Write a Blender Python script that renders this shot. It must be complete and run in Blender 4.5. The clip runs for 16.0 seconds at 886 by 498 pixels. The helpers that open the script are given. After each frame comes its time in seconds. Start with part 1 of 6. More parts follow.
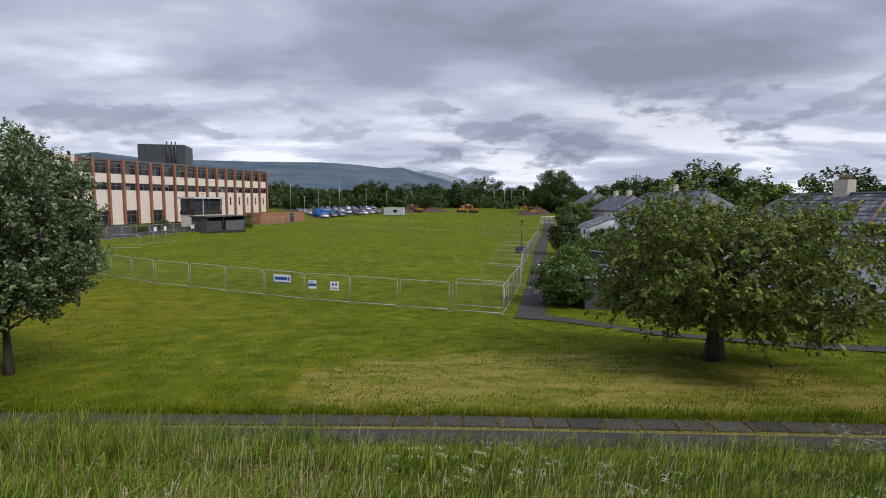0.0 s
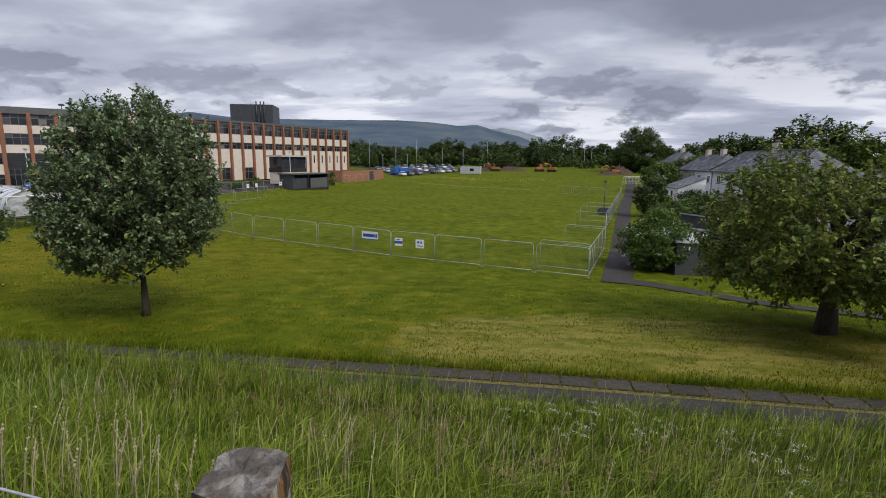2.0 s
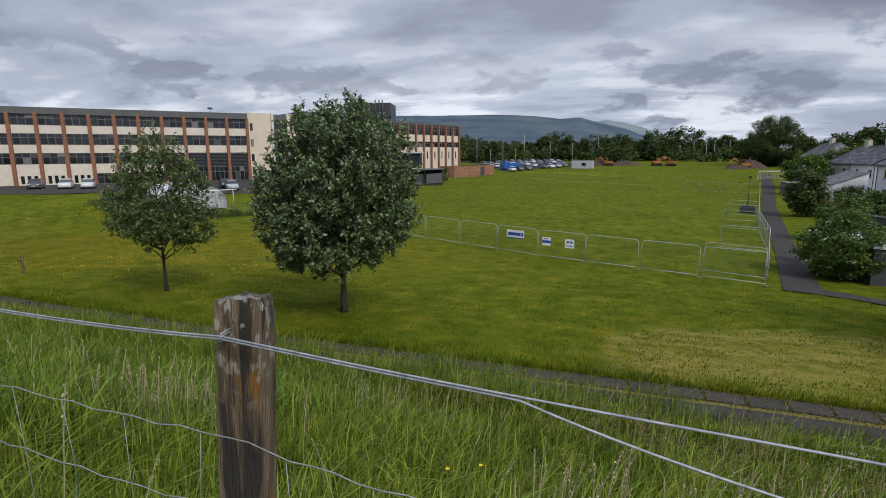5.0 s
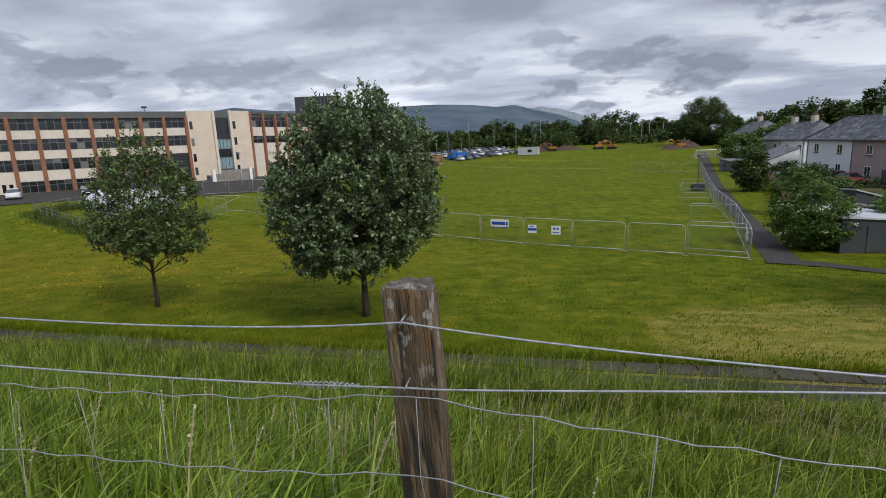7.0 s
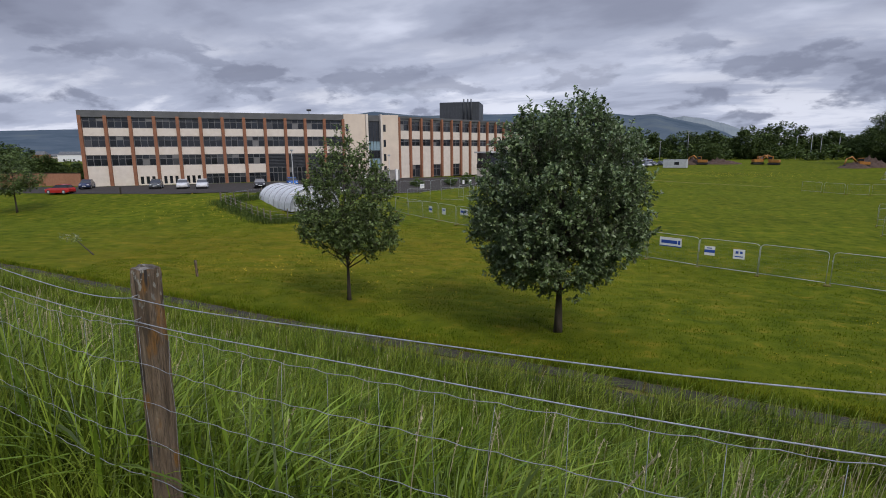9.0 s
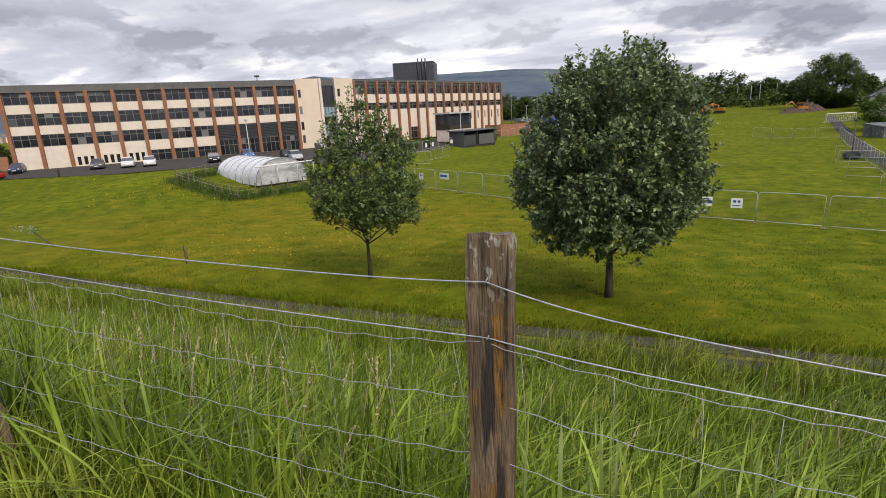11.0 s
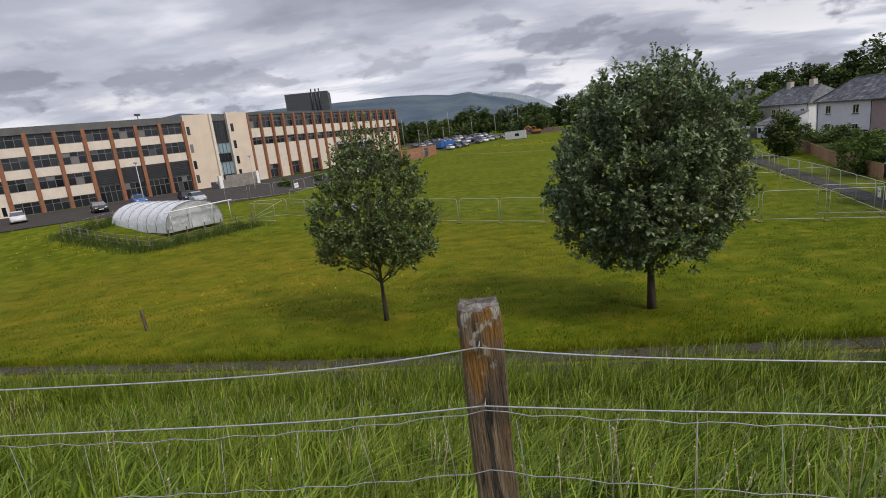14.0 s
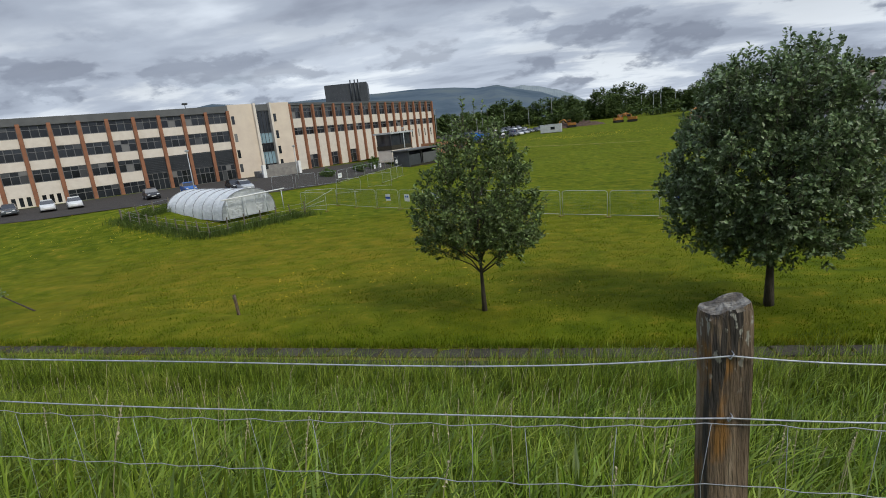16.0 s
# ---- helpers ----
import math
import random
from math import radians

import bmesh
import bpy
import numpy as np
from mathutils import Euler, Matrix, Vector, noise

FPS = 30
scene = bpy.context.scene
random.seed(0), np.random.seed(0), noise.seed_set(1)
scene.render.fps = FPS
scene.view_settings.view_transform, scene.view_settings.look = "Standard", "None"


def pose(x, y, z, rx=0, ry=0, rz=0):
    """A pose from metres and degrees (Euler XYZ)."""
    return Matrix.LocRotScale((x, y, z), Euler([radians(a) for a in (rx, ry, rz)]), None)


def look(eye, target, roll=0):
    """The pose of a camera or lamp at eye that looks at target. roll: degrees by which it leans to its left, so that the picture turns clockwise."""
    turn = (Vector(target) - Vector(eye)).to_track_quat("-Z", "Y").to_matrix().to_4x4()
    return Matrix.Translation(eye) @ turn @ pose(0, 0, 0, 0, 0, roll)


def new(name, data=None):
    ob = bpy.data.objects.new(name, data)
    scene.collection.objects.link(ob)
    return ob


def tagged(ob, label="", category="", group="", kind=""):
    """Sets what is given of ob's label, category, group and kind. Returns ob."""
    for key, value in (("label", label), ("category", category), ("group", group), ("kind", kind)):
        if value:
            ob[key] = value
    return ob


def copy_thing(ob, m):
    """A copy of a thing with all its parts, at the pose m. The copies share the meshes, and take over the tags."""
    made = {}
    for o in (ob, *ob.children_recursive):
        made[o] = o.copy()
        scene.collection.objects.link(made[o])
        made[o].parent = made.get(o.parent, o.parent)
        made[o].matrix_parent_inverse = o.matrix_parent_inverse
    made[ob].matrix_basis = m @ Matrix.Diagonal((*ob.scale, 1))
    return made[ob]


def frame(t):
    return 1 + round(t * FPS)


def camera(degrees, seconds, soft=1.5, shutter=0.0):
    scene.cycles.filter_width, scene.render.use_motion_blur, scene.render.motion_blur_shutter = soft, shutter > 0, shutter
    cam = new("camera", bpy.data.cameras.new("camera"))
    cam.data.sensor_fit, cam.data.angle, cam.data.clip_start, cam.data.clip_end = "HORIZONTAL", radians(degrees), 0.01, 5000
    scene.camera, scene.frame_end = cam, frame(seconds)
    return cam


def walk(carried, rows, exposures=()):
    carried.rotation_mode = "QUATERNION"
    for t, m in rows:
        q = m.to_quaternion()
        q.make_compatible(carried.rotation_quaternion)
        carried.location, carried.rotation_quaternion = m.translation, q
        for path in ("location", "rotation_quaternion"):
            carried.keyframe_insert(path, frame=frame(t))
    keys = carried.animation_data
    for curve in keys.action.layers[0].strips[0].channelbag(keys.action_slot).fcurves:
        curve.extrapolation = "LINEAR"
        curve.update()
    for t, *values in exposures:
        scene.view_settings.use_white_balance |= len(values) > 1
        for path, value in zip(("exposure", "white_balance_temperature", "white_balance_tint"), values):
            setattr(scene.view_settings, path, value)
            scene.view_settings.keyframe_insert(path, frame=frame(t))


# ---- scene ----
cam = camera(80.1, 16.0, soft=0.95)
PATH = [
    (0, (-0.365, 0.522, 7.009), (-0.363, 2.513, 6.829), 0.1),
    (0.5, (-0.445, 0.423, 7.055), (-0.504, 2.408, 6.815), 0.2),
    (1, (-0.531, 0.305, 7.067), (-0.648, 2.283, 6.796), 0.5),
    (1.5, (-0.773, 0.267, 7.068), (-0.95, 2.237, 6.774), 0.4),
    (2, (-1.111, 0.237, 7.089), (-1.383, 2.19, 6.754), 0.3),
    (2.5, (-1.565, 0.365, 7.083), (-2.003, 2.278, 6.701), 0.7),
    (3, (-2.117, 0.261, 7.124), (-2.741, 2.114, 6.702), 0.9),
    (3.5, (-2.785, 0.164, 7.193), (-3.544, 1.965, 6.77), 0.9),
    (4, (-3.367, 0.13, 7.174), (-4.176, 1.914, 6.772), 0.9),
    (4.5, (-4.043, 0.053, 7.241), (-4.774, 1.88, 6.886), 0.6),
    (7, (-7.881, 0.053, 7.353), (-8.304, 1.968, 6.961), -2.6),
    (7.5, (-8.593, -0.179, 7.405), (-9.111, 1.723, 7.065), -1.7),
    (8, (-9.21, -0.177, 7.444), (-9.913, 1.67, 7.137), -1.5),
    (8.5, (-9.904, -0.305, 7.511), (-10.774, 1.468, 7.191), -0.1),
    (11, (-14.016, -0.136, 7.557), (-14.695, 1.678, 7.061), -3.2),
    (11.5, (-14.933, -0.143, 7.68), (-15.655, 1.682, 7.293), -1.8),
    (12, (-15.716, -0.068, 7.715), (-16.211, 1.847, 7.418), -1.6),
    (12.5, (-16.547, 0.122, 7.643), (-16.81, 2.086, 7.371), -2.4),
    (13, (-17.389, 0.204, 7.733), (-17.605, 2.157, 7.359), -2.5),
    (13.5, (-18.186, 0.177, 7.747), (-18.476, 2.108, 7.314), -6.4),
    (14, (-18.934, 0.118, 7.808), (-19.224, 2.048, 7.372), -6.6),
    (14.5, (-19.73, 0.121, 7.87), (-20.021, 2.051, 7.432), -6.9),
    (15, (-20.497, 0.051, 7.895), (-20.827, 1.975, 7.462), -6.8),
    (15.5, (-21.286, -0.019, 7.888), (-21.657, 1.895, 7.444), -6.5),
    (16, (-21.711, -0.042, 7.913), (-22.092, 1.87, 7.462), -6.0),
]
walk(cam, [(t, look(eye, target, roll)) for t, eye, target, roll in PATH], [(0.0, 0.0, 6280, 13), (0.5, -0.11, 6250, 13), (1.0, -0.07, 6260, 13), (1.5, -0.2, 6280, 12), (3.0, -0.04, 6700, 12), (4.0, -0.15, 6450, 10), (4.5, -0.19, 6250, 9), (7.0, -0.1, 6300, 9), (7.5, -0.15, 6200, 13), (8.0, -0.1, 6200, 12), (8.5, -0.36, 6050, 14), (11.0, 0.25, 6950, 13), (11.5, -0.1, 7000, 14), (12.0, -0.15, 6500, 10), (12.5, -0.16, 6350, 8), (13.0, 0.0, 6450, 8), (14.0, -0.09, 6700, 12), (14.5, -0.12, 6500, 10), (15.5, -0.12, 6300, 8), (16.0, -0.14, 6300, 5)])

# ---- sky, sun ----
SUN_EL, SUN_AZ = 40.0, 128.0
world = bpy.data.worlds.new("world")
scene.world = world
world.use_nodes = True
wn, wl = world.node_tree.nodes, world.node_tree.links
wn.clear()
w_out = wn.new("ShaderNodeOutputWorld")
w_bg = wn.new("ShaderNodeBackground")
w_sky = wn.new("ShaderNodeTexSky")
w_sky.sky_type = "NISHITA"
w_sky.sun_disc = False
w_sky.sun_elevation, w_sky.sun_rotation = radians(SUN_EL), radians(SUN_AZ)
w_skyk = wn.new("ShaderNodeVectorMath"); w_skyk.operation = "SCALE"; w_skyk.inputs["Scale"].default_value = 0.06
wl.new(w_sky.outputs[0], w_skyk.inputs[0])
w_tc = wn.new("ShaderNodeTexCoord")
w_sep = wn.new("ShaderNodeSeparateXYZ")
wl.new(w_tc.outputs["Generated"], w_sep.inputs[0])


def wmath(op, a, b):
    n = wn.new("ShaderNodeMath")
    n.operation = op
    for i, v in enumerate((a, b)):
        if isinstance(v, (int, float)):
            n.inputs[i].default_value = v
        else:
            wl.new(v, n.inputs[i])
    return n.outputs[0]


w_up = wmath("MAXIMUM", w_sep.outputs[2], 0.0)
w_den = wmath("ADD", w_up, 0.16)
w_u = wmath("DIVIDE", w_sep.outputs[0], w_den)
w_v = wmath("DIVIDE", w_sep.outputs[1], w_den)
w_com = wn.new("ShaderNodeCombineXYZ")
wl.new(w_u, w_com.inputs[0]); wl.new(w_v, w_com.inputs[1])


def wnoise(scale, detail, rough, off, dist=0.0, sx=1.0, sy=1.0):
    mp = wn.new("ShaderNodeMapping")
    mp.inputs["Location"].default_value = off
    mp.inputs["Scale"].default_value = (sx, sy, 1)
    wl.new(w_com.outputs[0], mp.inputs[0])
    n = wn.new("ShaderNodeTexNoise")
    n.inputs["Scale"].default_value, n.inputs["Detail"].default_value = scale, detail
    n.inputs["Roughness"].default_value, n.inputs["Distortion"].default_value = rough, dist
    wl.new(mp.outputs[0], n.inputs["Vector"])
    return n.outputs[0]


def wramp(fac, stops):
    r = wn.new("ShaderNodeValToRGB")
    r.color_ramp.interpolation = "EASE"
    while len(r.color_ramp.elements) < len(stops):
        r.color_ramp.elements.new(0.5)
    for e, (p, c) in zip(r.color_ramp.elements, stops):
        e.position, e.color = p, (*c, 1)
    wl.new(fac, r.inputs[0])
    return r.outputs[0]


def wmix(fac, a, b):
    m = wn.new("ShaderNodeMix"); m.data_type = "RGBA"
    wl.new(fac, m.inputs[0]); wl.new(a, m.inputs[6]); wl.new(b, m.inputs[7])
    return m.outputs[2]


# cloud deck: broad masses with torn edges and brighter gaps
w_big = wnoise(0.62, 6.0, 0.5, (3.1, 1.7, 0.0), 0.08, 0.75, 1.0)
w_fine = wnoise(1.9, 8.0, 0.5, (7.4, 2.2, 0.0), 0.15, 0.7, 1.0)
w_cover = wmath("ADD", wmath("MULTIPLY", w_big, 0.74), wmath("MULTIPLY", w_fine, 0.26))
w_low = wmath("MULTIPLY", wmath("SUBTRACT", 0.30, w_up), 0.20)
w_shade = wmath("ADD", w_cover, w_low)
w_cloud = wramp(w_shade, [(0.41, (0.30, 0.32, 0.395)), (0.48, (0.385, 0.41, 0.495)), (0.545, (0.54, 0.575, 0.67)), (0.635, (0.92, 0.95, 1.03))])


# low cumulus rows before a brighter horizon: soft heads, darker bases
def wlow(lift):
    mp = wn.new("ShaderNodeMapping")
    mp.inputs["Scale"].default_value = (7.6, 7.6, 19.0)
    mp.inputs["Location"].default_value = (1.3, 0.4, 2.2 + lift)
    wl.new(w_tc.outputs["Generated"], mp.inputs[0])
    n = wn.new("ShaderNodeTexNoise")
    n.inputs["Scale"].default_value, n.inputs["Detail"].default_value, n.inputs["Roughness"].default_value = 1.0, 9.0, 0.54
    n.inputs["Distortion"].default_value = 0.1
    wl.new(mp.outputs[0], n.inputs["Vector"])
    return n.outputs[0]


w_ln = wlow(0.0)
w_head = wmath("ADD", 0.5, wmath("MULTIPLY", wmath("SUBTRACT", w_ln, wlow(0.22)), 2.6))
w_body = wramp(w_head, [(0.22, (0.74, 0.78, 0.88)), (0.42, (0.46, 0.495, 0.585)), (0.62, (0.315, 0.34, 0.42))])
w_back = wramp(wnoise(1.5, 8.0, 0.55, (1.2, 5.2, 0.0), 0.2, 0.6, 1.0), [(0.36, (0.49, 0.525, 0.62)), (0.48, (0.66, 0.70, 0.80)), (0.6, (1.12, 1.13, 1.16))])
w_lowcol = wmix(wramp(w_ln, [(0.50, (0, 0, 0)), (0.585, (0.92, 0.92, 0.92))]), w_back, w_body)
w_band = wramp(w_up, [(0.06, (0.85, 0.85, 0.85)), (0.14, (0.6, 0.6, 0.6)), (0.215, (0.0, 0.0, 0.0))])
w_gap = wramp(w_fine, [(0.62, (0, 0, 0)), (0.74, (0.4, 0.4, 0.4))])
w_seen = wmix(w_band, wmix(w_gap, w_cloud, w_skyk.outputs[0]), w_lowcol)
# an overcast sky is about three times as bright overhead as at the horizon
w_lum = wmath("ADD", 0.9, wmath("MULTIPLY", wmath("MAXIMUM", wmath("SUBTRACT", w_up, 0.42), 0.0), 4.6))
w_scale = wn.new("ShaderNodeVectorMath"); w_scale.operation = "SCALE"
wl.new(w_seen, w_scale.inputs[0]); wl.new(w_lum, w_scale.inputs["Scale"])
w_tint = wn.new("ShaderNodeVectorMath"); w_tint.operation = "MULTIPLY"; w_tint.inputs[1].default_value = (0.985, 1.0, 1.035)
wl.new(w_scale.outputs[0], w_tint.inputs[0]); wl.new(w_tint.outputs[0], w_bg.inputs[0])
w_bg.inputs[1].default_value = 1.0
wl.new(w_bg.outputs[0], w_out.inputs[0])

sun = new("sun", bpy.data.lights.new("sun", "SUN"))
sun.data.energy, sun.data.angle, sun.data.color = 2.7, radians(16), (1.0, 0.93, 0.80)
sd = Vector((math.sin(radians(SUN_AZ)) * math.cos(radians(SUN_EL)), math.cos(radians(SUN_AZ)) * math.cos(radians(SUN_EL)), math.sin(radians(SUN_EL))))
sun.matrix_world = look(sd * 60, (0, 0, 0))
scene.view_settings.exposure = 0.0


# ---- materials ----
def material(name, cols, scale=4.0, rough=0.8, bump=0.0, bscale=40.0, metal=0.0, island=0.0, obrand=0.0, detail=5.0, stretch=(1, 1, 1), big=0.0, spec=0.5, trans=0.0):
    """Noise between the colours at one scale, a second noise for stains (big) and relief; island / obrand: lightness spread per leaf or per piece."""
    m = bpy.data.materials.new(name)
    m.use_nodes = True
    nt = m.node_tree
    n, l = nt.nodes, nt.links
    b = n["Principled BSDF"]
    tc = n.new("ShaderNodeTexCoord")
    mp = n.new("ShaderNodeMapping")
    mp.inputs["Scale"].default_value = stretch
    l.new(tc.outputs["Object"], mp.inputs[0])
    no = n.new("ShaderNodeTexNoise")
    no.inputs["Scale"].default_value, no.inputs["Detail"].default_value = scale, detail
    no.inputs["Roughness"].default_value = 0.62
    l.new(mp.outputs[0], no.inputs["Vector"])
    r = n.new("ShaderNodeValToRGB")
    while len(r.color_ramp.elements) < len(cols):
        r.color_ramp.elements.new(0.5)
    for i, (e, c) in enumerate(zip(r.color_ramp.elements, cols)):
        e.position = 0.32 + 0.36 * i / max(1, len(cols) - 1)
        e.color = (*c, 1)
    l.new(no.outputs[0], r.inputs[0])
    col = r.outputs[0]

    def vary(col, value, lo, hi):
        mr = n.new("ShaderNodeMapRange")
        mr.inputs[3].default_value, mr.inputs[4].default_value = lo, hi
        l.new(value, mr.inputs[0])
        h = n.new("ShaderNodeHueSaturation")
        l.new(mr.outputs[0], h.inputs["Value"])
        l.new(col, h.inputs["Color"])
        return h.outputs[0]

    if big:
        n2 = n.new("ShaderNodeTexNoise")
        n2.inputs["Scale"].default_value, n2.inputs["Detail"].default_value = scale * 0.13, 4
        l.new(mp.outputs[0], n2.inputs["Vector"])
        col = vary(col, n2.outputs[0], 1 - big, 1 + big)
    if island:
        g = n.new("ShaderNodeNewGeometry")
        col = vary(col, g.outputs["Random Per Island"], 1 - island, 1 + island)
    if obrand:
        g = n.new("ShaderNodeObjectInfo")
        col = vary(col, g.outputs["Random"], 1 - obrand, 1 + obrand)
    l.new(col, b.inputs["Base Color"])
    b.inputs["Roughness"].default_value, b.inputs["Metallic"].default_value = rough, metal
    b.inputs["Specular IOR Level"].default_value = spec
    if bump:
        n3 = n.new("ShaderNodeTexNoise")
        n3.inputs["Scale"].default_value, n3.inputs["Detail"].default_value = bscale, 4
        l.new(mp.outputs[0], n3.inputs["Vector"])
        bp = n.new("ShaderNodeBump")
        bp.inputs["Strength"].default_value = min(1.0, bump)
        bp.inputs["Distance"].default_value = 1.0 / bscale
        l.new(n3.outputs[0], bp.inputs["Height"])
        l.new(bp.outputs[0], b.inputs["Normal"])
    if trans:
        tr = n.new("ShaderNodeBsdfTranslucent")
        l.new(col, tr.inputs[0])
        mx = n.new("ShaderNodeMixShader")
        mx.inputs[0].default_value = trans
        l.new(b.outputs[0], mx.inputs[1]); l.new(tr.outputs[0], mx.inputs[2])
        l.new(mx.outputs[0], n["Material Output"].inputs[0])
    return m


M_ground = material("field_grass", [(0.05, 0.074, 0.004), (0.08, 0.106, 0.005), (0.108, 0.128, 0.007), (0.18, 0.158, 0.014)], 0.9, 0.95, 0.9, 14, detail=13, big=0.3, spec=0.05)
M_blade = material("grass_blade", [(0.075, 0.122, 0.009), (0.145, 0.2, 0.018), (0.26, 0.3, 0.05)], 1.6, 0.55, island=0.6, spec=0.2, trans=0.24)
M_weed = material("rank_weeds", [(0.035, 0.06, 0.012), (0.075, 0.11, 0.022), (0.13, 0.17, 0.04)], 1.4, 0.7, island=0.5, spec=0.15, trans=0.2)
M_lush = material("lush_blade", [(0.055, 0.1, 0.007), (0.122, 0.188, 0.016), (0.23, 0.295, 0.046)], 1.6, 0.45, island=0.6, spec=0.3, trans=0.25)
M_tuft = material("mown_grass", [(0.056, 0.092, 0.003), (0.112, 0.152, 0.005), (0.2, 0.2, 0.014)], 0.6, 0.9, island=0.35, spec=0.1, trans=0.3)
M_straw = material("dry_stalk", [(0.38, 0.34, 0.2), (0.52, 0.46, 0.3)], 3.0, 0.8, island=0.3, trans=0.2)
M_tarmac = material("tarmac", [(0.04, 0.036, 0.033), (0.068, 0.061, 0.055)], 6.0, 0.95, 0.5, 90, big=0.25, spec=0.12)
M_slab = material("concrete_slab", [(0.036, 0.034, 0.027), (0.075, 0.067, 0.052)], 7.0, 0.95, 0.5, 60, obrand=0.2, spec=0.12)
M_moss = material("moss_joint", [(0.09, 0.09, 0.012), (0.2, 0.16, 0.035)], 9.0, 0.95, 0.8, 60)
M_bark = material("bark", [(0.03, 0.023, 0.017), (0.075, 0.06, 0.046)], 9.0, 0.9, 0.8, 30, stretch=(1, 1, 0.25))
M_leaf_grey = material("whitebeam_leaf", [(0.068, 0.112, 0.036), (0.14, 0.2, 0.08), (0.3, 0.35, 0.22)], 7.0, 0.42, island=0.55, spec=0.45, trans=0.25)
M_leaf_olive = material("young_tree_leaf", [(0.06, 0.095, 0.022), (0.12, 0.172, 0.052), (0.24, 0.3, 0.125)], 5.0, 0.5, island=0.6, spec=0.35, trans=0.3)
M_leaf_cherry = material("cherry_leaf", [(0.054, 0.088, 0.012), (0.122, 0.168, 0.024), (0.24, 0.235, 0.045)], 1.6, 0.5, island=0.6, spec=0.3, trans=0.3)
M_leaf_far = material("far_foliage", [(0.034, 0.058, 0.017), (0.066, 0.1, 0.027), (0.11, 0.15, 0.04)], 0.6, 0.7, island=0.4, spec=0.2, trans=0.15)
M_leaf_bush = material("bush_leaf", [(0.045, 0.085, 0.014), (0.085, 0.145, 0.024), (0.14, 0.195, 0.04)], 2.0, 0.62, island=0.4, spec=0.3, trans=0.25)
M_post = material("weathered_timber", [(0.036, 0.026, 0.017), (0.1, 0.068, 0.042), (0.17, 0.122, 0.08), (0.27, 0.215, 0.15)], 8.0, 0.85, 1.0, 60, stretch=(3.2, 3.2, 0.3), big=0.45)
M_endgrain = material("lichened_end_grain", [(0.035, 0.029, 0.023), (0.1, 0.085, 0.068), (0.3, 0.285, 0.25)], 20.0, 0.9, 1.0, 80)
M_wire = material("galvanised_wire", [(0.22, 0.23, 0.26), (0.42, 0.44, 0.48)], 60.0, 0.5, metal=0.3)
M_net = material("dull_net_wire", [(0.2, 0.21, 0.23), (0.34, 0.35, 0.38)], 60.0, 0.55, metal=0.3)
M_galv = material("galvanised_tube", [(0.36, 0.39, 0.41), (0.52, 0.55, 0.57)], 5.0, 0.55, metal=0.3)
M_mesh = material("mesh_wire", [(0.13, 0.16, 0.15), (0.2, 0.23, 0.22)], 5.0, 0.6, metal=0.3)
M_render = material("cream_render", [(0.57, 0.48, 0.4), (0.65, 0.56, 0.46)], 0.5, 0.9, 0.15, 30, big=0.1)
M_panel = material("white_spandrel", [(0.58, 0.52, 0.455), (0.67, 0.61, 0.54)], 1.0, 0.7, big=0.08)
M_orange = material("brick_red_fin", [(0.2, 0.085, 0.046), (0.29, 0.125, 0.066)], 1.2, 0.8, 0.2, 30, big=0.15)
M_fascia = material("grey_fascia", [(0.075, 0.078, 0.082), (0.105, 0.108, 0.112)], 0.7, 0.6, big=0.1)
M_dark = material("dark_cladding", [(0.035, 0.04, 0.048), (0.055, 0.06, 0.07)], 1.0, 0.5, big=0.1)
M_frame = material("window_frame", [(0.03, 0.03, 0.035), (0.045, 0.045, 0.05)], 2.0, 0.5)
M_wframe = material("grey_window_frame", [(0.1, 0.1, 0.105), (0.15, 0.15, 0.155)], 2.0, 0.5)
M_glass = material("dark_glass", [(0.012, 0.014, 0.018), (0.03, 0.034, 0.042)], 0.35, 0.1, spec=0.5, obrand=0.6)


def pale_panes(m):
    """Pale tone on a share of panes: a drawn blind, and painted reflections."""
    n, l = m.node_tree.nodes, m.node_tree.links
    b = n["Principled BSDF"].inputs["Base Color"]
    oi = n.new("ShaderNodeObjectInfo")
    r = n.new("ShaderNodeValToRGB"); r.color_ramp.interpolation = "CONSTANT"
    r.color_ramp.elements[0].color = (0, 0, 0, 1)
    r.color_ramp.elements[1].position, r.color_ramp.elements[1].color = 0.84, (0.2, 0.2, 0.2, 1)
    e = r.color_ramp.elements.new(0.93); e.color = (0.75, 0.75, 0.75, 1)
    l.new(oi.outputs["Random"], r.inputs[0])
    mx = n.new("ShaderNodeMix"); mx.data_type = "RGBA"
    l.new(b.links[0].from_socket, mx.inputs[6]); mx.inputs[7].default_value = (0.21, 0.205, 0.2, 1)
    l.new(r.outputs[0], mx.inputs[0]); l.new(mx.outputs[2], b)


pale_panes(M_glass)
M_white = material("white_paint", [(0.7, 0.7, 0.7), (0.8, 0.8, 0.79)], 2.0, 0.6, big=0.06)
M_brick = material("orange_brick", [(0.27, 0.12, 0.07), (0.38, 0.19, 0.11)], 3.0, 0.9, 0.4, 25, big=0.15)
M_slate = material("roof_slate", [(0.06, 0.063, 0.07), (0.1, 0.105, 0.115), (0.2, 0.21, 0.19)], 1.5, 0.75, 0.4, 12, big=0.2)
M_slates = material("lichened_slate", [(0.05, 0.053, 0.06), (0.105, 0.108, 0.115), (0.25, 0.255, 0.235)], 1.1, 0.75, 0.4, 12, big=0.3, island=0.42)


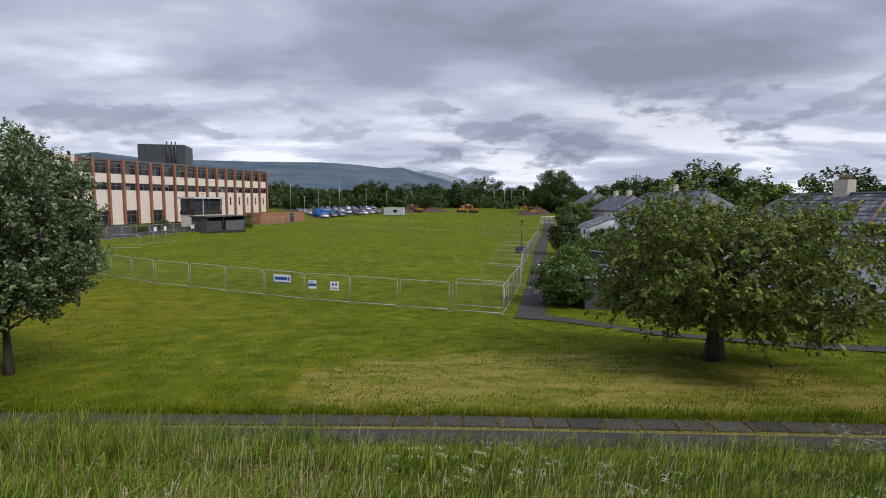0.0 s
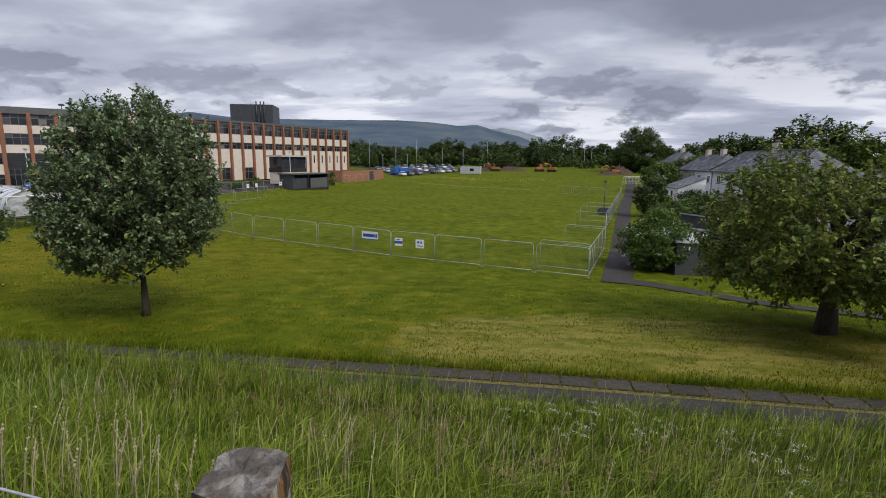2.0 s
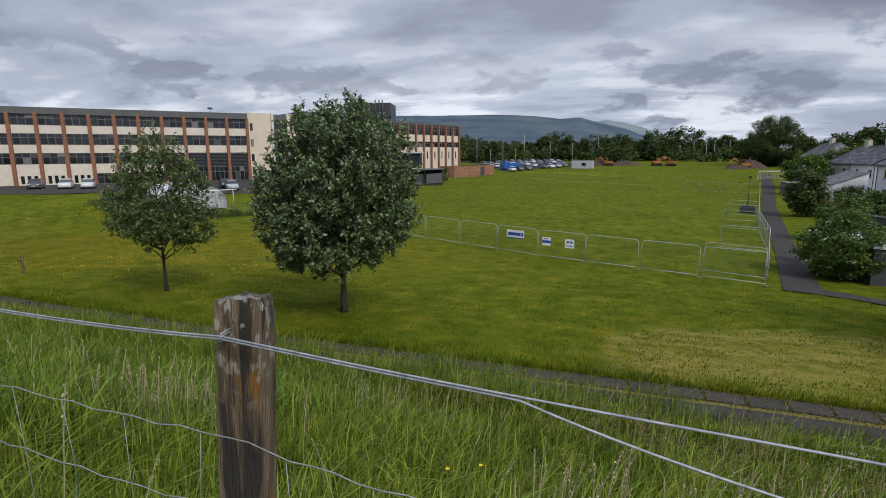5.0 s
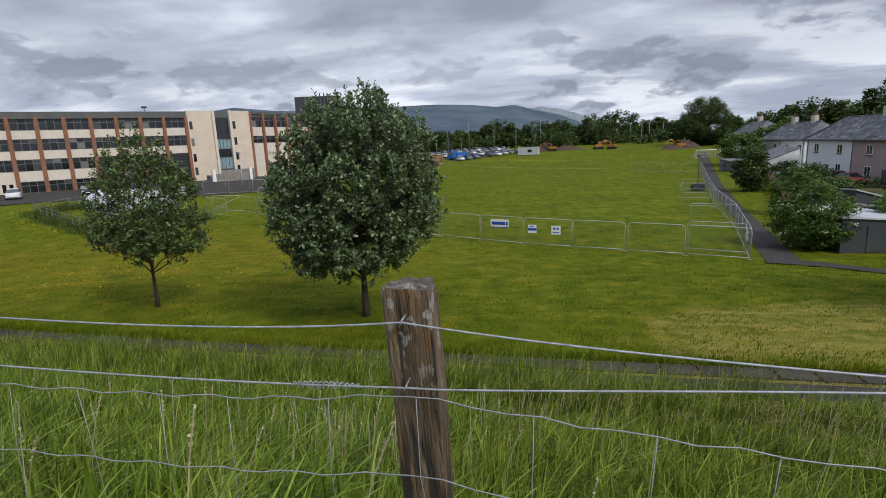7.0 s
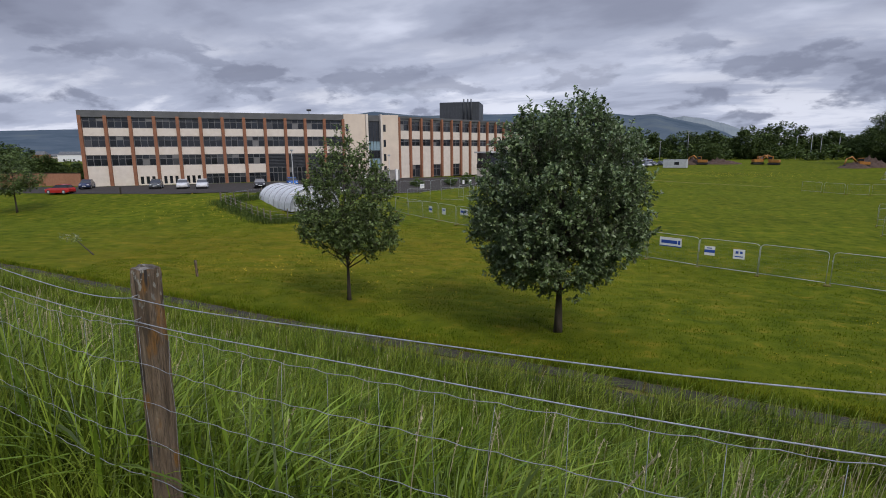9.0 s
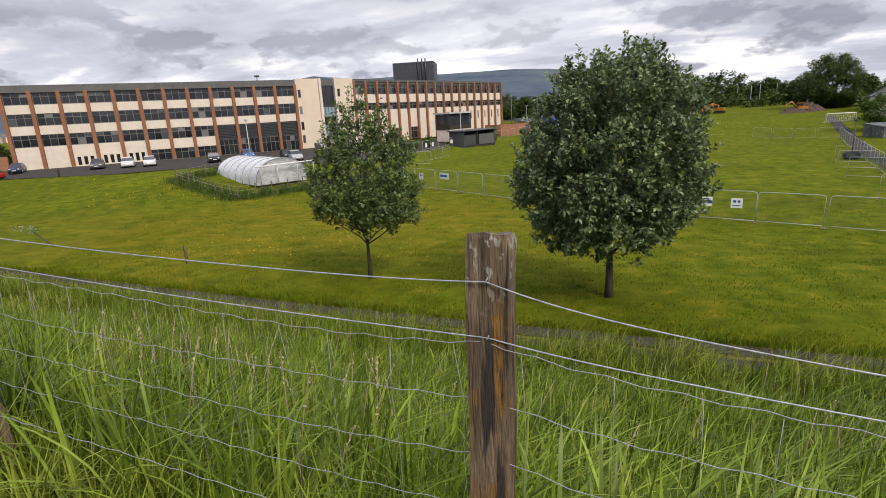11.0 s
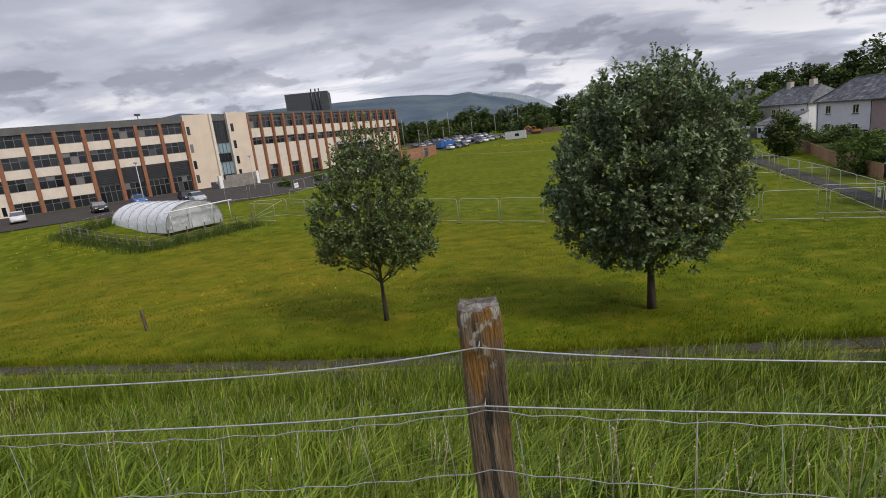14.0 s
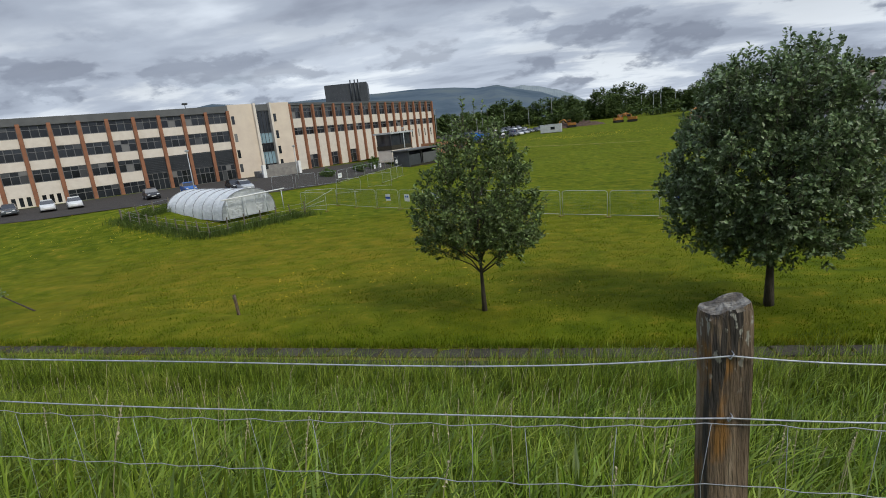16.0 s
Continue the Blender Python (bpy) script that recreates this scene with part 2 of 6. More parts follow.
def weather_post(m):
    """Rusty stain patches down the post and pale lichen specks at its top end."""
    n, l = m.node_tree.nodes, m.node_tree.links
    b = n["Principled BSDF"]
    tc = n.new("ShaderNodeTexCoord")
    col = b.inputs["Base Color"].links[0].from_socket

    def lay(col, scale, lo, hi, paint, k, band=None):
        mp = n.new("ShaderNodeMapping"); mp.inputs["Scale"].default_value = (1, 1, k)
        oi = n.new("ShaderNodeObjectInfo")
        l.new(tc.outputs["Object"], mp.inputs[0])
        l.new(oi.outputs["Location"], mp.inputs["Location"])
        no = n.new("ShaderNodeTexNoise"); no.inputs["Scale"].default_value = scale; no.inputs["Detail"].default_value = 5
        l.new(mp.outputs[0], no.inputs["Vector"])
        mr = n.new("ShaderNodeMapRange"); mr.inputs[1].default_value, mr.inputs[2].default_value = lo, hi
        l.new(no.outputs[0], mr.inputs[0])
        fac = mr.outputs[0]
        if band:
            sp = n.new("ShaderNodeSeparateXYZ"); l.new(tc.outputs["Object"], sp.inputs[0])
            zr = n.new("ShaderNodeMapRange"); zr.inputs[1].default_value, zr.inputs[2].default_value = band
            l.new(sp.outputs[2], zr.inputs[0])
            mu = n.new("ShaderNodeMath"); mu.operation = "MULTIPLY"
            l.new(fac, mu.inputs[0]); l.new(zr.outputs[0], mu.inputs[1])
            fac = mu.outputs[0]
        mx = n.new("ShaderNodeMix"); mx.data_type = "RGBA"
        l.new(fac, mx.inputs[0]); l.new(col, mx.inputs[6]); mx.inputs[7].default_value = (*paint, 1)
        return mx.outputs[2]

    col = lay(col, 14, 0.56, 0.66, (0.2, 0.095, 0.02), 0.45)
    col = lay(col, 30, 0.55, 0.6, (0.03, 0.024, 0.02), 0.08)
    col = lay(col, 48, 0.57, 0.62, (0.32, 0.31, 0.27), 0.6, (-0.22, -0.05))
    l.new(col, b.inputs["Base Color"])


weather_post(M_post)


# ---- mesh helpers ----
def part(name, bm, mat, parent=None, label=""):
    me = bpy.data.meshes.new(name)
    bm.to_mesh(me)
    bm.free()
    me.materials.append(mat)
    ob = new(name, me)
    if parent is not None:
        ob.parent = parent
    if label:
        tagged(ob, label)
    return ob


def thing(name, label, category, m=None, group="", kind=""):
    e = new(name)
    if m is not None:
        e.matrix_basis = m
    return tagged(e, label, category, group, kind)


def arrays(name, verts, faces, mat, parent=None, smooth=False):
    """A mesh from numpy arrays; faces all of one size."""
    me = bpy.data.meshes.new(name)
    k = faces.shape[1]
    me.vertices.add(len(verts)); me.vertices.foreach_set("co", np.ascontiguousarray(verts, dtype=np.float32).ravel())
    me.loops.add(faces.size); me.loops.foreach_set("vertex_index", np.ascontiguousarray(faces, dtype=np.int32).ravel())
    me.polygons.add(len(faces)); me.polygons.foreach_set("loop_start", np.arange(0, faces.size, k, dtype=np.int32))
    me.update(calc_edges=True)
    if smooth:
        me.polygons.foreach_set("use_smooth", np.ones(len(faces), dtype=bool))
    me.materials.append(mat)
    ob = new(name, me)
    if parent is not None:
        ob.parent = parent
    return ob


def box(bm, x0, x1, y0, y1, z0, z1, bevel=0.0):
    r = bmesh.ops.create_cube(bm, size=1.0, matrix=Matrix.LocRotScale(((x0 + x1) / 2, (y0 + y1) / 2, (z0 + z1) / 2), None, (x1 - x0, y1 - y0, z1 - z0)))
    if bevel:
        es = list({e for v in r["verts"] for e in v.link_edges})
        bmesh.ops.bevel(bm, geom=es, offset=bevel, segments=2, affect="EDGES")
    return bm


def boxed(*a, **k):
    return box(bmesh.new(), *a, **k)


def tube(bm, pts, radius, sides=6, cap=True):
    """A swept tube; radius: one number or one for each point."""
    pts = [Vector(p) for p in pts]
    rad = radius if isinstance(radius, (list, tuple)) else [radius] * len(pts)
    rings = []
    for i, p in enumerate(pts):
        d = (pts[min(i + 1, len(pts) - 1)] - pts[max(i - 1, 0)]).normalized()
        a = d.cross(Vector((0, 0, 1)) if abs(d.z) < 0.9 else Vector((1, 0, 0))).normalized()
        b = d.cross(a)
        rings.append([bm.verts.new(p + (a * math.cos(2 * math.pi * j / sides) + b * math.sin(2 * math.pi * j / sides)) * rad[i]) for j in range(sides)])
    for r0, r1 in zip(rings, rings[1:]):
        for j in range(sides):
            bm.faces.new((r0[j], r0[(j + 1) % sides], r1[(j + 1) % sides], r1[j])).smooth = True
    if cap:
        bm.faces.new(list(reversed(rings[0]))); bm.faces.new(rings[-1])
    return bm


def prism(bm, poly, y0, y1):
    """A polygon in x, z drawn out along y."""
    a = [bm.verts.new((x, y0, z)) for x, z in poly]
    b = [bm.verts.new((x, y1, z)) for x, z in poly]
    bm.faces.new(a); bm.faces.new(list(reversed(b)))
    for i in range(len(poly)):
        j = (i + 1) % len(poly)
        bm.faces.new((a[j], a[i], b[i], b[j]))
    bmesh.ops.recalc_face_normals(bm, faces=bm.faces)
    return bm


# ---- the lie of the land ----
def sm(a, b, v):
    t = np.clip((v - a) / (b - a), 0, 1)
    return t * t * (3 - 2 * t)


def field(x, y):
    z = np.interp(y, [13, 18, 34, 60, 120, 160, 220, 300, 700, 1600, 3000], [1.33, 1.25, -0.1, -0.3, -0.4, 1.0, 3.4, 3.6, 1.0, -6.0, -10.0])
    z = z - 0.028 * (np.clip(x, -25, 25) + 10) * sm(20, 34, y) * (1 - sm(130, 200, y))
    z = z + 0.9 * sm(13, 28, x) * sm(45, 70, y) * (1 - sm(130, 200, y))
    k = sm(0, 1, (-40 - x) / 32) * sm(33, 58, y) * (1 - sm(170, 260, y))
    z = z + (2.25 - z) * k
    far = sm(120, 260, -x) * (1 - sm(170, 260, y))
    return z * (1 - far) - 5.0 * far


def crest(x):
    return 5.45 - 0.041 * np.clip(x, -45, 25)


def foot(x):
    return np.interp(x, [-50, -41, -33, -25, -18, -8, 0, 9, 30], [14.4, 13.9, 13.3, 12.78, 12.48, 12.33, 12.23, 11.85, 10.95])


def land(x, y):
    x, y = np.asarray(x, float), np.asarray(y, float)
    top, fy = crest(x), foot(x)
    t = np.clip((y - 0.9) / (fy - 0.9), 0, 1)
    bank = top + (1.3 - top) * (1.06 * t + 0.10 * np.sin(np.pi * t) - 0.06 * t * t)
    bank = np.where(y < 0.9, top, bank)
    return np.where(y <= fy, bank, 1.3 + (field(x, y) - 1.3) * sm(1.6, 3.2, y - fy))


def at(x, y):
    return float(land(x, y))


def spaced(lo, hi, step, far, grow=1.35):
    c = list(np.arange(lo, hi + 1e-6, step))
    s, v, right = step, hi, []
    while v < far:
        s *= grow; v += s; right.append(v)
    s, v, left = step, lo, []
    while v > -far:
        s *= grow; v -= s; left.append(v)
    return np.array(left[::-1] + c + right)


gx = spaced(-60, 24, 0.7, 3500, 1.16)
gy = np.concatenate([spaced(-4, 46, 0.5, 4000, 1.07)])
GX, GY = np.meshgrid(gx, gy)
GZ = land(GX, GY)
rng = np.random.default_rng(5)
soft = np.where((GY > 14.3) & (GY < 120), 0.03, 0.0) + np.where((GY > 1.2) & (GY < 12), 0.05, 0)
GZ = GZ + rng.normal(0, 1, GZ.shape) * soft
gv = np.stack([GX.ravel(), GY.ravel(), GZ.ravel()], 1)
nx, ny = len(gx), len(gy)
ii = (np.arange(ny - 1)[:, None] * nx + np.arange(nx - 1)[None]).ravel()
gf = np.stack([ii, ii + 1, ii + nx + 1, ii + nx], 1)
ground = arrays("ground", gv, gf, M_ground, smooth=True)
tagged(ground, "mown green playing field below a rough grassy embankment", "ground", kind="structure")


def sheet(name, pts_left, pts_right, mat, lift, label, cat, steps=24):
    """A draped strip between two edge lines."""
    def along(pts):
        pts = np.array(pts, float)
        d = np.r_[0, np.cumsum(np.hypot(*np.diff(pts, axis=0).T))]
        q = np.linspace(0, d[-1], steps)
        return np.stack([np.interp(q, d, pts[:, 0]), np.interp(q, d, pts[:, 1])], 1)
    a, b = along(pts_left), along(pts_right)
    n = 9
    v = np.concatenate([a + (b - a) * k / (n - 1) for k in range(n)])
    z = land(v[:, 0], v[:, 1]) + lift
    i = (np.arange(n - 1)[:, None] * steps + np.arange(steps - 1)[None]).ravel()
    f = np.stack([i, i + 1, i + steps + 1, i + steps], 1)
    ob = arrays(name, np.c_[v, z], f, mat, smooth=True)
    return tagged(ob, label, cat, kind="structure")


def frame_grid(w, h, xs, zs, t, y0, y1):
    """One welded frame: outer border, uprights at xs and rails at zs, bars t wide."""
    cx = [0, t] + [v for x in xs for v in (x - t / 2, x + t / 2)] + [w - t, w]
    cz = [0, t] + [v for z in zs for v in (z - t / 2, z + t / 2)] + [h - t, h]
    bm = bmesh.new()
    g = {}

    def v(i, j):
        if (i, j) not in g:
            g[i, j] = bm.verts.new((cx[i], y0, cz[j]))
        return g[i, j]
    for i in range(len(cx) - 1):
        for j in range(len(cz) - 1):
            if i % 2 == 0 or j % 2 == 0:
                bm.faces.new((v(i, j), v(i + 1, j), v(i + 1, j + 1), v(i, j + 1)))
    r = bmesh.ops.extrude_face_region(bm, geom=bm.faces[:])
    bmesh.ops.translate(bm, vec=(0, y1 - y0, 0), verts=[e for e in r["geom"] if isinstance(e, bmesh.types.BMVert)])
    bmesh.ops.recalc_face_normals(bm, faces=bm.faces)
    return bm


# a freshly mown patch on the near field, with dry swathes raked along it
gn, gl = M_ground.node_tree.nodes, M_ground.node_tree.links
g_tc = gn.new("ShaderNodeTexCoord")


def gnoise(scale, detail, stretch):
    mp = gn.new("ShaderNodeMapping"); mp.inputs["Scale"].default_value = stretch
    gl.new(g_tc.outputs["Object"], mp.inputs[0])
    n = gn.new("ShaderNodeTexNoise"); n.inputs["Scale"].default_value = scale; n.inputs["Detail"].default_value = detail
    gl.new(mp.outputs[0], n.inputs["Vector"])
    return n.outputs[0]


def grange(v, a, b, lo, hi):
    mr = gn.new("ShaderNodeMapRange")
    mr.inputs[1].default_value, mr.inputs[2].default_value, mr.inputs[3].default_value, mr.inputs[4].default_value = a, b, lo, hi
    gl.new(v, mr.inputs[0])
    return mr.outputs[0]


def gmath(op, a, b):
    n = gn.new("ShaderNodeMath"); n.operation = op
    for i, q in enumerate((a, b)):
        if isinstance(q, (int, float)):
            n.inputs[i].default_value = q
        else:
            gl.new(q, n.inputs[i])
    return n.outputs[0]


g_mp = gn.new("ShaderNodeMapping"); g_mp.vector_type = "POINT"
g_mp.inputs["Location"].default_value = (-3.8 / 9.6, -16.0 / 5.5, 0); g_mp.inputs["Scale"].default_value = (1 / 9.6, 1 / 5.5, 0)
gl.new(g_tc.outputs["Object"], g_mp.inputs[0])
g_len = gn.new("ShaderNodeVectorMath"); g_len.operation = "LENGTH"
gl.new(g_mp.outputs[0], g_len.inputs[0])
g_in = grange(gmath("ADD", g_len.outputs["Value"], gmath("MULTIPLY", gnoise(1.1, 8, (1, 1, 1)), 0.5)), 1.27, 1.13, 0.0, 1.0)
g_dry = gmath("ADD", grange(gnoise(1.0, 8, (0.35, 2.2, 1)), 0.42, 0.6, 0.1, 0.6), grange(gnoise(2.6, 7, (1, 1.4, 1)), 0.46, 0.62, 0.12, 0.45))
g_mx = gn.new("ShaderNodeMix"); g_mx.data_type = "RGBA"
gb = gn["Principled BSDF"].inputs["Base Color"]
gl.new(gb.links[0].from_socket, g_mx.inputs[6]); g_mx.inputs[7].default_value = (0.235, 0.2, 0.05, 1)
gl.new(gmath("MULTIPLY", g_in, g_dry), g_mx.inputs[0]); gl.new(g_mx.outputs[2], gb)

# a broad yellowed sward of buttercup and dry stems on the west field
g_mp3 = gn.new("ShaderNodeMapping")
g_mp3.inputs["Location"].default_value = (36 / 24.0, -31 / 16.0, 0); g_mp3.inputs["Scale"].default_value = (1 / 24.0, 1 / 16.0, 0)
gl.new(g_tc.outputs["Object"], g_mp3.inputs[0])
g_len3 = gn.new("ShaderNodeVectorMath"); g_len3.operation = "LENGTH"
gl.new(g_mp3.outputs[0], g_len3.inputs[0])
g_sward = gmath("MULTIPLY", grange(gmath("ADD", g_len3.outputs["Value"], gnoise(0.16, 6, (1, 1, 1))), 1.7, 0.9, 0.0, 1.0), grange(gnoise(0.5, 9, (1, 1.5, 1)), 0.38, 0.66, 0.15, 0.75))
g_mx3 = gn.new("ShaderNodeMix"); g_mx3.data_type = "RGBA"
gl.new(gb.links[0].from_socket, g_mx3.inputs[6]); g_mx3.inputs[7].default_value = (0.2, 0.158, 0.014, 1)
gl.new(g_sward, g_mx3.inputs[0]); gl.new(g_mx3.outputs[2], gb)

# brown thatch of old stems, plus painted shade under the bank's long growth
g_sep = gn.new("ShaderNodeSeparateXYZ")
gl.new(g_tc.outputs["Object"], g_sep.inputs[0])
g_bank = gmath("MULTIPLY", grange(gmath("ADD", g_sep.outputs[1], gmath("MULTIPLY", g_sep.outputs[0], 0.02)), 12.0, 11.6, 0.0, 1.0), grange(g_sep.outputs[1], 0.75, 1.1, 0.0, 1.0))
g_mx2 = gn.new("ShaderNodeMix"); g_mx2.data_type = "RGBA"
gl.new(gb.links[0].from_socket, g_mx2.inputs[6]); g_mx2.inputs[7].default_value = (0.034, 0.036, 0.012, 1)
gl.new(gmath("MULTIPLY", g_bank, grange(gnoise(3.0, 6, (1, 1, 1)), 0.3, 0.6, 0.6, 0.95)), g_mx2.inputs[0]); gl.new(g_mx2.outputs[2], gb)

# ---- paths and car park ----
sheet("footpath", [(x, float(foot(x)) + 0.12) for x in range(-60, 31, 6)], [(x, float(foot(x)) + 1.0) for x in range(-60, 31, 6)], M_tarmac, 0.03, "worn grey tarmac footpath at the foot of the bank", "footpath", 60)
sheet("path_field", [(4.3, 33.8), (7.2, 47.8), (10.0, 62), (15.8, 92), (21.8, 119), (32.5, 170)], [(6.3, 33.8), (9.0, 47.8), (11.8, 62), (17.7, 91.5), (23.8, 118), (35, 170)], M_tarmac, 0.05, "dark tarmac path beside the playing field", "path", 40)
sheet("path_lane", [(4.4, 33.9), (5.7, 33.4), (7.3, 32.4), (8.8, 30.2), (10.6, 26.4), (15.2, 22.0), (32, 16.5)], [(6.2, 35.0), (7.6, 34.6), (9.2, 33.0), (10.6, 30.6), (12.4, 27.0), (16.4, 23.6), (33, 18.3)], M_tarmac, 0.054, "narrow tarmac path curving behind the cherry tree", "path", 40)
M_worn = material("worn_turf", [(0.16, 0.145, 0.05), (0.26, 0.23, 0.1)], 1.5, 0.95, 0.4, 20, big=0.2, spec=0.05)
sheet("worn_track", [(-41, 158.2), (-26.4, 140.3), (-12.4, 135.6), (4, 133.5)], [(-40.4, 157.2), (-26.0, 139.2), (-12.3, 134.8), (4, 132.9)], M_worn, 0.05, "pale worn track across the far field", "track", 30)
sheet("car_park_road", [(-128, 47), (-100, 50), (-80, 52.5), (-66, 58), (-58, 68), (-54, 78), (-52, 108)], [(-128, 53), (-108, 57), (-90, 75), (-78, 90), (-70, 101), (-66, 108), (-60, 125)], M_tarmac, 0.06, "grey tarmac road and parking bays before the school", "road", 50)
sheet("car_park", [(-40, 168), (-60, 215), (-90, 270)], [(-24, 206), (-30, 235), (-45, 290)], M_tarmac, 0.08, "far tarmac car park beyond the school", "car park", 20)


# ---- the school ----
def frame_on(a, b, z):
    """Axes along a facade from a to b: x along it, y out towards the viewer's side is minus."""
    a, b = Vector((*a, z)), Vector((*b, z))
    u = (b - a).normalized()
    return Matrix.Translation(a) @ Matrix(((u.x, -u.y, 0, 0), (u.y, u.x, 0, 0), (0, 0, 1, 0), (0, 0, 0, 1))), (b - a).length


ROOF, BASE = 15.6, 2.1
school = thing("school_building", "long three-storey cream school with brick-red fins and dark window bands", "building", Matrix.Identity(4))


def put(ob, m):
    ob.matrix_basis = m
    return ob


def window_mesh(w, h, panes):
    return frame_grid(w, h, [w * i / panes for i in range(1, panes)], [h * 0.64], 0.09, -0.05, 0.07)


class Wing:
    def __init__(self, a, b, bays, fin, rise=0.0):
        self.m, self.length = frame_on(a, b, BASE)
        self.bays, self.bay = bays, self.length / bays
        self.cache = {}
        self.h = ROOF - BASE
        self.fin = fin

    def window(self, i, z0, z1, panes=3, inset=0.12):
        w, h = self.bay - self.fin, z1 - z0
        key = (round(h, 2), panes)
        if key not in self.cache:
            f = part("window", window_mesh(w, h, panes), M_wframe, school)
            step = w / panes
            lower = part("pane", boxed(0.05, step - 0.05, 0.0, 0.03, 0.05, h * 0.62), M_glass, f)
            upper = part("pane", boxed(0.05, step - 0.05, 0.0, 0.03, h * 0.66, h - 0.05), M_glass, f)
            self.cache[key] = (f.data, lower.data, upper.data)
            made = [lower, upper]
        else:
            f = new("window", self.cache[key][0]); f.parent = school
            made = []
        for k in range(panes):
            for q in (1, 2):
                o = made.pop(0) if made else new("pane", self.cache[key][q])
                o.parent = f
                # some top lights stand ajar
                ajar = q == 2 and (i * 7 + k * 5 + int(z0 * 3)) % 6 == 0
                o.matrix_basis = pose(k * w / panes, -0.1 if ajar else 0.0, 0, 0, 0, 0)
        put(f, self.m @ pose(i * self.bay + self.fin / 2, inset, z0))

    def slab(self, name, i0, i1, z0, z1, mat, y0=0.0, y1=0.3, label=""):
        return put(part(name, boxed(i0 * self.bay, i1 * self.bay, y0, y1, z0, z1), mat, school, label), self.m)

    def fins(self, z1, z0=0.0, depth=0.45):
        bm = boxed(-self.fin / 2, self.fin / 2, -depth, 0.3, z0, z1, bevel=0.03)
        first = put(part("fin", bm, M_orange, school, "brick-red vertical fin"), self.m @ pose(0, 0, 0))
        for i in range(1, self.bays + 1):
            o = new("fin", first.data); o.parent = school
            put(o, self.m @ pose(i * self.bay, 0, 0))


# west wing: twelve bays, three window bands and a part-glazed ground floor
west = Wing((-109.0, 57.8), (-77.8, 92.0), 12, 0.56)
H = west.h
west.slab("fascia", -0.08, 12.08, H - 1.15, H, M_fascia, -0.25, 0.5, "grey roof fascia")
west.slab("wall_back", 0, 12, 0, H - 1.2, M_dark, 0.32, 0.6)
for z0, z1 in ((H - 4.45, H - 3.05), (H - 7.8, H - 6.4)):
    for i in range(12):
        west.slab("spandrel", i + 0.08, i + 0.92, z0, z1, M_panel, 0.0, 0.3)
for i in range(12):
    west.window(i, H - 3.05, H - 1.15)
    west.window(i, H - 6.4, H - 4.45)
    if i < 8:
        west.window(i, H - 9.75, H - 7.8)
    if i < 2:
        west.slab("spandrel", i + 0.08, i + 0.92, 0, H - 9.75, M_panel, 0.0, 0.3)
    elif i < 5:
        west.slab("spandrel", i + 0.08, i + 0.92, 1.75, H - 9.75, M_panel, 0.0, 0.3)
        west.slab("spandrel", i + 0.08, i + 0.92, 0, 0.35, M_panel, 0.0, 0.3)
        for k in range(4):
            west.slab("pier", i + 0.08 + k * 0.245, i + 0.185 + k * 0.245, 0.35, 1.75, M_panel, 0.0, 0.3)
        west.slab("glazing", i + 0.08, i + 0.92, 0.35, 1.75, M_glass, 0.2, 0.26)
    elif i < 8:
        west.slab("spandrel", i + 0.08, i + 0.92, 2.05, H - 9.75, M_panel, 0.0, 0.3)
        west.window(i, 0.1, 2.05)
    else:
        west.window(i, 0.1, 3.0, 4)
        bm = bmesh.new()
        w = west.bay
        box(bm, i * w + 0.3, (i + 1) * w - 0.3, 0.14, 0.2, 3.0, H - 7.8)
        for k in range(9):
            zz = 3.08 + k * (H - 7.8 - 3.1) / 9
            box(bm, i * w + 0.3, (i + 1) * w - 0.3, -0.03, 0.16, zz, zz + 0.1)
        put(part("louvre", bm, M_dark, school, "dark louvre panel"), west.m)
west.fins(H - 0.9)
# entrance stair between the wings
ent = Wing((-77.8, 92.0), (-70.3, 101.9), 12, 0.2)
ent.slab("entrance_wall", 0.1, 4.8, 0, H + 0.15, M_render, -0.35, 0.3)
ent.slab("entrance_wall", 8.0, 11.9, 0, H + 0.15, M_render, -0.35, 0.3)
ent.slab("entrance_fin", 4.6, 5.05, 0, H + 0.2, M_panel, -0.9, 0.3)
ent.slab("entrance_fin", 7.75, 8.1, 0, H + 0.2, M_panel, -0.9, 0.3)
ent.slab("entrance_head", 5.05, 7.75, H - 1.2, H, M_fascia, -0.1, 0.3)
M_blue = material("blue_glass", [(0.16, 0.25, 0.3), (0.26, 0.36, 0.42)], 0.5, 0.2, spec=0.6)
for z0, z1, m in ((0.0, 2.2, M_glass), (2.2, 4.6, M_blue), (4.6, 6.2, M_glass), (6.2, 8.2, M_blue), (8.2, H - 1.2, M_glass)):
    ent.slab("entrance_glazing", 5.05, 7.75, z0, z1, m, 0.05, 0.12)
    ent.slab("transom", 5.05, 7.75, z1 - 0.1, z1, M_frame, -0.02, 0.05)
for k in range(1, 4):
    ent.slab("mullion", 5.05 + k * 0.675 - 0.03, 5.05 + k * 0.675 + 0.03, 0, H - 1.2, M_frame, -0.03, 0.05)
for z in (H - 3.4, H - 6.6, H - 9.6, H - 12.2):
    ent.slab("slot_window", 0.45, 1.0, z, z + 1.5, M_glass, -0.38, -0.3)
    ent.slab("slot_window", 8.45, 9.0, z, z + 1.5, M_glass, -0.38, -0.3)
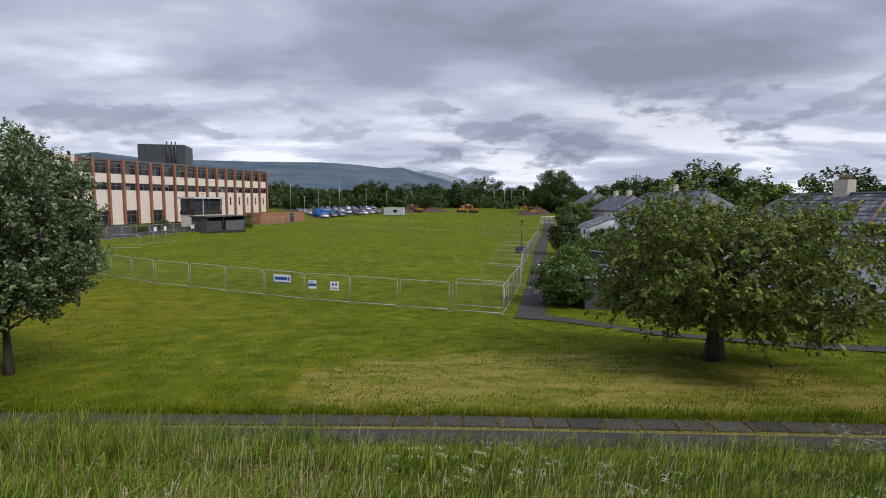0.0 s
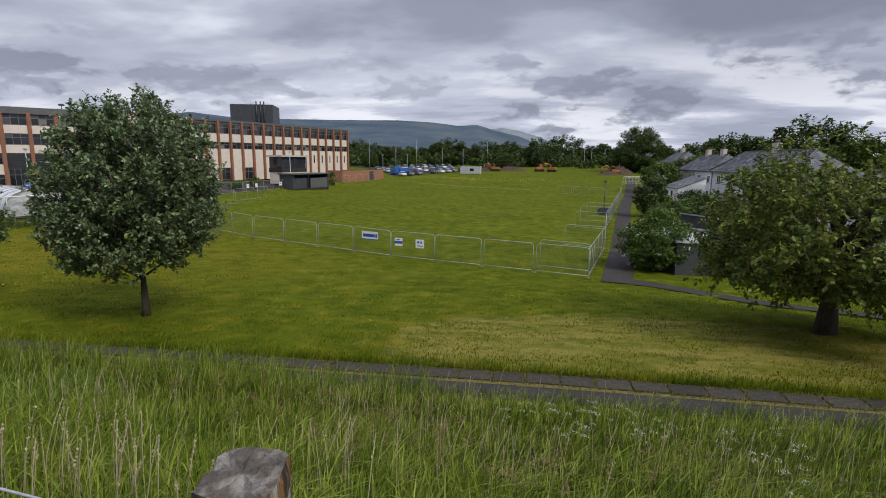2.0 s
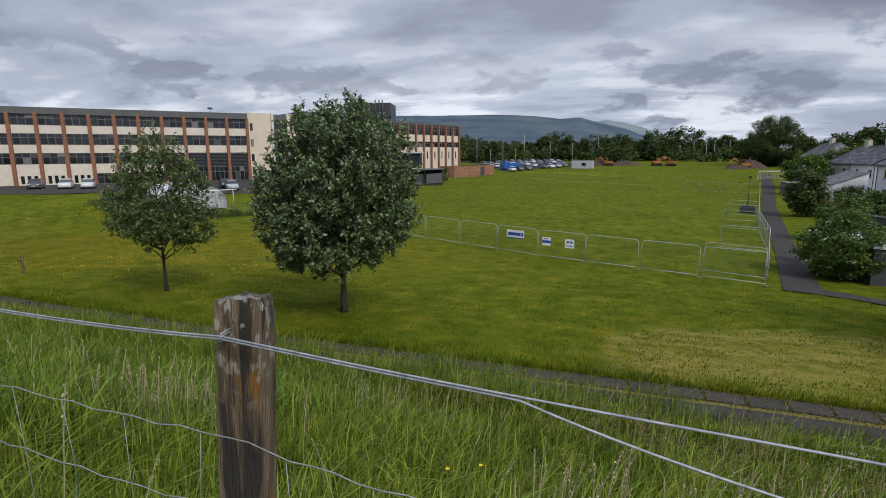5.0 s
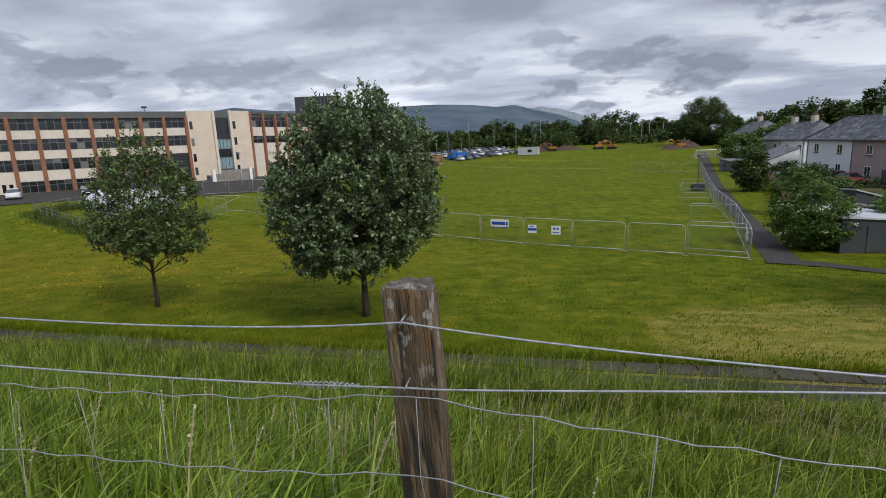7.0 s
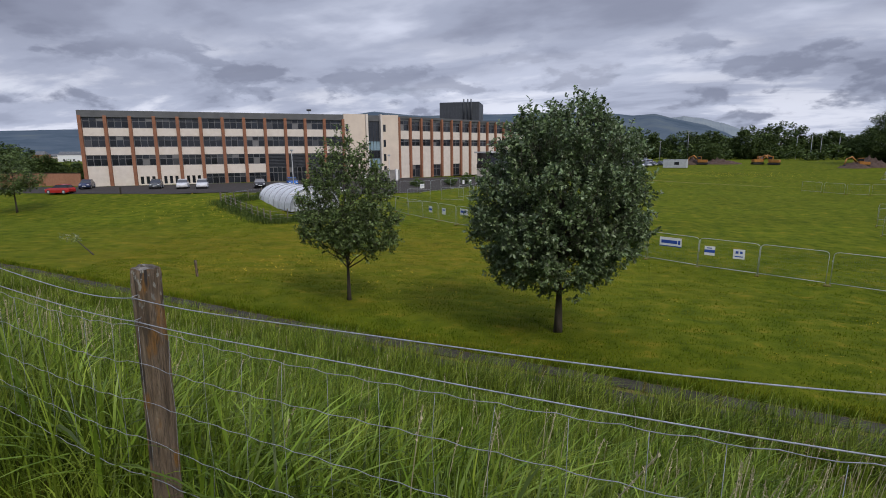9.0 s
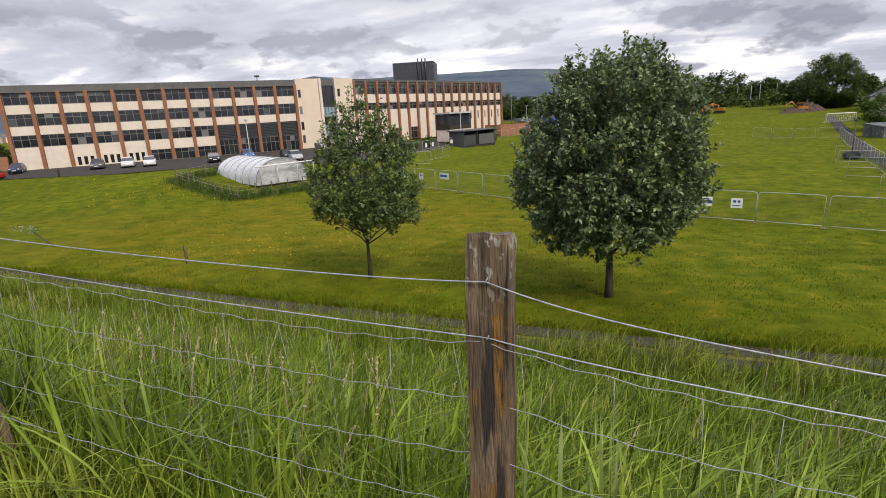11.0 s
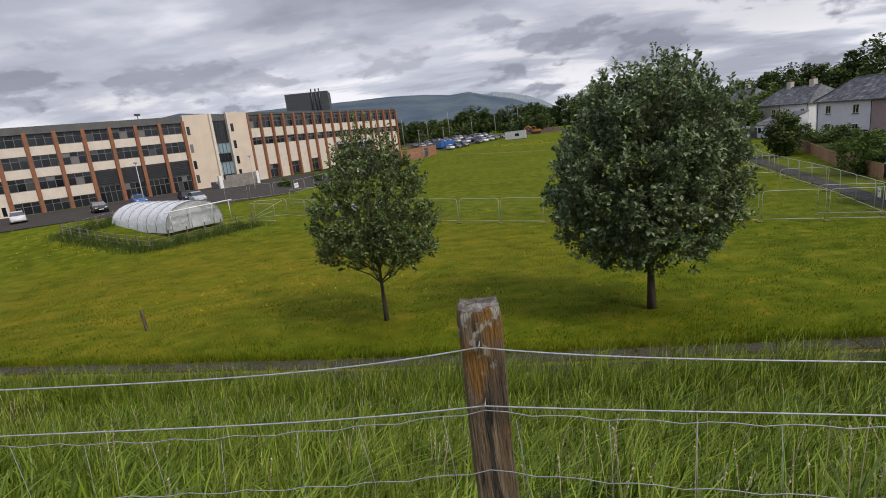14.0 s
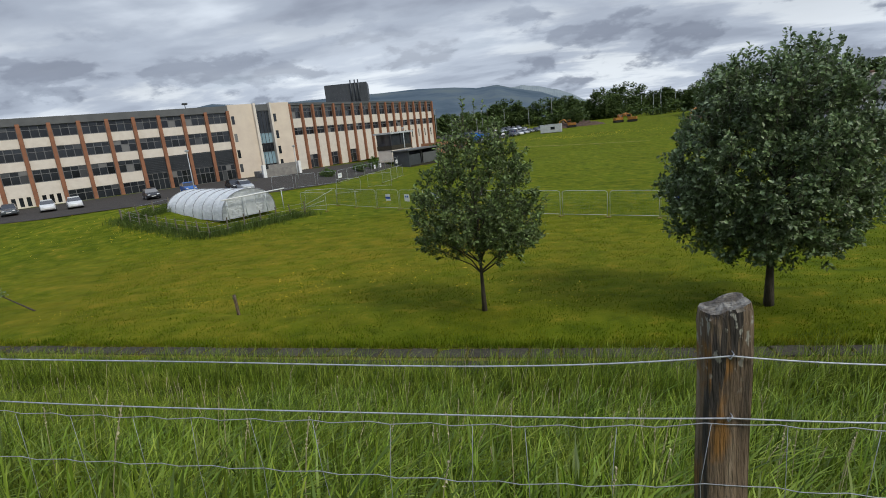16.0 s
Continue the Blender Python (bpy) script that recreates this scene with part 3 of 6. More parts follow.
# east wing: seventeen bays, two window bands over tall panels
east = Wing((-70.3, 101.9), (-51.7, 155.0), 17, 0.52)
east.slab("fascia", -0.05, 17.05, H - 0.5, H, M_fascia, -0.2, 0.5, "grey roof fascia")
east.slab("window_head", 0, 17, H - 1.0, H - 0.5, M_fascia, 0.0, 0.3)
east.slab("wall_back", 0, 17, 0, H - 0.5, M_dark, 0.32, 0.6)
for i in range(17):
    east.window(i, H - 3.1, H - 1.0, 2)
    east.window(i, H - 6.4, H - 4.9, 2)
    east.slab("spandrel", i + 0.09, i + 0.91, H - 4.9, H - 3.1, M_panel, 0.0, 0.3)
    if i in (1, 3, 5):
        east.slab("spandrel", i + 0.09, i + 0.91, 2.9, H - 6.4, M_panel, 0.0, 0.3)
        east.window(i, 0.2, 2.9, 2, 0.2)
    elif i > 9:
        east.slab("spandrel", i + 0.09, i + 0.91, 0, H - 6.4, M_panel, 0.0, 0.3)
        east.slab("slot_window", i + 0.45, i + 0.58, H - 9.6, H - 7.6, M_glass, -0.03, 0.05)
    else:
        east.slab("spandrel", i + 0.09, i + 0.91, 0, H - 6.4, M_panel, 0.0, 0.3)
east.fins(H - 0.3)
# roofs, ends and the plant room
for w, d, ends in ((west, 15.0, (0, 12)), (east, 16.0, (0, 17))):
    w.slab("roof", ends[0], ends[1], H - 0.45, H - 0.15, M_fascia, 0.3, d, "flat grey roof")
    w.slab("end_wall", ends[0], ends[0] + 0.08, 0, H - 0.45, M_render, 0.3, d)
    w.slab("end_wall", ends[1] - 0.08, ends[1], 0, H - 0.45, M_render, 0.3, d)
    w.slab("rear_wall", ends[0], ends[1], 0, H - 0.45, M_render, d - 0.3, d)
ent.slab("roof", 0, 12, H - 0.45, H - 0.15, M_fascia, 0.3, 14.0)
ent.slab("rear_wall", 0, 12, 0, H - 0.45, M_render, 13.7, 14.0)
pm, plen = frame_on((-71.2, 124.5), (-61.4, 127.1), ROOF - 0.3)
plant = part("plant_room", boxed(0, plen, 0, 9, 0, 4.9, bevel=0.05), M_dark, school, "dark box plant room on the roof")
put(plant, pm)
bm = bmesh.new()
for k in range(1, 14):
    box(bm, plen * k / 14 - 0.05, plen * k / 14 + 0.05, -0.06, 0.0, 0.1, 4.8)
put(part("cladding_rib", bm, M_dark, school), pm)
bm = bmesh.new()
for k in (0.62, 0.72, 0.8):
    tube(bm, [(plen * k, -0.25, 0.2), (plen * k, -0.25, 5.6)], 0.16, 8)
put(part("flue", bm, M_dark, school, "dark metal flue pipes"), pm)
bm = bmesh.new()
tube(bm, [(0, 0, 0), (0, 0, 1.0)], 0.07, 6)
box(bm, -0.5, 0.5, -0.25, 0.25, 0.9, 1.25, bevel=0.1)
put(part("roof_vent", bm, M_dark, school), west.m @ pose(west.bay * 10.3, 1.5, H - 0.2))


# ---- trees ----
def leaf_cloud(centres, radii, per, size, seed, flat=0.6, drop=0.0):
    """Leaves round many twig ends: each a folded pair of triangles."""
    r = np.random.default_rng(seed)
    n = len(centres) * per
    c = np.repeat(np.asarray(centres, float), per, 0)
    rad = np.repeat(np.asarray(radii, float), per)
    d = r.normal(0, 1, (n, 3))
    d /= np.linalg.norm(d, axis=1)[:, None] + 1e-9
    p = c + d * (rad * r.uniform(0.15, 1.0, n) ** 0.6)[:, None] * np.array([1, 1, 0.85])
    p[:, 2] -= drop * r.uniform(0, 1, n)
    u = r.normal(0, 1, (n, 3)); u[:, 2] *= flat
    u /= np.linalg.norm(u, axis=1)[:, None]
    w = np.cross(u, r.normal(0, 1, (n, 3)) * np.array([0.5, 0.5, 0]) + np.array([0, 0, 1.0]))
    w /= np.linalg.norm(w, axis=1)[:, None] + 1e-9
    up = np.cross(w, u)
    L = (size * r.uniform(0.6, 1.35, n))[:, None]
    tip, base = p + u * L * 0.5, p - u * L * 0.5
    s1 = p + w * L * 0.3 + up * L * 0.12
    s2 = p - w * L * 0.3 + up * L * 0.12
    v = np.stack([base, s1, tip, s2], 1).reshape(-1, 3)
    i = np.arange(n) * 4
    f = np.concatenate([np.stack([i, i + 1, i + 2], 1), np.stack([i, i + 2, i + 3], 1)])
    return v, f


def limb_path(a, b, r, sag=0.12, k=5):
    a, b = np.array(a), np.array(b)
    pts = [a + (b - a) * t for t in np.linspace(0, 1, k)]
    ln = np.linalg.norm(b - a)
    return [tuple(p + np.array([r.normal(0, 0.03), r.normal(0, 0.03), 0]) * ln * (0 < i < k - 1) + np.array([0, 0, sag * ln * math.sin(math.pi * i / (k - 1))])) for i, p in enumerate(pts)]


def shoot_leaves(base, way, length, count, size, seed, sag=0.0, rosette=0.6):
    """Leafy shoots: leaves set alternately along each twig, closing to a rosette at its tip. Returns leaves and twigs."""
    r = np.random.default_rng(seed)
    m = len(base)
    n = m * count
    t = np.tile(np.linspace(0.12, 1.0, count) ** rosette, m) + r.uniform(-0.05, 0.05, n)
    b, w, ln = (np.repeat(q, count, 0) for q in (base, way, length))
    p = b + w * (ln * t)[:, None]
    p[:, 2] -= sag * (ln * t) ** 2 + 0.0
    side = r.normal(0, 1, (n, 3))
    side -= w * (side * w).sum(1)[:, None]
    side /= np.linalg.norm(side, axis=1)[:, None] + 1e-9
    u = w * r.uniform(0.25, 0.9, n)[:, None] + side * r.uniform(0.6, 1.0, n)[:, None]
    u[:, 2] -= sag * 0.9
    u /= np.linalg.norm(u, axis=1)[:, None]
    q = np.cross(u, r.normal(0, 0.45, (n, 3)) + np.array([0, 0, 1.0]))
    q /= np.linalg.norm(q, axis=1)[:, None] + 1e-9
    up = np.cross(q, u)
    L = (size * r.uniform(0.65, 1.3, n))[:, None]
    c = p + u * L * 0.55
    v = np.stack([p, c + q * L * 0.29 + up * L * 0.1, p + u * L - up * L * 0.08, c - q * L * 0.29 + up * L * 0.1], 1).reshape(-1, 3)
    i = np.arange(n) * 4
    f = np.concatenate([np.stack([i, i + 1, i + 2], 1), np.stack([i, i + 2, i + 3], 1)])
    # three-sided twigs
    tip = base + way * length[:, None]
    tip[:, 2] -= sag * length ** 2
    ring = np.array([[1, 0, 0], [-0.5, 0.87, 0], [-0.5, -0.87, 0]])
    tv = np.concatenate([base[:, None] + ring * 0.009, tip[:, None] + ring * 0.004], 1).reshape(-1, 3)
    j = (np.arange(m) * 6)[:, None, None]
    tf = (j + np.array([(0, 1, 4, 3), (1, 2, 5, 4), (2, 0, 3, 5)])[None]).reshape(-1, 4)
    return v, f, tv, tf


def leafy_tree(name, label, x, y, height, width, clear, trunk, leaf, mat, clumps, shoots, count, reach, seed, mid=0.4, top=1.0, gap=0.5, leaders=20, lift=0.5, sag=0.0, lump=0.12, fork=0.3, skew=1.0, lean=(0, 0), bow=2.0, under=0.3):
    """A nearby tree, twig by twig. clear: height of the lowest leaves; mid: where the crown is widest, as a share of its height;
    top: how round (1) or pointed (above 1) the upper crown is; gap: least space between clumps."""
    r = np.random.default_rng(seed)
    t = thing(name, label, "tree", pose(x, y, at(x, y) - 0.05))
    cr, ch = width / 2, height - clear
    zm = clear + ch * mid
    bumps = r.normal(0, 1, (14, 3)); bumps /= np.linalg.norm(bumps, axis=1)[:, None]
    amp = r.uniform(-lump, lump, 14)
    cs, outs, tries = [], [], 0
    while len(cs) < clumps and tries < clumps * 60:
        tries += 1
        d = r.normal(0, 1, 3); d /= np.linalg.norm(d)
        k = (np.hypot(d[0], d[1]) ** bow + abs(d[2]) ** bow) ** (-1 / bow)
        k *= 1 + sum(a * max(0, d @ b) ** 4 for a, b in zip(amp, bumps))
        q = (0.30 + 0.70 * r.uniform(0, 1) ** 0.35) * k
        if d[2] > 0:
            p = np.array([d[0] * q * cr, d[1] * q * cr * skew, d[2] * q * (height - zm)])
            p[:2] *= (1 - max(0.0, p[2] / (height - zm))) ** (0.5 * (top - 1)) if top > 1 else 1.0
        else:
            p = np.array([d[0] * q * cr, d[1] * q * cr * skew, d[2] * q * (zm - clear)])
            # the underside is hollow about the trunk
            p[2] += under * (zm - clear) * max(0.0, 1 - np.hypot(p[0], p[1]) / (0.6 * cr)) * abs(d[2])
        p = p * 0.92 + np.array([lean[0] * p[2], lean[1] * p[2], zm])
        if any(np.sum((p - o) ** 2) < (gap * r.uniform(0.6, 1.1)) ** 2 for o in cs):
            continue
        cs.append(p)
        o = p - np.array([0, 0, clear + ch * fork * 0.6]); outs.append(o / np.linalg.norm(o))
    cs, outs = np.array(cs), np.array(outs)
    # trunk, forking limbs and branches
    zt = clear + ch * 0.7
    n = 8
    tp = [(0.02 * width * (i / n) ** 2 * r.normal(0, 0.5) + lean[0] * zt * i / n * 0.3, 0.02 * width * (i / n) ** 2 * r.normal(0, 0.5), zt * i / n) for i in range(n + 1)]
    tube_r = [trunk * (1.35 if i == 0 else 1.08 if i == 1 else 1.0 - 0.85 * i / n) for i in range(n + 1)]
    part("trunk", tube(bmesh.new(), tp, tube_r, 10), M_bark, t)
    order = r.permutation(len(cs))[: min(len(cs), 46)]
    for j in order:
        p = cs[j]
        h0 = float(np.clip(p[2] - 0.55 * np.hypot(p[0], p[1]) - 0.2, clear * 0.6 + ch * fork * 0.35, zt * 0.95))
        k = trunk * (0.5 - 0.25 * h0 / zt)
        part("limb", tube(bmesh.new(), limb_path((lean[0] * h0 * 0.3, 0, h0), tuple(p), r, 0.05), [k, k * 0.75, k * 0.55, k * 0.35, k * 0.15], 5, False), M_bark, t)
    m = len(cs) * shoots
    c, o = np.repeat(cs, shoots, 0), np.repeat(outs, shoots, 0)
    way = o * 0.75 + r.normal(0, 0.55, (m, 3)) + np.array([0, 0, lift])
    way /= np.linalg.norm(way, axis=1)[:, None]
    ln = reach * r.uniform(0.5, 1.25, m)
    base = c + r.normal(0, 0.3 * reach, (m, 3)) - way * (ln * 0.45)[:, None]
    if leaders:
        a, q = r.uniform(0, 2 * np.pi, leaders), np.sqrt(r.uniform(0, 0.75, leaders))
        zz = zm + (height - zm) * np.sqrt(1 - q * q) * 0.93 - 0.25
        k = (1 - np.clip((zz - zm) / (height - zm), 0, 0.97)) ** (0.5 * (top - 1)) if top > 1 else 1.0
        lb = np.stack([np.cos(a) * q * cr * 0.9 * k + lean[0] * (zz - zm), np.sin(a) * q * cr * 0.9 * k, zz], 1)
        lw = np.stack([r.normal(0, 0.16, leaders), r.normal(0, 0.16, leaders), np.ones(leaders)], 1)
        lw /= np.linalg.norm(lw, axis=1)[:, None]
        base, way, ln = np.r_[base, lb], np.r_[way, lw], np.r_[ln, r.uniform(0.6, 1.15, leaders)]
    v, f, tv, tf = shoot_leaves(base, way, ln, count, leaf, seed + 1, sag)
    arrays("crown", v, f, mat, t)["kind"] = "stuff"
    arrays("twig", tv, tf, M_bark, t)["kind"] = "stuff"
    return t


def tree(name, label, x, y, height, width, clear, trunk, leaf, mat, tips, per, seed, spread=0.5, shape=1.0, spikes=0, z=None, group="", droop=0.0, category="tree", lump=0.25, lean=(0, 0), skew=1.0, limbs=40, square=2.0, taper=0.0):
    """Tapered trunk, limbs to every clump's neighbourhood, and a crown of leaf clumps with gaps and an uneven outline.
    clear: height of the lowest leaves; shape: below 1 puts the widest part low."""
    r = np.random.default_rng(seed)
    t = thing(name, label, category, pose(x, y, at(x, y) - 0.05 if z is None else z), group)
    ch, cr = (height - clear) / 2, width / 2
    mid = clear + ch * shape
    bumps = r.normal(0, 1, (9, 3)); bumps /= np.linalg.norm(bumps, axis=1)[:, None]
    amp = r.uniform(-lump, lump, 9)
    cs, rs, thin = [], [], []
    while len(cs) < tips:
        d = r.normal(0, 1, 3); d /= np.linalg.norm(d)
        k = (np.hypot(d[0], d[1]) ** square + abs(d[2]) ** square) ** (-1 / square)
        k *= 1 + sum(a * max(0, d @ b) ** 3 for a, b in zip(amp, bumps))
        q = (0.35 + 0.65 * r.uniform(0, 1) ** 0.45) * k * 0.93
        up = (height - mid) if d[2] > 0 else (mid - clear)
        # flatter underside than a ball
        sx = cr * (1.0 - taper * d[2] if d[2] > 0 else 1.0 - 0.25 * abs(d[2]))
        p = np.array([d[0] * q * sx + lean[0] * d[2], d[1] * q * sx * skew + lean[1] * d[2], mid + d[2] * q * up])
        cs.append(p); rs.append(spread * r.uniform(0.7, 1.25))
    for k in range(spikes):  # upright leading shoots
        a = r.uniform(0, 2 * math.pi); q = r.uniform(0, 0.8) * cr
        zt = mid + (height - mid) * math.sqrt(max(0.05, 1 - (q / cr) ** 2))
        for j in range(2):
            cs.append(np.array([math.cos(a) * q, math.sin(a) * q, zt - 0.35 + 0.2 * j])); rs.append(0.2 - 0.05 * j)
            thin.append(len(cs) - 1)
    bm = bmesh.new()
    n = 7
    zt = clear + (height - clear) * 0.72
    tp = [(0.04 * width * (i / n) ** 2 * r.normal(0, 0.4), 0.04 * width * (i / n) ** 2 * r.normal(0, 0.4), zt * i / n) for i in range(n + 1)]
    tube(bm, tp, [trunk * (1.25 if i == 0 else 1.0 - 0.8 * i / n) for i in range(n + 1)], 9)
    part("trunk", bm, M_bark, t)
    order = r.permutation(tips)[: min(tips, limbs)]
    for j in order:
        p = cs[j]
        h0 = max(clear * 0.75, min(p[2] - 0.25 * np.hypot(p[0], p[1]) - 0.3, zt * 0.95))
        part("limb", tube(bmesh.new(), limb_path((0, 0, h0), tuple(p), r, 0.06), [trunk * k * (1 - 0.5 * h0 / zt) for k in (0.42, 0.32, 0.24, 0.16, 0.08)], 5, False), M_bark, t)
    v, f = leaf_cloud(cs[:tips], rs[:tips], per, leaf, seed + 1, drop=droop)
    if thin:
        v2, f2 = leaf_cloud(cs[tips:], rs[tips:], max(5, per // 9), leaf, seed + 2)
        v, f = np.r_[v, v2], np.r_[f, f2 + len(v)]
    crown = arrays("crown", v, f, mat, t)
    crown["kind"] = "stuff"
    return t


leafy_tree("whitebeam_tree", "full rounded whitebeam with grey-green leaves on the field edge", -14.75, 17.6, 7.95, 6.05, 1.25, 0.12, 0.15, M_leaf_grey, 400, 11, 13, 0.55, 11, mid=0.42, gap=0.45, leaders=60, lift=0.3, lump=0.1, bow=2.3, under=0.3)
leafy_tree("young_tree", "slender young tree with sparse olive leaves and thin trunk", -24.0, 18.0, 7.1, 5.0, 1.5, 0.075, 0.14, M_leaf_olive, 190, 9, 11, 0.52, 31, mid=0.33, top=1.7, gap=0.42, leaders=20, lift=0.3, lump=0.22, fork=0.3, under=0.5)
leafy_tree("cherry_tree", "broad low cherry tree with drooping dark leaves and stout trunk", 9.8, 19.8, 7.2, 9.4, 1.05, 0.3, 0.18, M_leaf_cherry, 360, 9, 12, 0.85, 37, mid=0.3, gap=0.56, leaders=44, lift=0.12, sag=0.36, lump=0.34, lean=(0.05, 0), bow=1.95, under=0.35)

# ---- stock fence along the bank top ----
POSTS = [(-1.44, 0.80, 6.70), (-3.36, 0.70, 6.97), (-5.41, 0.80, 7.04), (-8.13, 0.90, 7.12), (-10.12, 0.91, 7.17), (-12.49, 0.97, 7.12), (-14.33, 1.03, 7.28), (-16.62, 1.08, 7.33), (-19.04, 1.22, 7.43), (-21.35, 1.10, 7.49), (-23.75, 1.10, 7.57)]
fence = thing("wire_fence", "weathered timber posts strung with galvanised wire and stock netting", "fence", Matrix.Identity(4))


def post_mesh(h, w, seed):
    """A worn post: rounded, grooved section, drying splits and a chipped, weathered top."""
    r = np.random.default_rng(seed)
    n = 20
    ang = np.linspace(0, 2 * np.pi, n, endpoint=False) + np.pi / 4
    ca, sa = np.cos(ang), np.sin(ang)
    rad = 0.5 * w / (np.abs(ca) ** 7 + np.abs(sa) ** 7) ** (1 / 7)
    groove = r.normal(0, 0.012 * w, n)
    split = r.choice(n, 3, replace=False)
    tx, ty = r.normal(0, 0.12, 2)
    levels = [0.0, -0.012, -0.03] + list(-np.linspace(0.07, h, 15))
    bm = bmesh.new()
    rings = []
    for q, z in enumerate(levels):
        ring = []
        for j in range(n):
            k = rad[j] * (0.93 if q == 0 else 0.985 if q == 1 else 1.0) + groove[j] + r.normal(0, 0.006 * w)
            if j in split:
                k -= 0.05 * w * max(0.0, 1 + z * 1.3)
            zz = z
            if q < 3:
                zz += tx * ca[j] * w * 0.5 + ty * sa[j] * w * 0.5 + (r.normal(0, 0.0025) if q < 2 else 0.0)
            ring.append(bm.verts.new((ca[j] * k + 0.003 * math.sin(z * 9 + seed), sa[j] * k + 0.003 * math.cos(z * 7 + seed), zz)))
        rings.append(ring)
    for a, b in zip(rings, rings[1:]):
        for j in range(n):
            bm.faces.new((a[j], b[j], b[(j + 1) % n], a[(j + 1) % n]))
    inner = [bm.verts.new((v.co.x * 0.5, v.co.y * 0.5, v.co.z * 0.5 + r.normal(0, 0.003))) for v in rings[0]]
    mid = bm.verts.new((0, 0, 0.002))
    for j in range(n):
        i = (j + 1) % n
        bm.faces.new((rings[0][j], rings[0][i], inner[i], inner[j]))
        bm.faces.new((inner[j], inner[i], mid))
    bm.faces.new(list(reversed(rings[-1])))
    bmesh.ops.recalc_face_normals(bm, faces=bm.faces)
    return bm


for k, (x, y, z) in enumerate(POSTS):
    p = part("post", post_mesh(1.5, [0.105, 0.08, 0.08, 0.085, 0.1, 0.085, 0.108, 0.098, 0.095, 0.094, 0.09][k], k), M_post, fence)
    put(p, pose(x, y, z, [0, 2, -1, 1, 0, 1, -2, 2, 1, -2, 0][k], [0, 3, 2, -2, 1, 2, 1, 3, -1, 0, 1][k], 2 + 2 * (k % 3)))
    p.data.materials.append(M_endgrain)
    for f in p.data.polygons:
        if f.center.z > -0.03 and f.normal.z > 0.3:
            f.material_index = 1

rw = np.random.default_rng(8)
# staple heights below each post's top, for the two plain wires
TOP = [0.06, 0.055, 0.06, 0.057, 0.06, 0.11, 0.106, 0.068, 0.084, 0.10, 0.10]
SECOND = [0.166, 0.166, 0.17, 0.172, 0.19, 0.2, 0.244, 0.188, 0.221, 0.242, 0.24]
TOP = [d - 0.007 for d in TOP]
SECOND = [d - 0.007 for d in SECOND]
# the netting hangs lower at the third post, where the second wire is tied up to the top one
NET = list(SECOND)
NET[2] = 0.225
DROPS = [("top_wire", TOP, 0.0, 0.028, 0.0019, 0), ("second_wire", SECOND, 0.0, 0.012, 0.0019, 0), ("net_wire", NET, 0.012, 0.035, 0.0012, 1), ("net_wire", NET, 0.16, 0.035, 0.0012, 1), ("net_wire", NET, 0.315, 0.035, 0.0012, 1), ("net_wire", NET, 0.475, 0.03, 0.0012, 1), ("net_wire", NET, 0.64, 0.02, 0.0016, 1)]
# some bays were strained tighter than others
SLACK = [-0.055, -0.018, 0.0, 0.008, 0.01, 0.038, 0.006, 0.0, 0.018, 0.006]
lines = []
for name, drops, extra, sag, rad, crimp in DROPS:
    pts = []
    for k, ((x0, y0, z0), (x1, y1, z1)) in enumerate(zip(POSTS, POSTS[1:])):
        s = sag * rw.uniform(0.6, 1.2) + SLACK[k] * (1.0 if name == "top_wire" or k == 0 else 0.5)
        ph = rw.uniform(0, 6)
        n = 48
        for i in range(n):
            t = i / n
            z = z0 - drops[k] + (z1 - drops[k + 1] - z0 + drops[k]) * t - extra - s * (1 - abs(2 * t - 1) ** (4 if s > 0 else 2.5))
            if crimp:
                z += 0.004 * math.sin(2 * math.pi * (x0 + (x1 - x0) * t) / 0.15) + 0.03 * math.sin(5 * t + ph) * t * (1 - t)
            else:
                z += 0.012 * math.sin(7 * t + ph) * t * (1 - t)
            if name == "second_wire" and k in (1, 2):
                gap = 0.106 * (1 - (t / 0.76) ** 4) if k == 1 else 0.117 * (max(0.0, t - 0.62) / 0.38) ** 1.5
                z = lines[0][k * n + i][2] - max(0.0045, gap)
            pts.append((x0 + (x1 - x0) * t, y0 + (y1 - y0) * t - 0.062, z))
    x, y, z = POSTS[-1]
    pts.append((x, y - 0.062, z - drops[-1] - extra))
    lines.append(pts)
    part(name, tube(bmesh.new(), pts, rad, 5), M_net if crimp else M_wire, fence)
# a strainer splice wound round the second wire
sx = [p for p in lines[1] if -8.36 < p[0] < -8.2]
cx0, cx1 = sx[0], sx[-1]
coil = []
for i in range(90):
    t = i / 89
    rr = 0.0042 + 0.0025 * math.sin(math.pi * t)
    coil.append((cx0[0] + (cx1[0] - cx0[0]) * t, cx0[1] + rr * math.cos(i * 0.9), cx0[2] + (cx1[2] - cx0[2]) * t + rr * math.sin(i * 0.9)))
part("wire_splice", tube(bmesh.new(), coil, 0.0014, 4), M_wire, fence)
stay_x = np.arange(-1.8, -23.7, -0.175)
arr = [np.array(p) for p in lines]
for x in stay_x:
    x += rw.normal(0, 0.012)
    pts = []
    for a in arr[2:]:
        j = np.argmin(abs(a[:, 0] - x))
        pts.append((x + rw.normal(0, 0.008), a[j, 1] - 0.004, a[j, 2]))
    part("stay_wire", tube(bmesh.new(), pts, 0.0008, 4), M_net, fence)
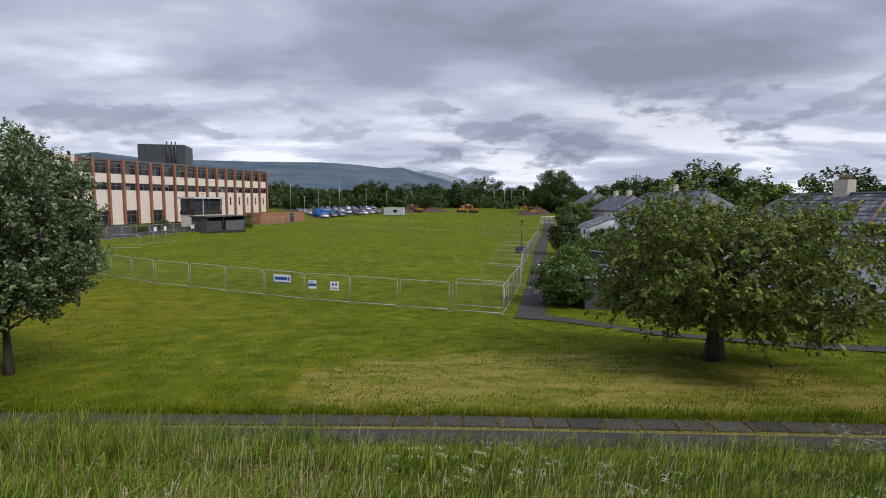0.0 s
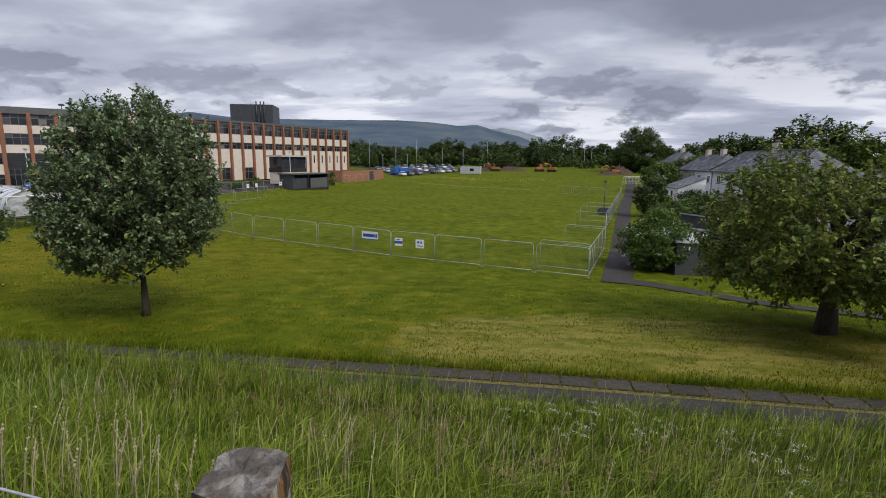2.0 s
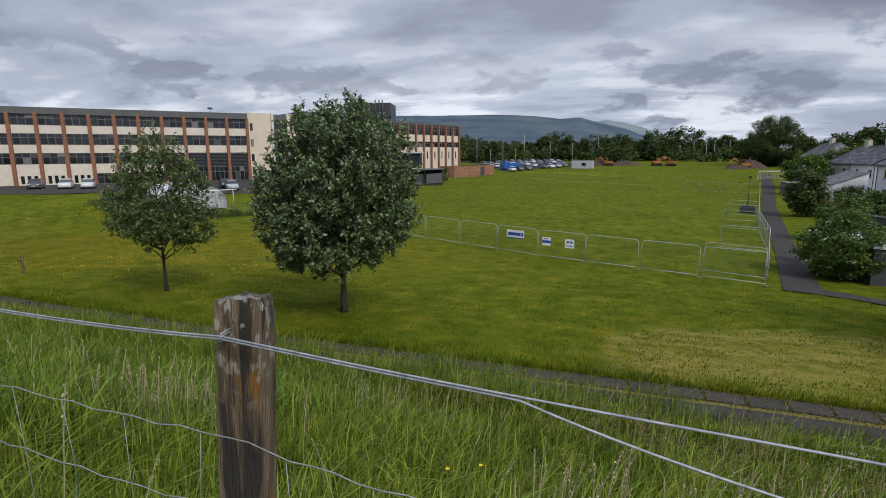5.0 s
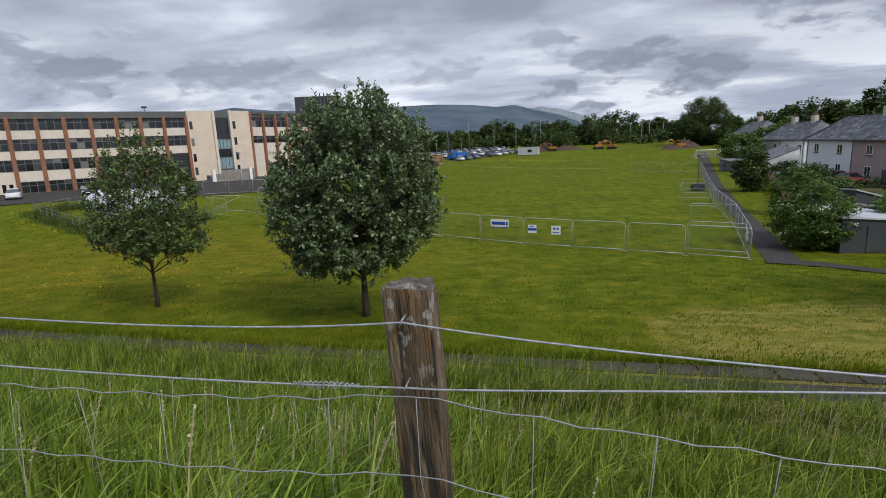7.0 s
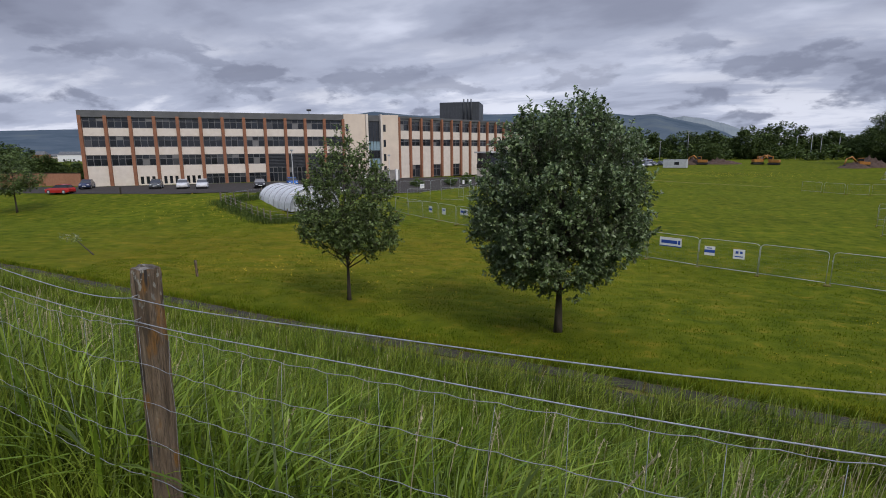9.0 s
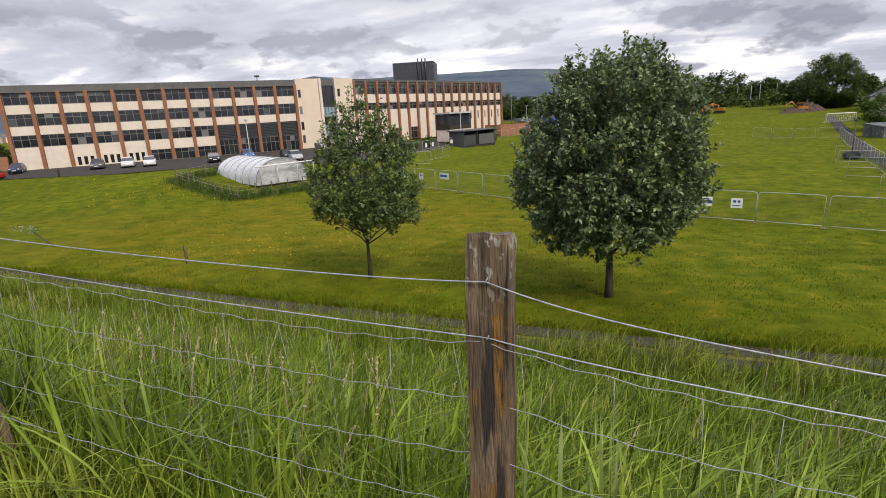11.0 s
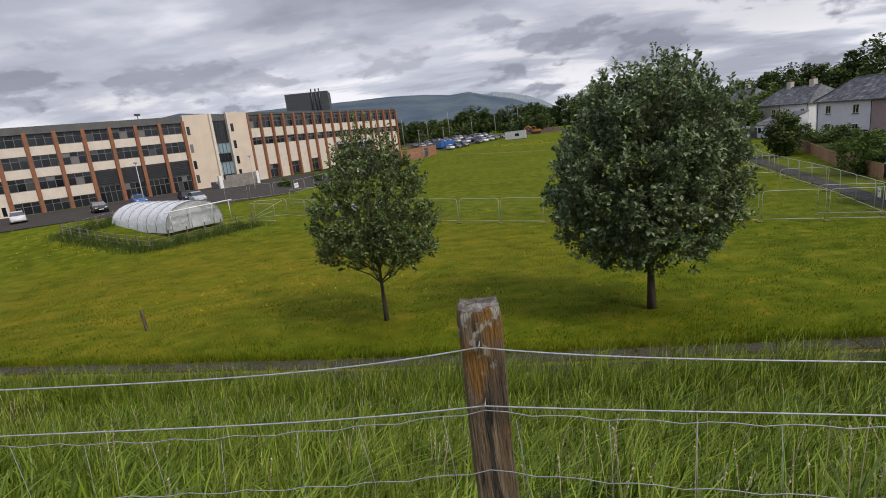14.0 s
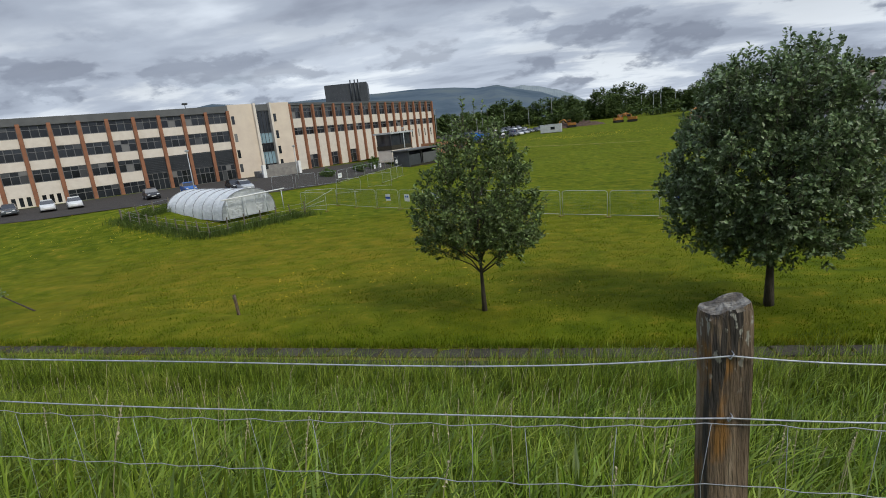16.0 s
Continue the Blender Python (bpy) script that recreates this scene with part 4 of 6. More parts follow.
for k, (x, y, z) in enumerate(POSTS):
    for d in (TOP[k], TOP[k] + 0.0045 if k == 2 else SECOND[k]):
        bm = tube(bmesh.new(), [(x - 0.003, y - 0.04, z - d - 0.008), (x - 0.003, y - 0.0655, z - d - 0.006), (x + 0.003, y - 0.0655, z - d + 0.006), (x + 0.003, y - 0.04, z - d + 0.008)], 0.0016, 5)
        part("staple", bm, M_wire, fence)


# ---- temporary mesh fencing on the field ----
def panel_parts(t):
    bm = bmesh.new()
    r = 0.019
    tube(bm, [(0, 0, 0.05), (0, 0, 1.8), (0.03, 0, 1.9), (0.12, 0, 1.97), (0.3, 0, 2.0), (3.14, 0, 2.0), (3.32, 0, 1.97), (3.41, 0, 1.9), (3.44, 0, 1.8), (3.44, 0, 0.05)], r, 6)
    tube(bm, [(0, 0, 0.16), (3.44, 0, 0.16)], r, 6)
    part("tube_frame", bm, M_galv, t)
    bm = bmesh.new()
    for k in range(1, 36):
        box(bm, 3.44 * k / 36 - 0.001, 3.44 * k / 36 + 0.001, -0.001, 0.001, 0.16, 1.95)
    for k in range(1, 8):
        box(bm, 0, 3.44, -0.002, 0.002, 0.16 + 0.23 * k - 0.0012, 0.16 + 0.23 * k + 0.0012)
    part("wire_mesh", bm, M_mesh, t)["kind"] = "stuff"
    for x in (-0.02, 3.46):
        part("foot_block", boxed(x - 0.1, x + 0.1, -0.28, 0.28, -0.03, 0.05, bevel=0.02), M_moss, t)
    part("clip", boxed(3.43, 3.5, -0.03, 0.03, 1.42, 1.5, bevel=0.01), M_galv, t)


panel0 = None


def mesh_panel(a, b):
    """One panel from a towards b, at its true length."""
    global panel0
    ang = math.degrees(math.atan2(b[1] - a[1], b[0] - a[0]))
    za, zb = at(*a), at(*b)
    tilt = -math.degrees(math.atan2(zb - za, math.hypot(b[0] - a[0], b[1] - a[1])))
    m = pose(a[0], a[1], za + 0.02, 0, tilt, ang)
    if panel0 is None:
        panel0 = thing("fence_panel", "galvanised temporary site fence panel on the grass", "fence panel", m, "site fence panels")
        panel_parts(panel0)
        return panel0
    return copy_thing(panel0, m)


def panel_run(pts):
    out = []
    for a, b in zip(pts, pts[1:]):
        d = math.hypot(b[0] - a[0], b[1] - a[1])
        n = max(1, round(d / 3.5))
        for i in range(n):
            p = (a[0] + (b[0] - a[0]) * i / n, a[1] + (b[1] - a[1]) * i / n)
            q = (a[0] + (b[0] - a[0]) * (i + 1) / n, a[1] + (b[1] - a[1]) * (i + 1) / n)
            out.append(mesh_panel(p, q))
    return out


panel_run([(3.6, 34.6), (-3.5, 36.3), (-10.3, 37.9), (-13.6, 39.2), (-23.8, 43.0), (-45.0, 57.2), (-48.6, 55.3)])
panel_run([(3.6, 34.6), (6.7, 47.8), (9.4, 64), (15, 90), (21.3, 119), (8, 127)])
for p, q in (((3.9, 36.4), (0.5, 37.4)), ((6.6, 47.4), (3.2, 48.2)), ((9.0, 62), (5.6, 63)), ((12.2, 77), (8.8, 78)), ((10.6, 70.5), (7.2, 71))):
    mesh_panel(p, q)
panel_run([(-59.0, 69.0), (-53.0, 79.0), (-51.0, 108.0), (-48.5, 128.0), (-42, 150)])
for p, q in (((-48.6, 66.7), (-46.0, 69.0)), ((-46.6, 74.0), (-43.4, 75.2)), ((-45.8, 79.0), (-45.4, 82.4)), ((-45.4, 82.5), (-45.3, 85.9)), ((-45.3, 86.0), (-45.2, 89.4)), ((-47.9, 54.2), (-44.6, 53.2))):
    mesh_panel(p, q)
# raking stays that brace the gate panels
for p, q, z0, z1 in (((-48.4, 55.2), (-45.2, 57.0), 0.2, 1.9), ((-47.9, 54.2), (-44.8, 53.3), 0.2, 1.2)):
    stay = thing("raking_stay", "galvanised tube stay bracing the site fence", "stay", Matrix.Identity(4), "fence stays")
    part("tube", tube(bmesh.new(), [(p[0], p[1] - 0.06, at(*p) + z0), (q[0], q[1] - 0.06, at(*q) + z1)], 0.022, 6), M_galv, stay)

# ---- paving slabs along the footpath ----
slab_me = bpy.data.meshes.new("slab")
bm = boxed(-0.43, 0.43, -0.3, 0.3, -0.06, 0.0, bevel=0.012)
bm.to_mesh(slab_me); bm.free(); slab_me.materials.append(M_slab)
slabs = thing("slab_row", "row of grey concrete paving slabs with mossy joints", "paving", Matrix.Identity(4), kind="structure")
rs = np.random.default_rng(3)
for k in range(84):
    x = -48 + 0.9 * k
    o = new("slab", slab_me); o.parent = slabs
    o.matrix_basis = pose(x, float(foot(x)) + 1.46 + rs.normal(0, 0.015), 1.365 + rs.normal(0, 0.008), rs.normal(0, 0.7), rs.normal(0, 0.5), math.degrees(math.atan(float(foot(x + 1) - foot(x - 1)) / 2)) + rs.normal(0, 0.5))
sheet("moss_verge", [(x, float(foot(x)) + 0.99) for x in range(-60, 31, 6)], [(x, float(foot(x)) + 1.84) for x in range(-60, 31, 6)], M_moss, 0.035, "mossy bedding under the paving slabs", "verge", 60)

# ---- far trees ----
M_leaf_light = material("pale_foliage", [(0.07, 0.11, 0.02), (0.12, 0.17, 0.035)], 0.6, 0.7, island=0.35, spec=0.2, trans=0.15)
kinds = []
for k, (h, w, c, mat) in enumerate(((12, 11, 0.4, M_leaf_far), (13, 9.5, 0.6, M_leaf_far), (11, 12.5, 0.3, M_leaf_far), (9, 8, 0.2, M_leaf_light))):
    kinds.append((tree("broadleaf_tree", "dense dark broadleaf tree beyond the field" if mat is M_leaf_far else "paler green broadleaf tree beyond the field", 0, 0, h, w, c, 0.35, 0.62, mat, 210, 64, 60 + k, 1.3, 0.62, z=0, group="far trees", lump=0.3, limbs=6, square=2.3), h))
rt = np.random.default_rng(21)
used = set()


def place_tree(k, x, y, height, wide=1.0):
    t, h = kinds[k]
    s = height / h
    z = at(x, y) - 0.2
    m = pose(x, y, z, 0, 0, float(rt.uniform(0, 360)))
    if k not in used:
        used.add(k)
        t.matrix_basis = m @ Matrix.Diagonal((s * wide, s * wide, s, 1))
        return t
    c = copy_thing(t, m)
    c.matrix_basis = m @ Matrix.Diagonal((s * wide, s * wide, s, 1))
    return c


def polar(az, d):
    return d * math.sin(radians(az)) - 0.4, d * math.cos(radians(az)) + 0.5


big = tree("oak_tree", "tall dense dark oak at the field's far corner", 44.5, 206, 17.0, 20.5, 0.0, 0.6, 0.42, M_leaf_far, 460, 170, 41, 1.6, 0.5, lump=0.14, group="far trees", limbs=8)
# belt across the far end
for k, az in enumerate(np.arange(-21, 12, 1.35)):
    d = 285 + rt.uniform(-15, 25)
    hgt = rt.uniform(10.5, 14.0) * (1.25 if -3 < az < 0.5 else 1.1 if 3 < az < 6 else 1.0)
    place_tree(int(rt.integers(0, 3)), *polar(az, d), hgt, rt.uniform(1.0, 1.4))
for az, d, hgt, k in ((-11.5, 235, 8, 3), (-1.6, 232, 6.5, 2), (-9, 240, 6, 0), (10, 262, 11, 1), (-16, 250, 7, 2)):
    place_tree(k, *polar(az, d), hgt)
# behind the houses
for az, d, hgt, k in ((14.6, 215, 11, 1), (16.6, 190, 12.5, 0), (18.4, 186, 14, 1), (20.2, 178, 12.5, 2), (22.0, 172, 15, 0), (24.0, 165, 14.5, 1), (26.0, 160, 16, 2), (28.2, 160, 15.5, 0), (30.2, 150, 12, 3), (32.2, 150, 13, 1), (34.5, 150, 11, 0), (37, 140, 13.5, 2), (39.5, 135, 12.5, 1), (42, 130, 13, 0), (17.5, 150, 8, 3), (26.6, 140, 10, 3)):
    place_tree(k, *polar(az, d), hgt, 1.1)
# beyond the west end
for az, d, hgt, k in ((-64.5, 150, 7, 0), (-66.5, 170, 9, 2), (-69, 160, 8, 1), (-72, 150, 8, 0), (-63.2, 230, 8, 1), (-67, 260, 9, 0), (-62.2, 190, 6, 2)):
    place_tree(k, *polar(az, d), hgt, 1.3)
small = tree("sapling", "bushy young tree on the grass near the road", -90.6, 37.6, 8.6, 7.6, 1.4, 0.11, 0.26, M_leaf_olive, 130, 55, 77, 0.75, 0.9, limbs=10)
# hedge and scrub along the far boundary
rh = np.random.default_rng(31)
cs = []
for az in np.arange(-24, 36, 0.22):
    d = 262 + 18 * math.sin(az * 0.7) + rh.normal(0, 3) - (60 if az > 14 else 0)
    x, y = polar(az, d)
    cs.append((x, y, at(x, y) + rh.uniform(0.4, 5.2)))
v, f = leaf_cloud(cs, [2.5] * len(cs), 46, 1.3, 32)
hedge = arrays("boundary_hedge", v, f, M_leaf_far)
tagged(hedge, "dark scrub hedge along the far boundary", "hedge", kind="stuff")


# ---- hills ----
def ridge(name, label, az, el, dist, depth, mat, seed):
    """Hill range: skyline heights over bearing, falling to the plain in front."""
    r = np.random.default_rng(seed)
    a = np.linspace(az[0], az[-1], 260)
    e = np.interp(a, az, el)
    e = e + np.convolve(r.normal(0, 0.09, a.size + 12), np.ones(13) / 13, "valid")
    rows = []
    prof = np.linspace(0, 1, 14)
    for p in prof:
        d = dist - depth * (1 - p)
        z = (np.tan(np.radians(e)) * dist + 7) * p ** 0.8 - 12 * (1 - p)
        z = z + np.convolve(r.normal(0, 22, a.size + 8), np.ones(9) / 9, "valid") * p * (1 - p) * 2
        rows.append(np.stack([np.sin(np.radians(a)) * d, np.cos(np.radians(a)) * d, z], 1))
    v = np.concatenate(rows)
    n = a.size
    i = (np.arange(13)[:, None] * n + np.arange(n - 1)[None]).ravel()
    ob = arrays(name, v, np.stack([i, i + 1, i + n + 1, i + n], 1), mat, smooth=True)
    return tagged(ob, label, "hills", kind="structure")


# aerial haze is mixed into both hill colours: bluer, and paler further off
M_hill = material("hazed_hill_moor", [(0.06, 0.085, 0.11), (0.085, 0.112, 0.14), (0.11, 0.135, 0.145)], 0.006, 1.0, big=0.15, spec=0.0)
M_hill2 = material("hazed_hill_far", [(0.17, 0.205, 0.23), (0.22, 0.25, 0.26)], 0.006, 1.0, big=0.1, spec=0.0)
ridge("backdrop_hills", "moorland hill range on the horizon, haze blue put into its colour", [-110, -85, -70, -62, -52, -44, -37, -33, -28, -22, -17, -12.5, -9, -6.5, -4.5, -2.5, 0, 2, 4], [0.5, 1.0, 1.9, 2.3, 2.5, 2.9, 3.7, 4.35, 3.9, 4.0, 3.95, 4.05, 3.85, 3.5, 3.6, 3.0, 2.4, 1.6, 0.3], 2600, 1100, M_hill, 4)
ridge("backdrop_far_hill", "distant hill behind the moorland range, pale haze put into its colour", [-9, -6, -4, -1.8, 0, 1.5, 3, 4.5, 6], [1.0, 2.6, 3.1, 3.3, 3.0, 2.6, 2.0, 1.2, 0.2], 3400, 700, M_hill2, 9)


# ---- houses ----
M_harl_white = material("white_harling", [(0.62, 0.63, 0.66), (0.72, 0.73, 0.75)], 1.5, 0.9, 0.3, 40, big=0.08)
M_harl_pink = material("pink_harling", [(0.31, 0.235, 0.225), (0.38, 0.295, 0.28)], 1.5, 0.9, 0.3, 40, big=0.08)
M_harl_beige = material("beige_harling", [(0.45, 0.41, 0.36), (0.54, 0.49, 0.43)], 1.5, 0.9, 0.3, 40, big=0.08)
M_pot = material("clay_pot", [(0.12, 0.075, 0.055), (0.2, 0.12, 0.085)], 4.0, 0.9)


def hip_roof(L, D, rise, over, hip):
    bm = bmesh.new()
    x0, x1, y0, y1 = -over, L + over, -over, D + over
    c = [bm.verts.new(p) for p in ((x0, y0, 0), (x1, y0, 0), (x1, y1, 0), (x0, y1, 0))]
    r0, r1 = bm.verts.new((x0 + hip, D / 2, rise)), bm.verts.new((x1 - hip, D / 2, rise))
    lo = [bm.verts.new((v.co.x, v.co.y, -0.16)) for v in c]
    bm.faces.new((c[0], c[1], r1, r0)); bm.faces.new((c[2], c[3], r0, r1)); bm.faces.new((c[1], c[2], r1)); bm.faces.new((c[3], c[0], r0))
    for i in range(4):
        j = (i + 1) % 4
        bm.faces.new((c[j], c[i], lo[i], lo[j]))
    bm.faces.new(lo)
    bmesh.ops.recalc_face_normals(bm, faces=bm.faces)
    return bm


def slate_courses(L, D, rise, over, hip):
    """Lapped slates, course by course, on the two long slopes."""
    r = np.random.default_rng(int(L * 10))
    bm = bmesh.new()
    n = 13
    for side in (0, 1):
        for k in range(n):
            t0, t1 = k / n, (k + 0.96) / n
            x0, x1 = -over + hip * t0, L + over - hip * t0
            y0, y1 = (-over + (D / 2 + over) * t for t in (t0, t1))
            if side:
                y0, y1 = D - y0, D - y1
            m = max(4, int((x1 - x0) / 0.75))
            cut = [x0 + (x1 - x0) * min(1, max(0, (j + (0.5 if k % 2 and 0 < j < m else 0)) / m)) for j in range(m + 1)]
            for a, b in zip(cut, cut[1:]):
                h = r.normal(0, 0.008)
                c0, c1 = max(a, x0 + hip / n), min(b, x1 - hip / n)
                if c1 - c0 < 0.05:
                    continue
                bm.faces.new([bm.verts.new(p) for p in ((a + 0.01, y0, rise * t0 + 0.06 + h), (b - 0.01, y0, rise * t0 + 0.06 + h), (c1 - 0.01, y1, rise * t1 + 0.025), (c0 + 0.01, y1, rise * t1 + 0.025))])
    return bm


def house(label, x, y, L, D, z, eave, rise, walls, ang=90.0, hip=3.2, chimneys=(0.5,), rows=2, split=0.5, ridge_mat=M_fascia):
    """A slated pair of cottages; its front runs along local x, facing local minus y."""
    t = thing("house", label, "house", pose(x, y, z, 0, 0, ang), "slate-roofed houses")
    part("wall", boxed(0, L * split, 0, D, 0, eave, bevel=0.02), walls[0], t)
    part("wall", boxed(L * split + 0.003, L, 0.002, D, 0, eave, bevel=0.02), walls[1], t)
    rf = part("roof", hip_roof(L, D, rise, 0.35, hip), M_slate, t, "grey slate hipped roof")
    rf.location = (0, 0, eave + 0.1)
    sc = part("slate_course", slate_courses(L, D, rise, 0.35, hip), M_slates, rf)
    sc["kind"] = "stuff"
    for a, b in (((-0.35 + hip, D / 2), (L + 0.35 - hip, D / 2)), ((-0.35, -0.35), (-0.35 + hip, D / 2)), ((L + 0.35, -0.35), (L + 0.35 - hip, D / 2))):
        za, zb = (rise, rise) if a[1] == b[1] else (0.05, rise)
        part("ridge_tile", tube(bmesh.new(), [(a[0], a[1], za + 0.04), (b[0], b[1], zb + 0.04)], 0.12, 6), ridge_mat, rf)
    part("gutter", tube(bmesh.new(), [(-0.35, -0.4, eave + 0.02), (L + 0.35, -0.4, eave + 0.02)], 0.07, 6), M_frame, t)
    for c in chimneys:
        ch = part("chimney", boxed(L * c - 0.8, L * c + 0.8, D / 2 - 0.4, D / 2 + 0.4, eave + rise - 1.2, eave + rise + 1.3, bevel=0.04), M_harl_beige, t)
        for k in (-0.5, -0.17, 0.17, 0.5):
            part("chimney_pot", tube(bmesh.new(), [(L * c + k, D / 2, eave + rise + 1.28), (L * c + k, D / 2, eave + rise + 1.75)], [0.13, 0.1], 8), M_pot, ch)
    for cx in (0.1, 0.35, 0.62, 0.87):
        for row in range(rows):
            w, h = 1.5, 1.35
            zz = 0.95 + row * 2.9
            wf = part("window", frame_grid(w, h, [w / 2], [], 0.07, -0.05, 0.06), M_white, t)
            wf.location = (L * cx, 0, zz)
            part("pane", boxed(0.05, w - 0.05, -0.025, 0.02, 0.05, h - 0.05), M_glass, wf)
            part("sill", boxed(-0.08, w + 0.08, -0.13, 0.0, -0.1, 0.0, bevel=0.01), M_slab, wf)
    for cx in (0.24, 0.76):
        part("door", boxed(L * cx, L * cx + 1.0, -0.04, 0.05, 0, 2.05, bevel=0.01), M_dark, t)
    for cx in (0.02, 0.5, 0.98):
        part("downpipe", tube(bmesh.new(), [(L * cx, -0.08, 0.0), (L * cx, -0.08, eave)], 0.05, 6), M_frame, t)
    # gable-end window
    wf = part("window", frame_grid(1.1, 1.3, [0.55], [0.65], 0.09, -0.05, 0.06), M_white, t)
    wf.matrix_basis = pose(L, D * 0.4, 3.4, 0, 0, 90)
    part("pane", boxed(0.05, 1.05, -0.025, 0.02, 0.05, 1.25), M_glass, wf)
    return t


# fronts face the field: local x runs back along minus y
house("white and pink harled pair of houses with slate roof and chimney", 33.3, 101.3, 29.0, 8.0, -0.55, 5.75, 3.3, (M_harl_white, M_harl_pink), -90, 4.0, (0.5,))
house("beige harled pair of houses with slate roof beyond the gardens", 36.5, 132.0, 22.0, 8.0, -1.0, 6.0, 3.2, (M_harl_beige, M_harl_white), -90, 4.0, (0.3, 0.7))
house("white harled house with pale slate roof further along the row", 38.5, 160.0, 18.0, 8.0, 0.0, 6.0, 3.2, (M_harl_white, M_harl_beige), -90, 4.0, (0.5,))
near_house = house("near white harled house with lichened slate roof and brick chimney", 29.5, 57.0, 31.0, 9.0, -0.9, 4.7, 3.8, (M_harl_white, M_harl_white), -90, 4.5, (0.36,))


part("valley_tile", tube(bmesh.new(), [(18.7, -0.3, 4.9), (16.2, 4.3, 8.5)], 0.13, 6), M_pot, near_house, "red clay tiles down the roof slope")


def lean_to(label, x, y, w, d, h, ang, mat, roofmat, zbase=None, drop=0.35):
    t = thing("shed", label, "shed", pose(x, y, (at(x, y) if zbase is None else zbase) - 0.03, 0, 0, ang))
    bm = bmesh.new()
    prism(bm, [(0, 0), (w, 0), (w, h - drop), (0, h)], 0, d)
    part("body", bm, mat, t)
    bm = bmesh.new()
    prism(bm, [(-0.15, h + 0.02), (w + 0.15, h - drop - 0.03), (w + 0.15, h - drop + 0.08), (-0.15, h + 0.13)], -0.15, d + 0.15)
    part("roof", bm, roofmat, t)
    part("door", boxed(w * 0.3, w * 0.3 + 0.9, -0.04, 0.0, 0.05, min(1.95, h - 0.5), bevel=0.01), M_dark, t)
    return t


M_zinc = material("pale_roof_sheet", [(0.35, 0.37, 0.39), (0.48, 0.5, 0.52)], 1.2, 0.6, big=0.12)
lean_to("dark garden shed with a pale flat roof beside the path", 9.8, 37.6, 5.2, 6.5, 2.3, 8, M_dark, M_zinc)
ext = lean_to("low white outbuilding with a sloping slate roof in the gardens", 33.4, 113.5, 4.8, 9.5, 4.4, 180, M_harl_white, M_slates, drop=2.0)
for k in (1.5, 5.0):
    part("window", boxed(4.76, 4.86, k, k + 1.1, 0.9, 1.9, bevel=0.01), M_glass, ext)
lean_to("dark pitched-roof summerhouse in the near garden", 16.4, 50.0, 3.4, 4.0, 3.0, 25, M_dark, M_zinc, drop=0.9)
lean_to("small timber garden shed behind the shrubs", 13.8, 44.5, 3.0, 3.0, 2.3, 15, M_brick, M_slate)
lean_to("grey garden garage beside the path", 24.5, 118.0, 6.0, 4.0, 2.3, -80, M_slate, M_slate)
# garden walls along the path
M_fenceboard = material("garden_boards", [(0.26, 0.15, 0.08), (0.36, 0.22, 0.12)], 2.0, 0.85, 0.4, 30, obrand=0.2)
gfence = thing("garden_fence", "brown timber board fence along the garden edge", "fence", Matrix.Identity(4))
line = [(13.6, 52.0), (17.0, 66.0), (23.0, 86.0), (26.5, 100.0)]
board = None
for a, b in zip(line, line[1:]):
    d = math.hypot(b[0] - a[0], b[1] - a[1])
    n = int(d / 1.0)
    for i in range(n):
        x, y = a[0] + (b[0] - a[0]) * (i + 0.5) / n, a[1] + (b[1] - a[1]) * (i + 0.5) / n
        m = pose(x, y, at(x, y) - 0.05, 0, 0, math.degrees(math.atan2(b[1] - a[1], b[0] - a[0])))
        if board is None:
            board = part("board_panel", boxed(-0.49, 0.49, -0.03, 0.03, 0, 1.5, bevel=0.01), M_fenceboard, gfence)
            o = board
        else:
            o = new("board_panel", board.data); o.parent = gfence
        o.matrix_basis = m

# ---- shrubs ----
M_flower = material("white_blossom", [(0.6, 0.62, 0.55), (0.75, 0.76, 0.7)], 3.0, 0.7)
sb = tree("elder_bush", "rounded elder bush with white blossom beside the path", 8.6, 39.2, 4.2, 5.4, 0.0, 0.12, 0.2, M_leaf_bush, 170, 90, 91, 0.55, 0.85, lump=0.15, category="bush", limbs=8)
rb = np.random.default_rng(92)
bl = []
for k in range(30):
    d = rb.normal(0, 1, 3); d /= np.linalg.norm(d); d[1] = -abs(d[1])
    bl.append((d[0] * 2.6, d[1] * 2.6, 2.0 + d[2] * 1.9))
v, f = leaf_cloud(bl, [0.16] * len(bl), 9, 0.09, 93)
arrays("blossom", v, f, M_flower, sb)["kind"] = "stuff"
tree("tall_bush", "tall narrow dark shrub beside the path", 18.2, 79.5, 6.6, 4.6, 0.0, 0.15, 0.4, M_leaf_far, 120, 45, 95, 0.85, 0.8, lump=0.2, category="bush", limbs=5)
tree("garden_bush", "dense garden bush behind the board fence", 14.6, 56.5, 4.6, 4.6, 0.0, 0.12, 0.3, M_leaf_bush, 90, 45, 97, 0.6, 0.9, lump=0.2, category="bush", limbs=5)
tree("garden_bush", "spreading bush by the dark shed", 15.5, 41.5, 3.8, 6.5, 0.0, 0.12, 0.25, M_leaf_bush, 120, 55, 98, 0.6, 0.9, lump=0.2, category="bush", limbs=5)
tree("round_bush", "rounded green bush at the bend of the path", 31.5, 128.0, 8.0, 10.0, 0.0, 0.2, 0.55, M_leaf_bush, 110, 42, 99, 1.1, 0.85, lump=0.15, category="bush", limbs=5)
tree("round_bush", "rounded pale green bush near the goal", 39.5, 138.0, 8.0, 8.0, 0.0, 0.2, 0.55, M_leaf_light, 110, 42, 100, 1.0, 0.85, lump=0.15, category="bush", limbs=5)
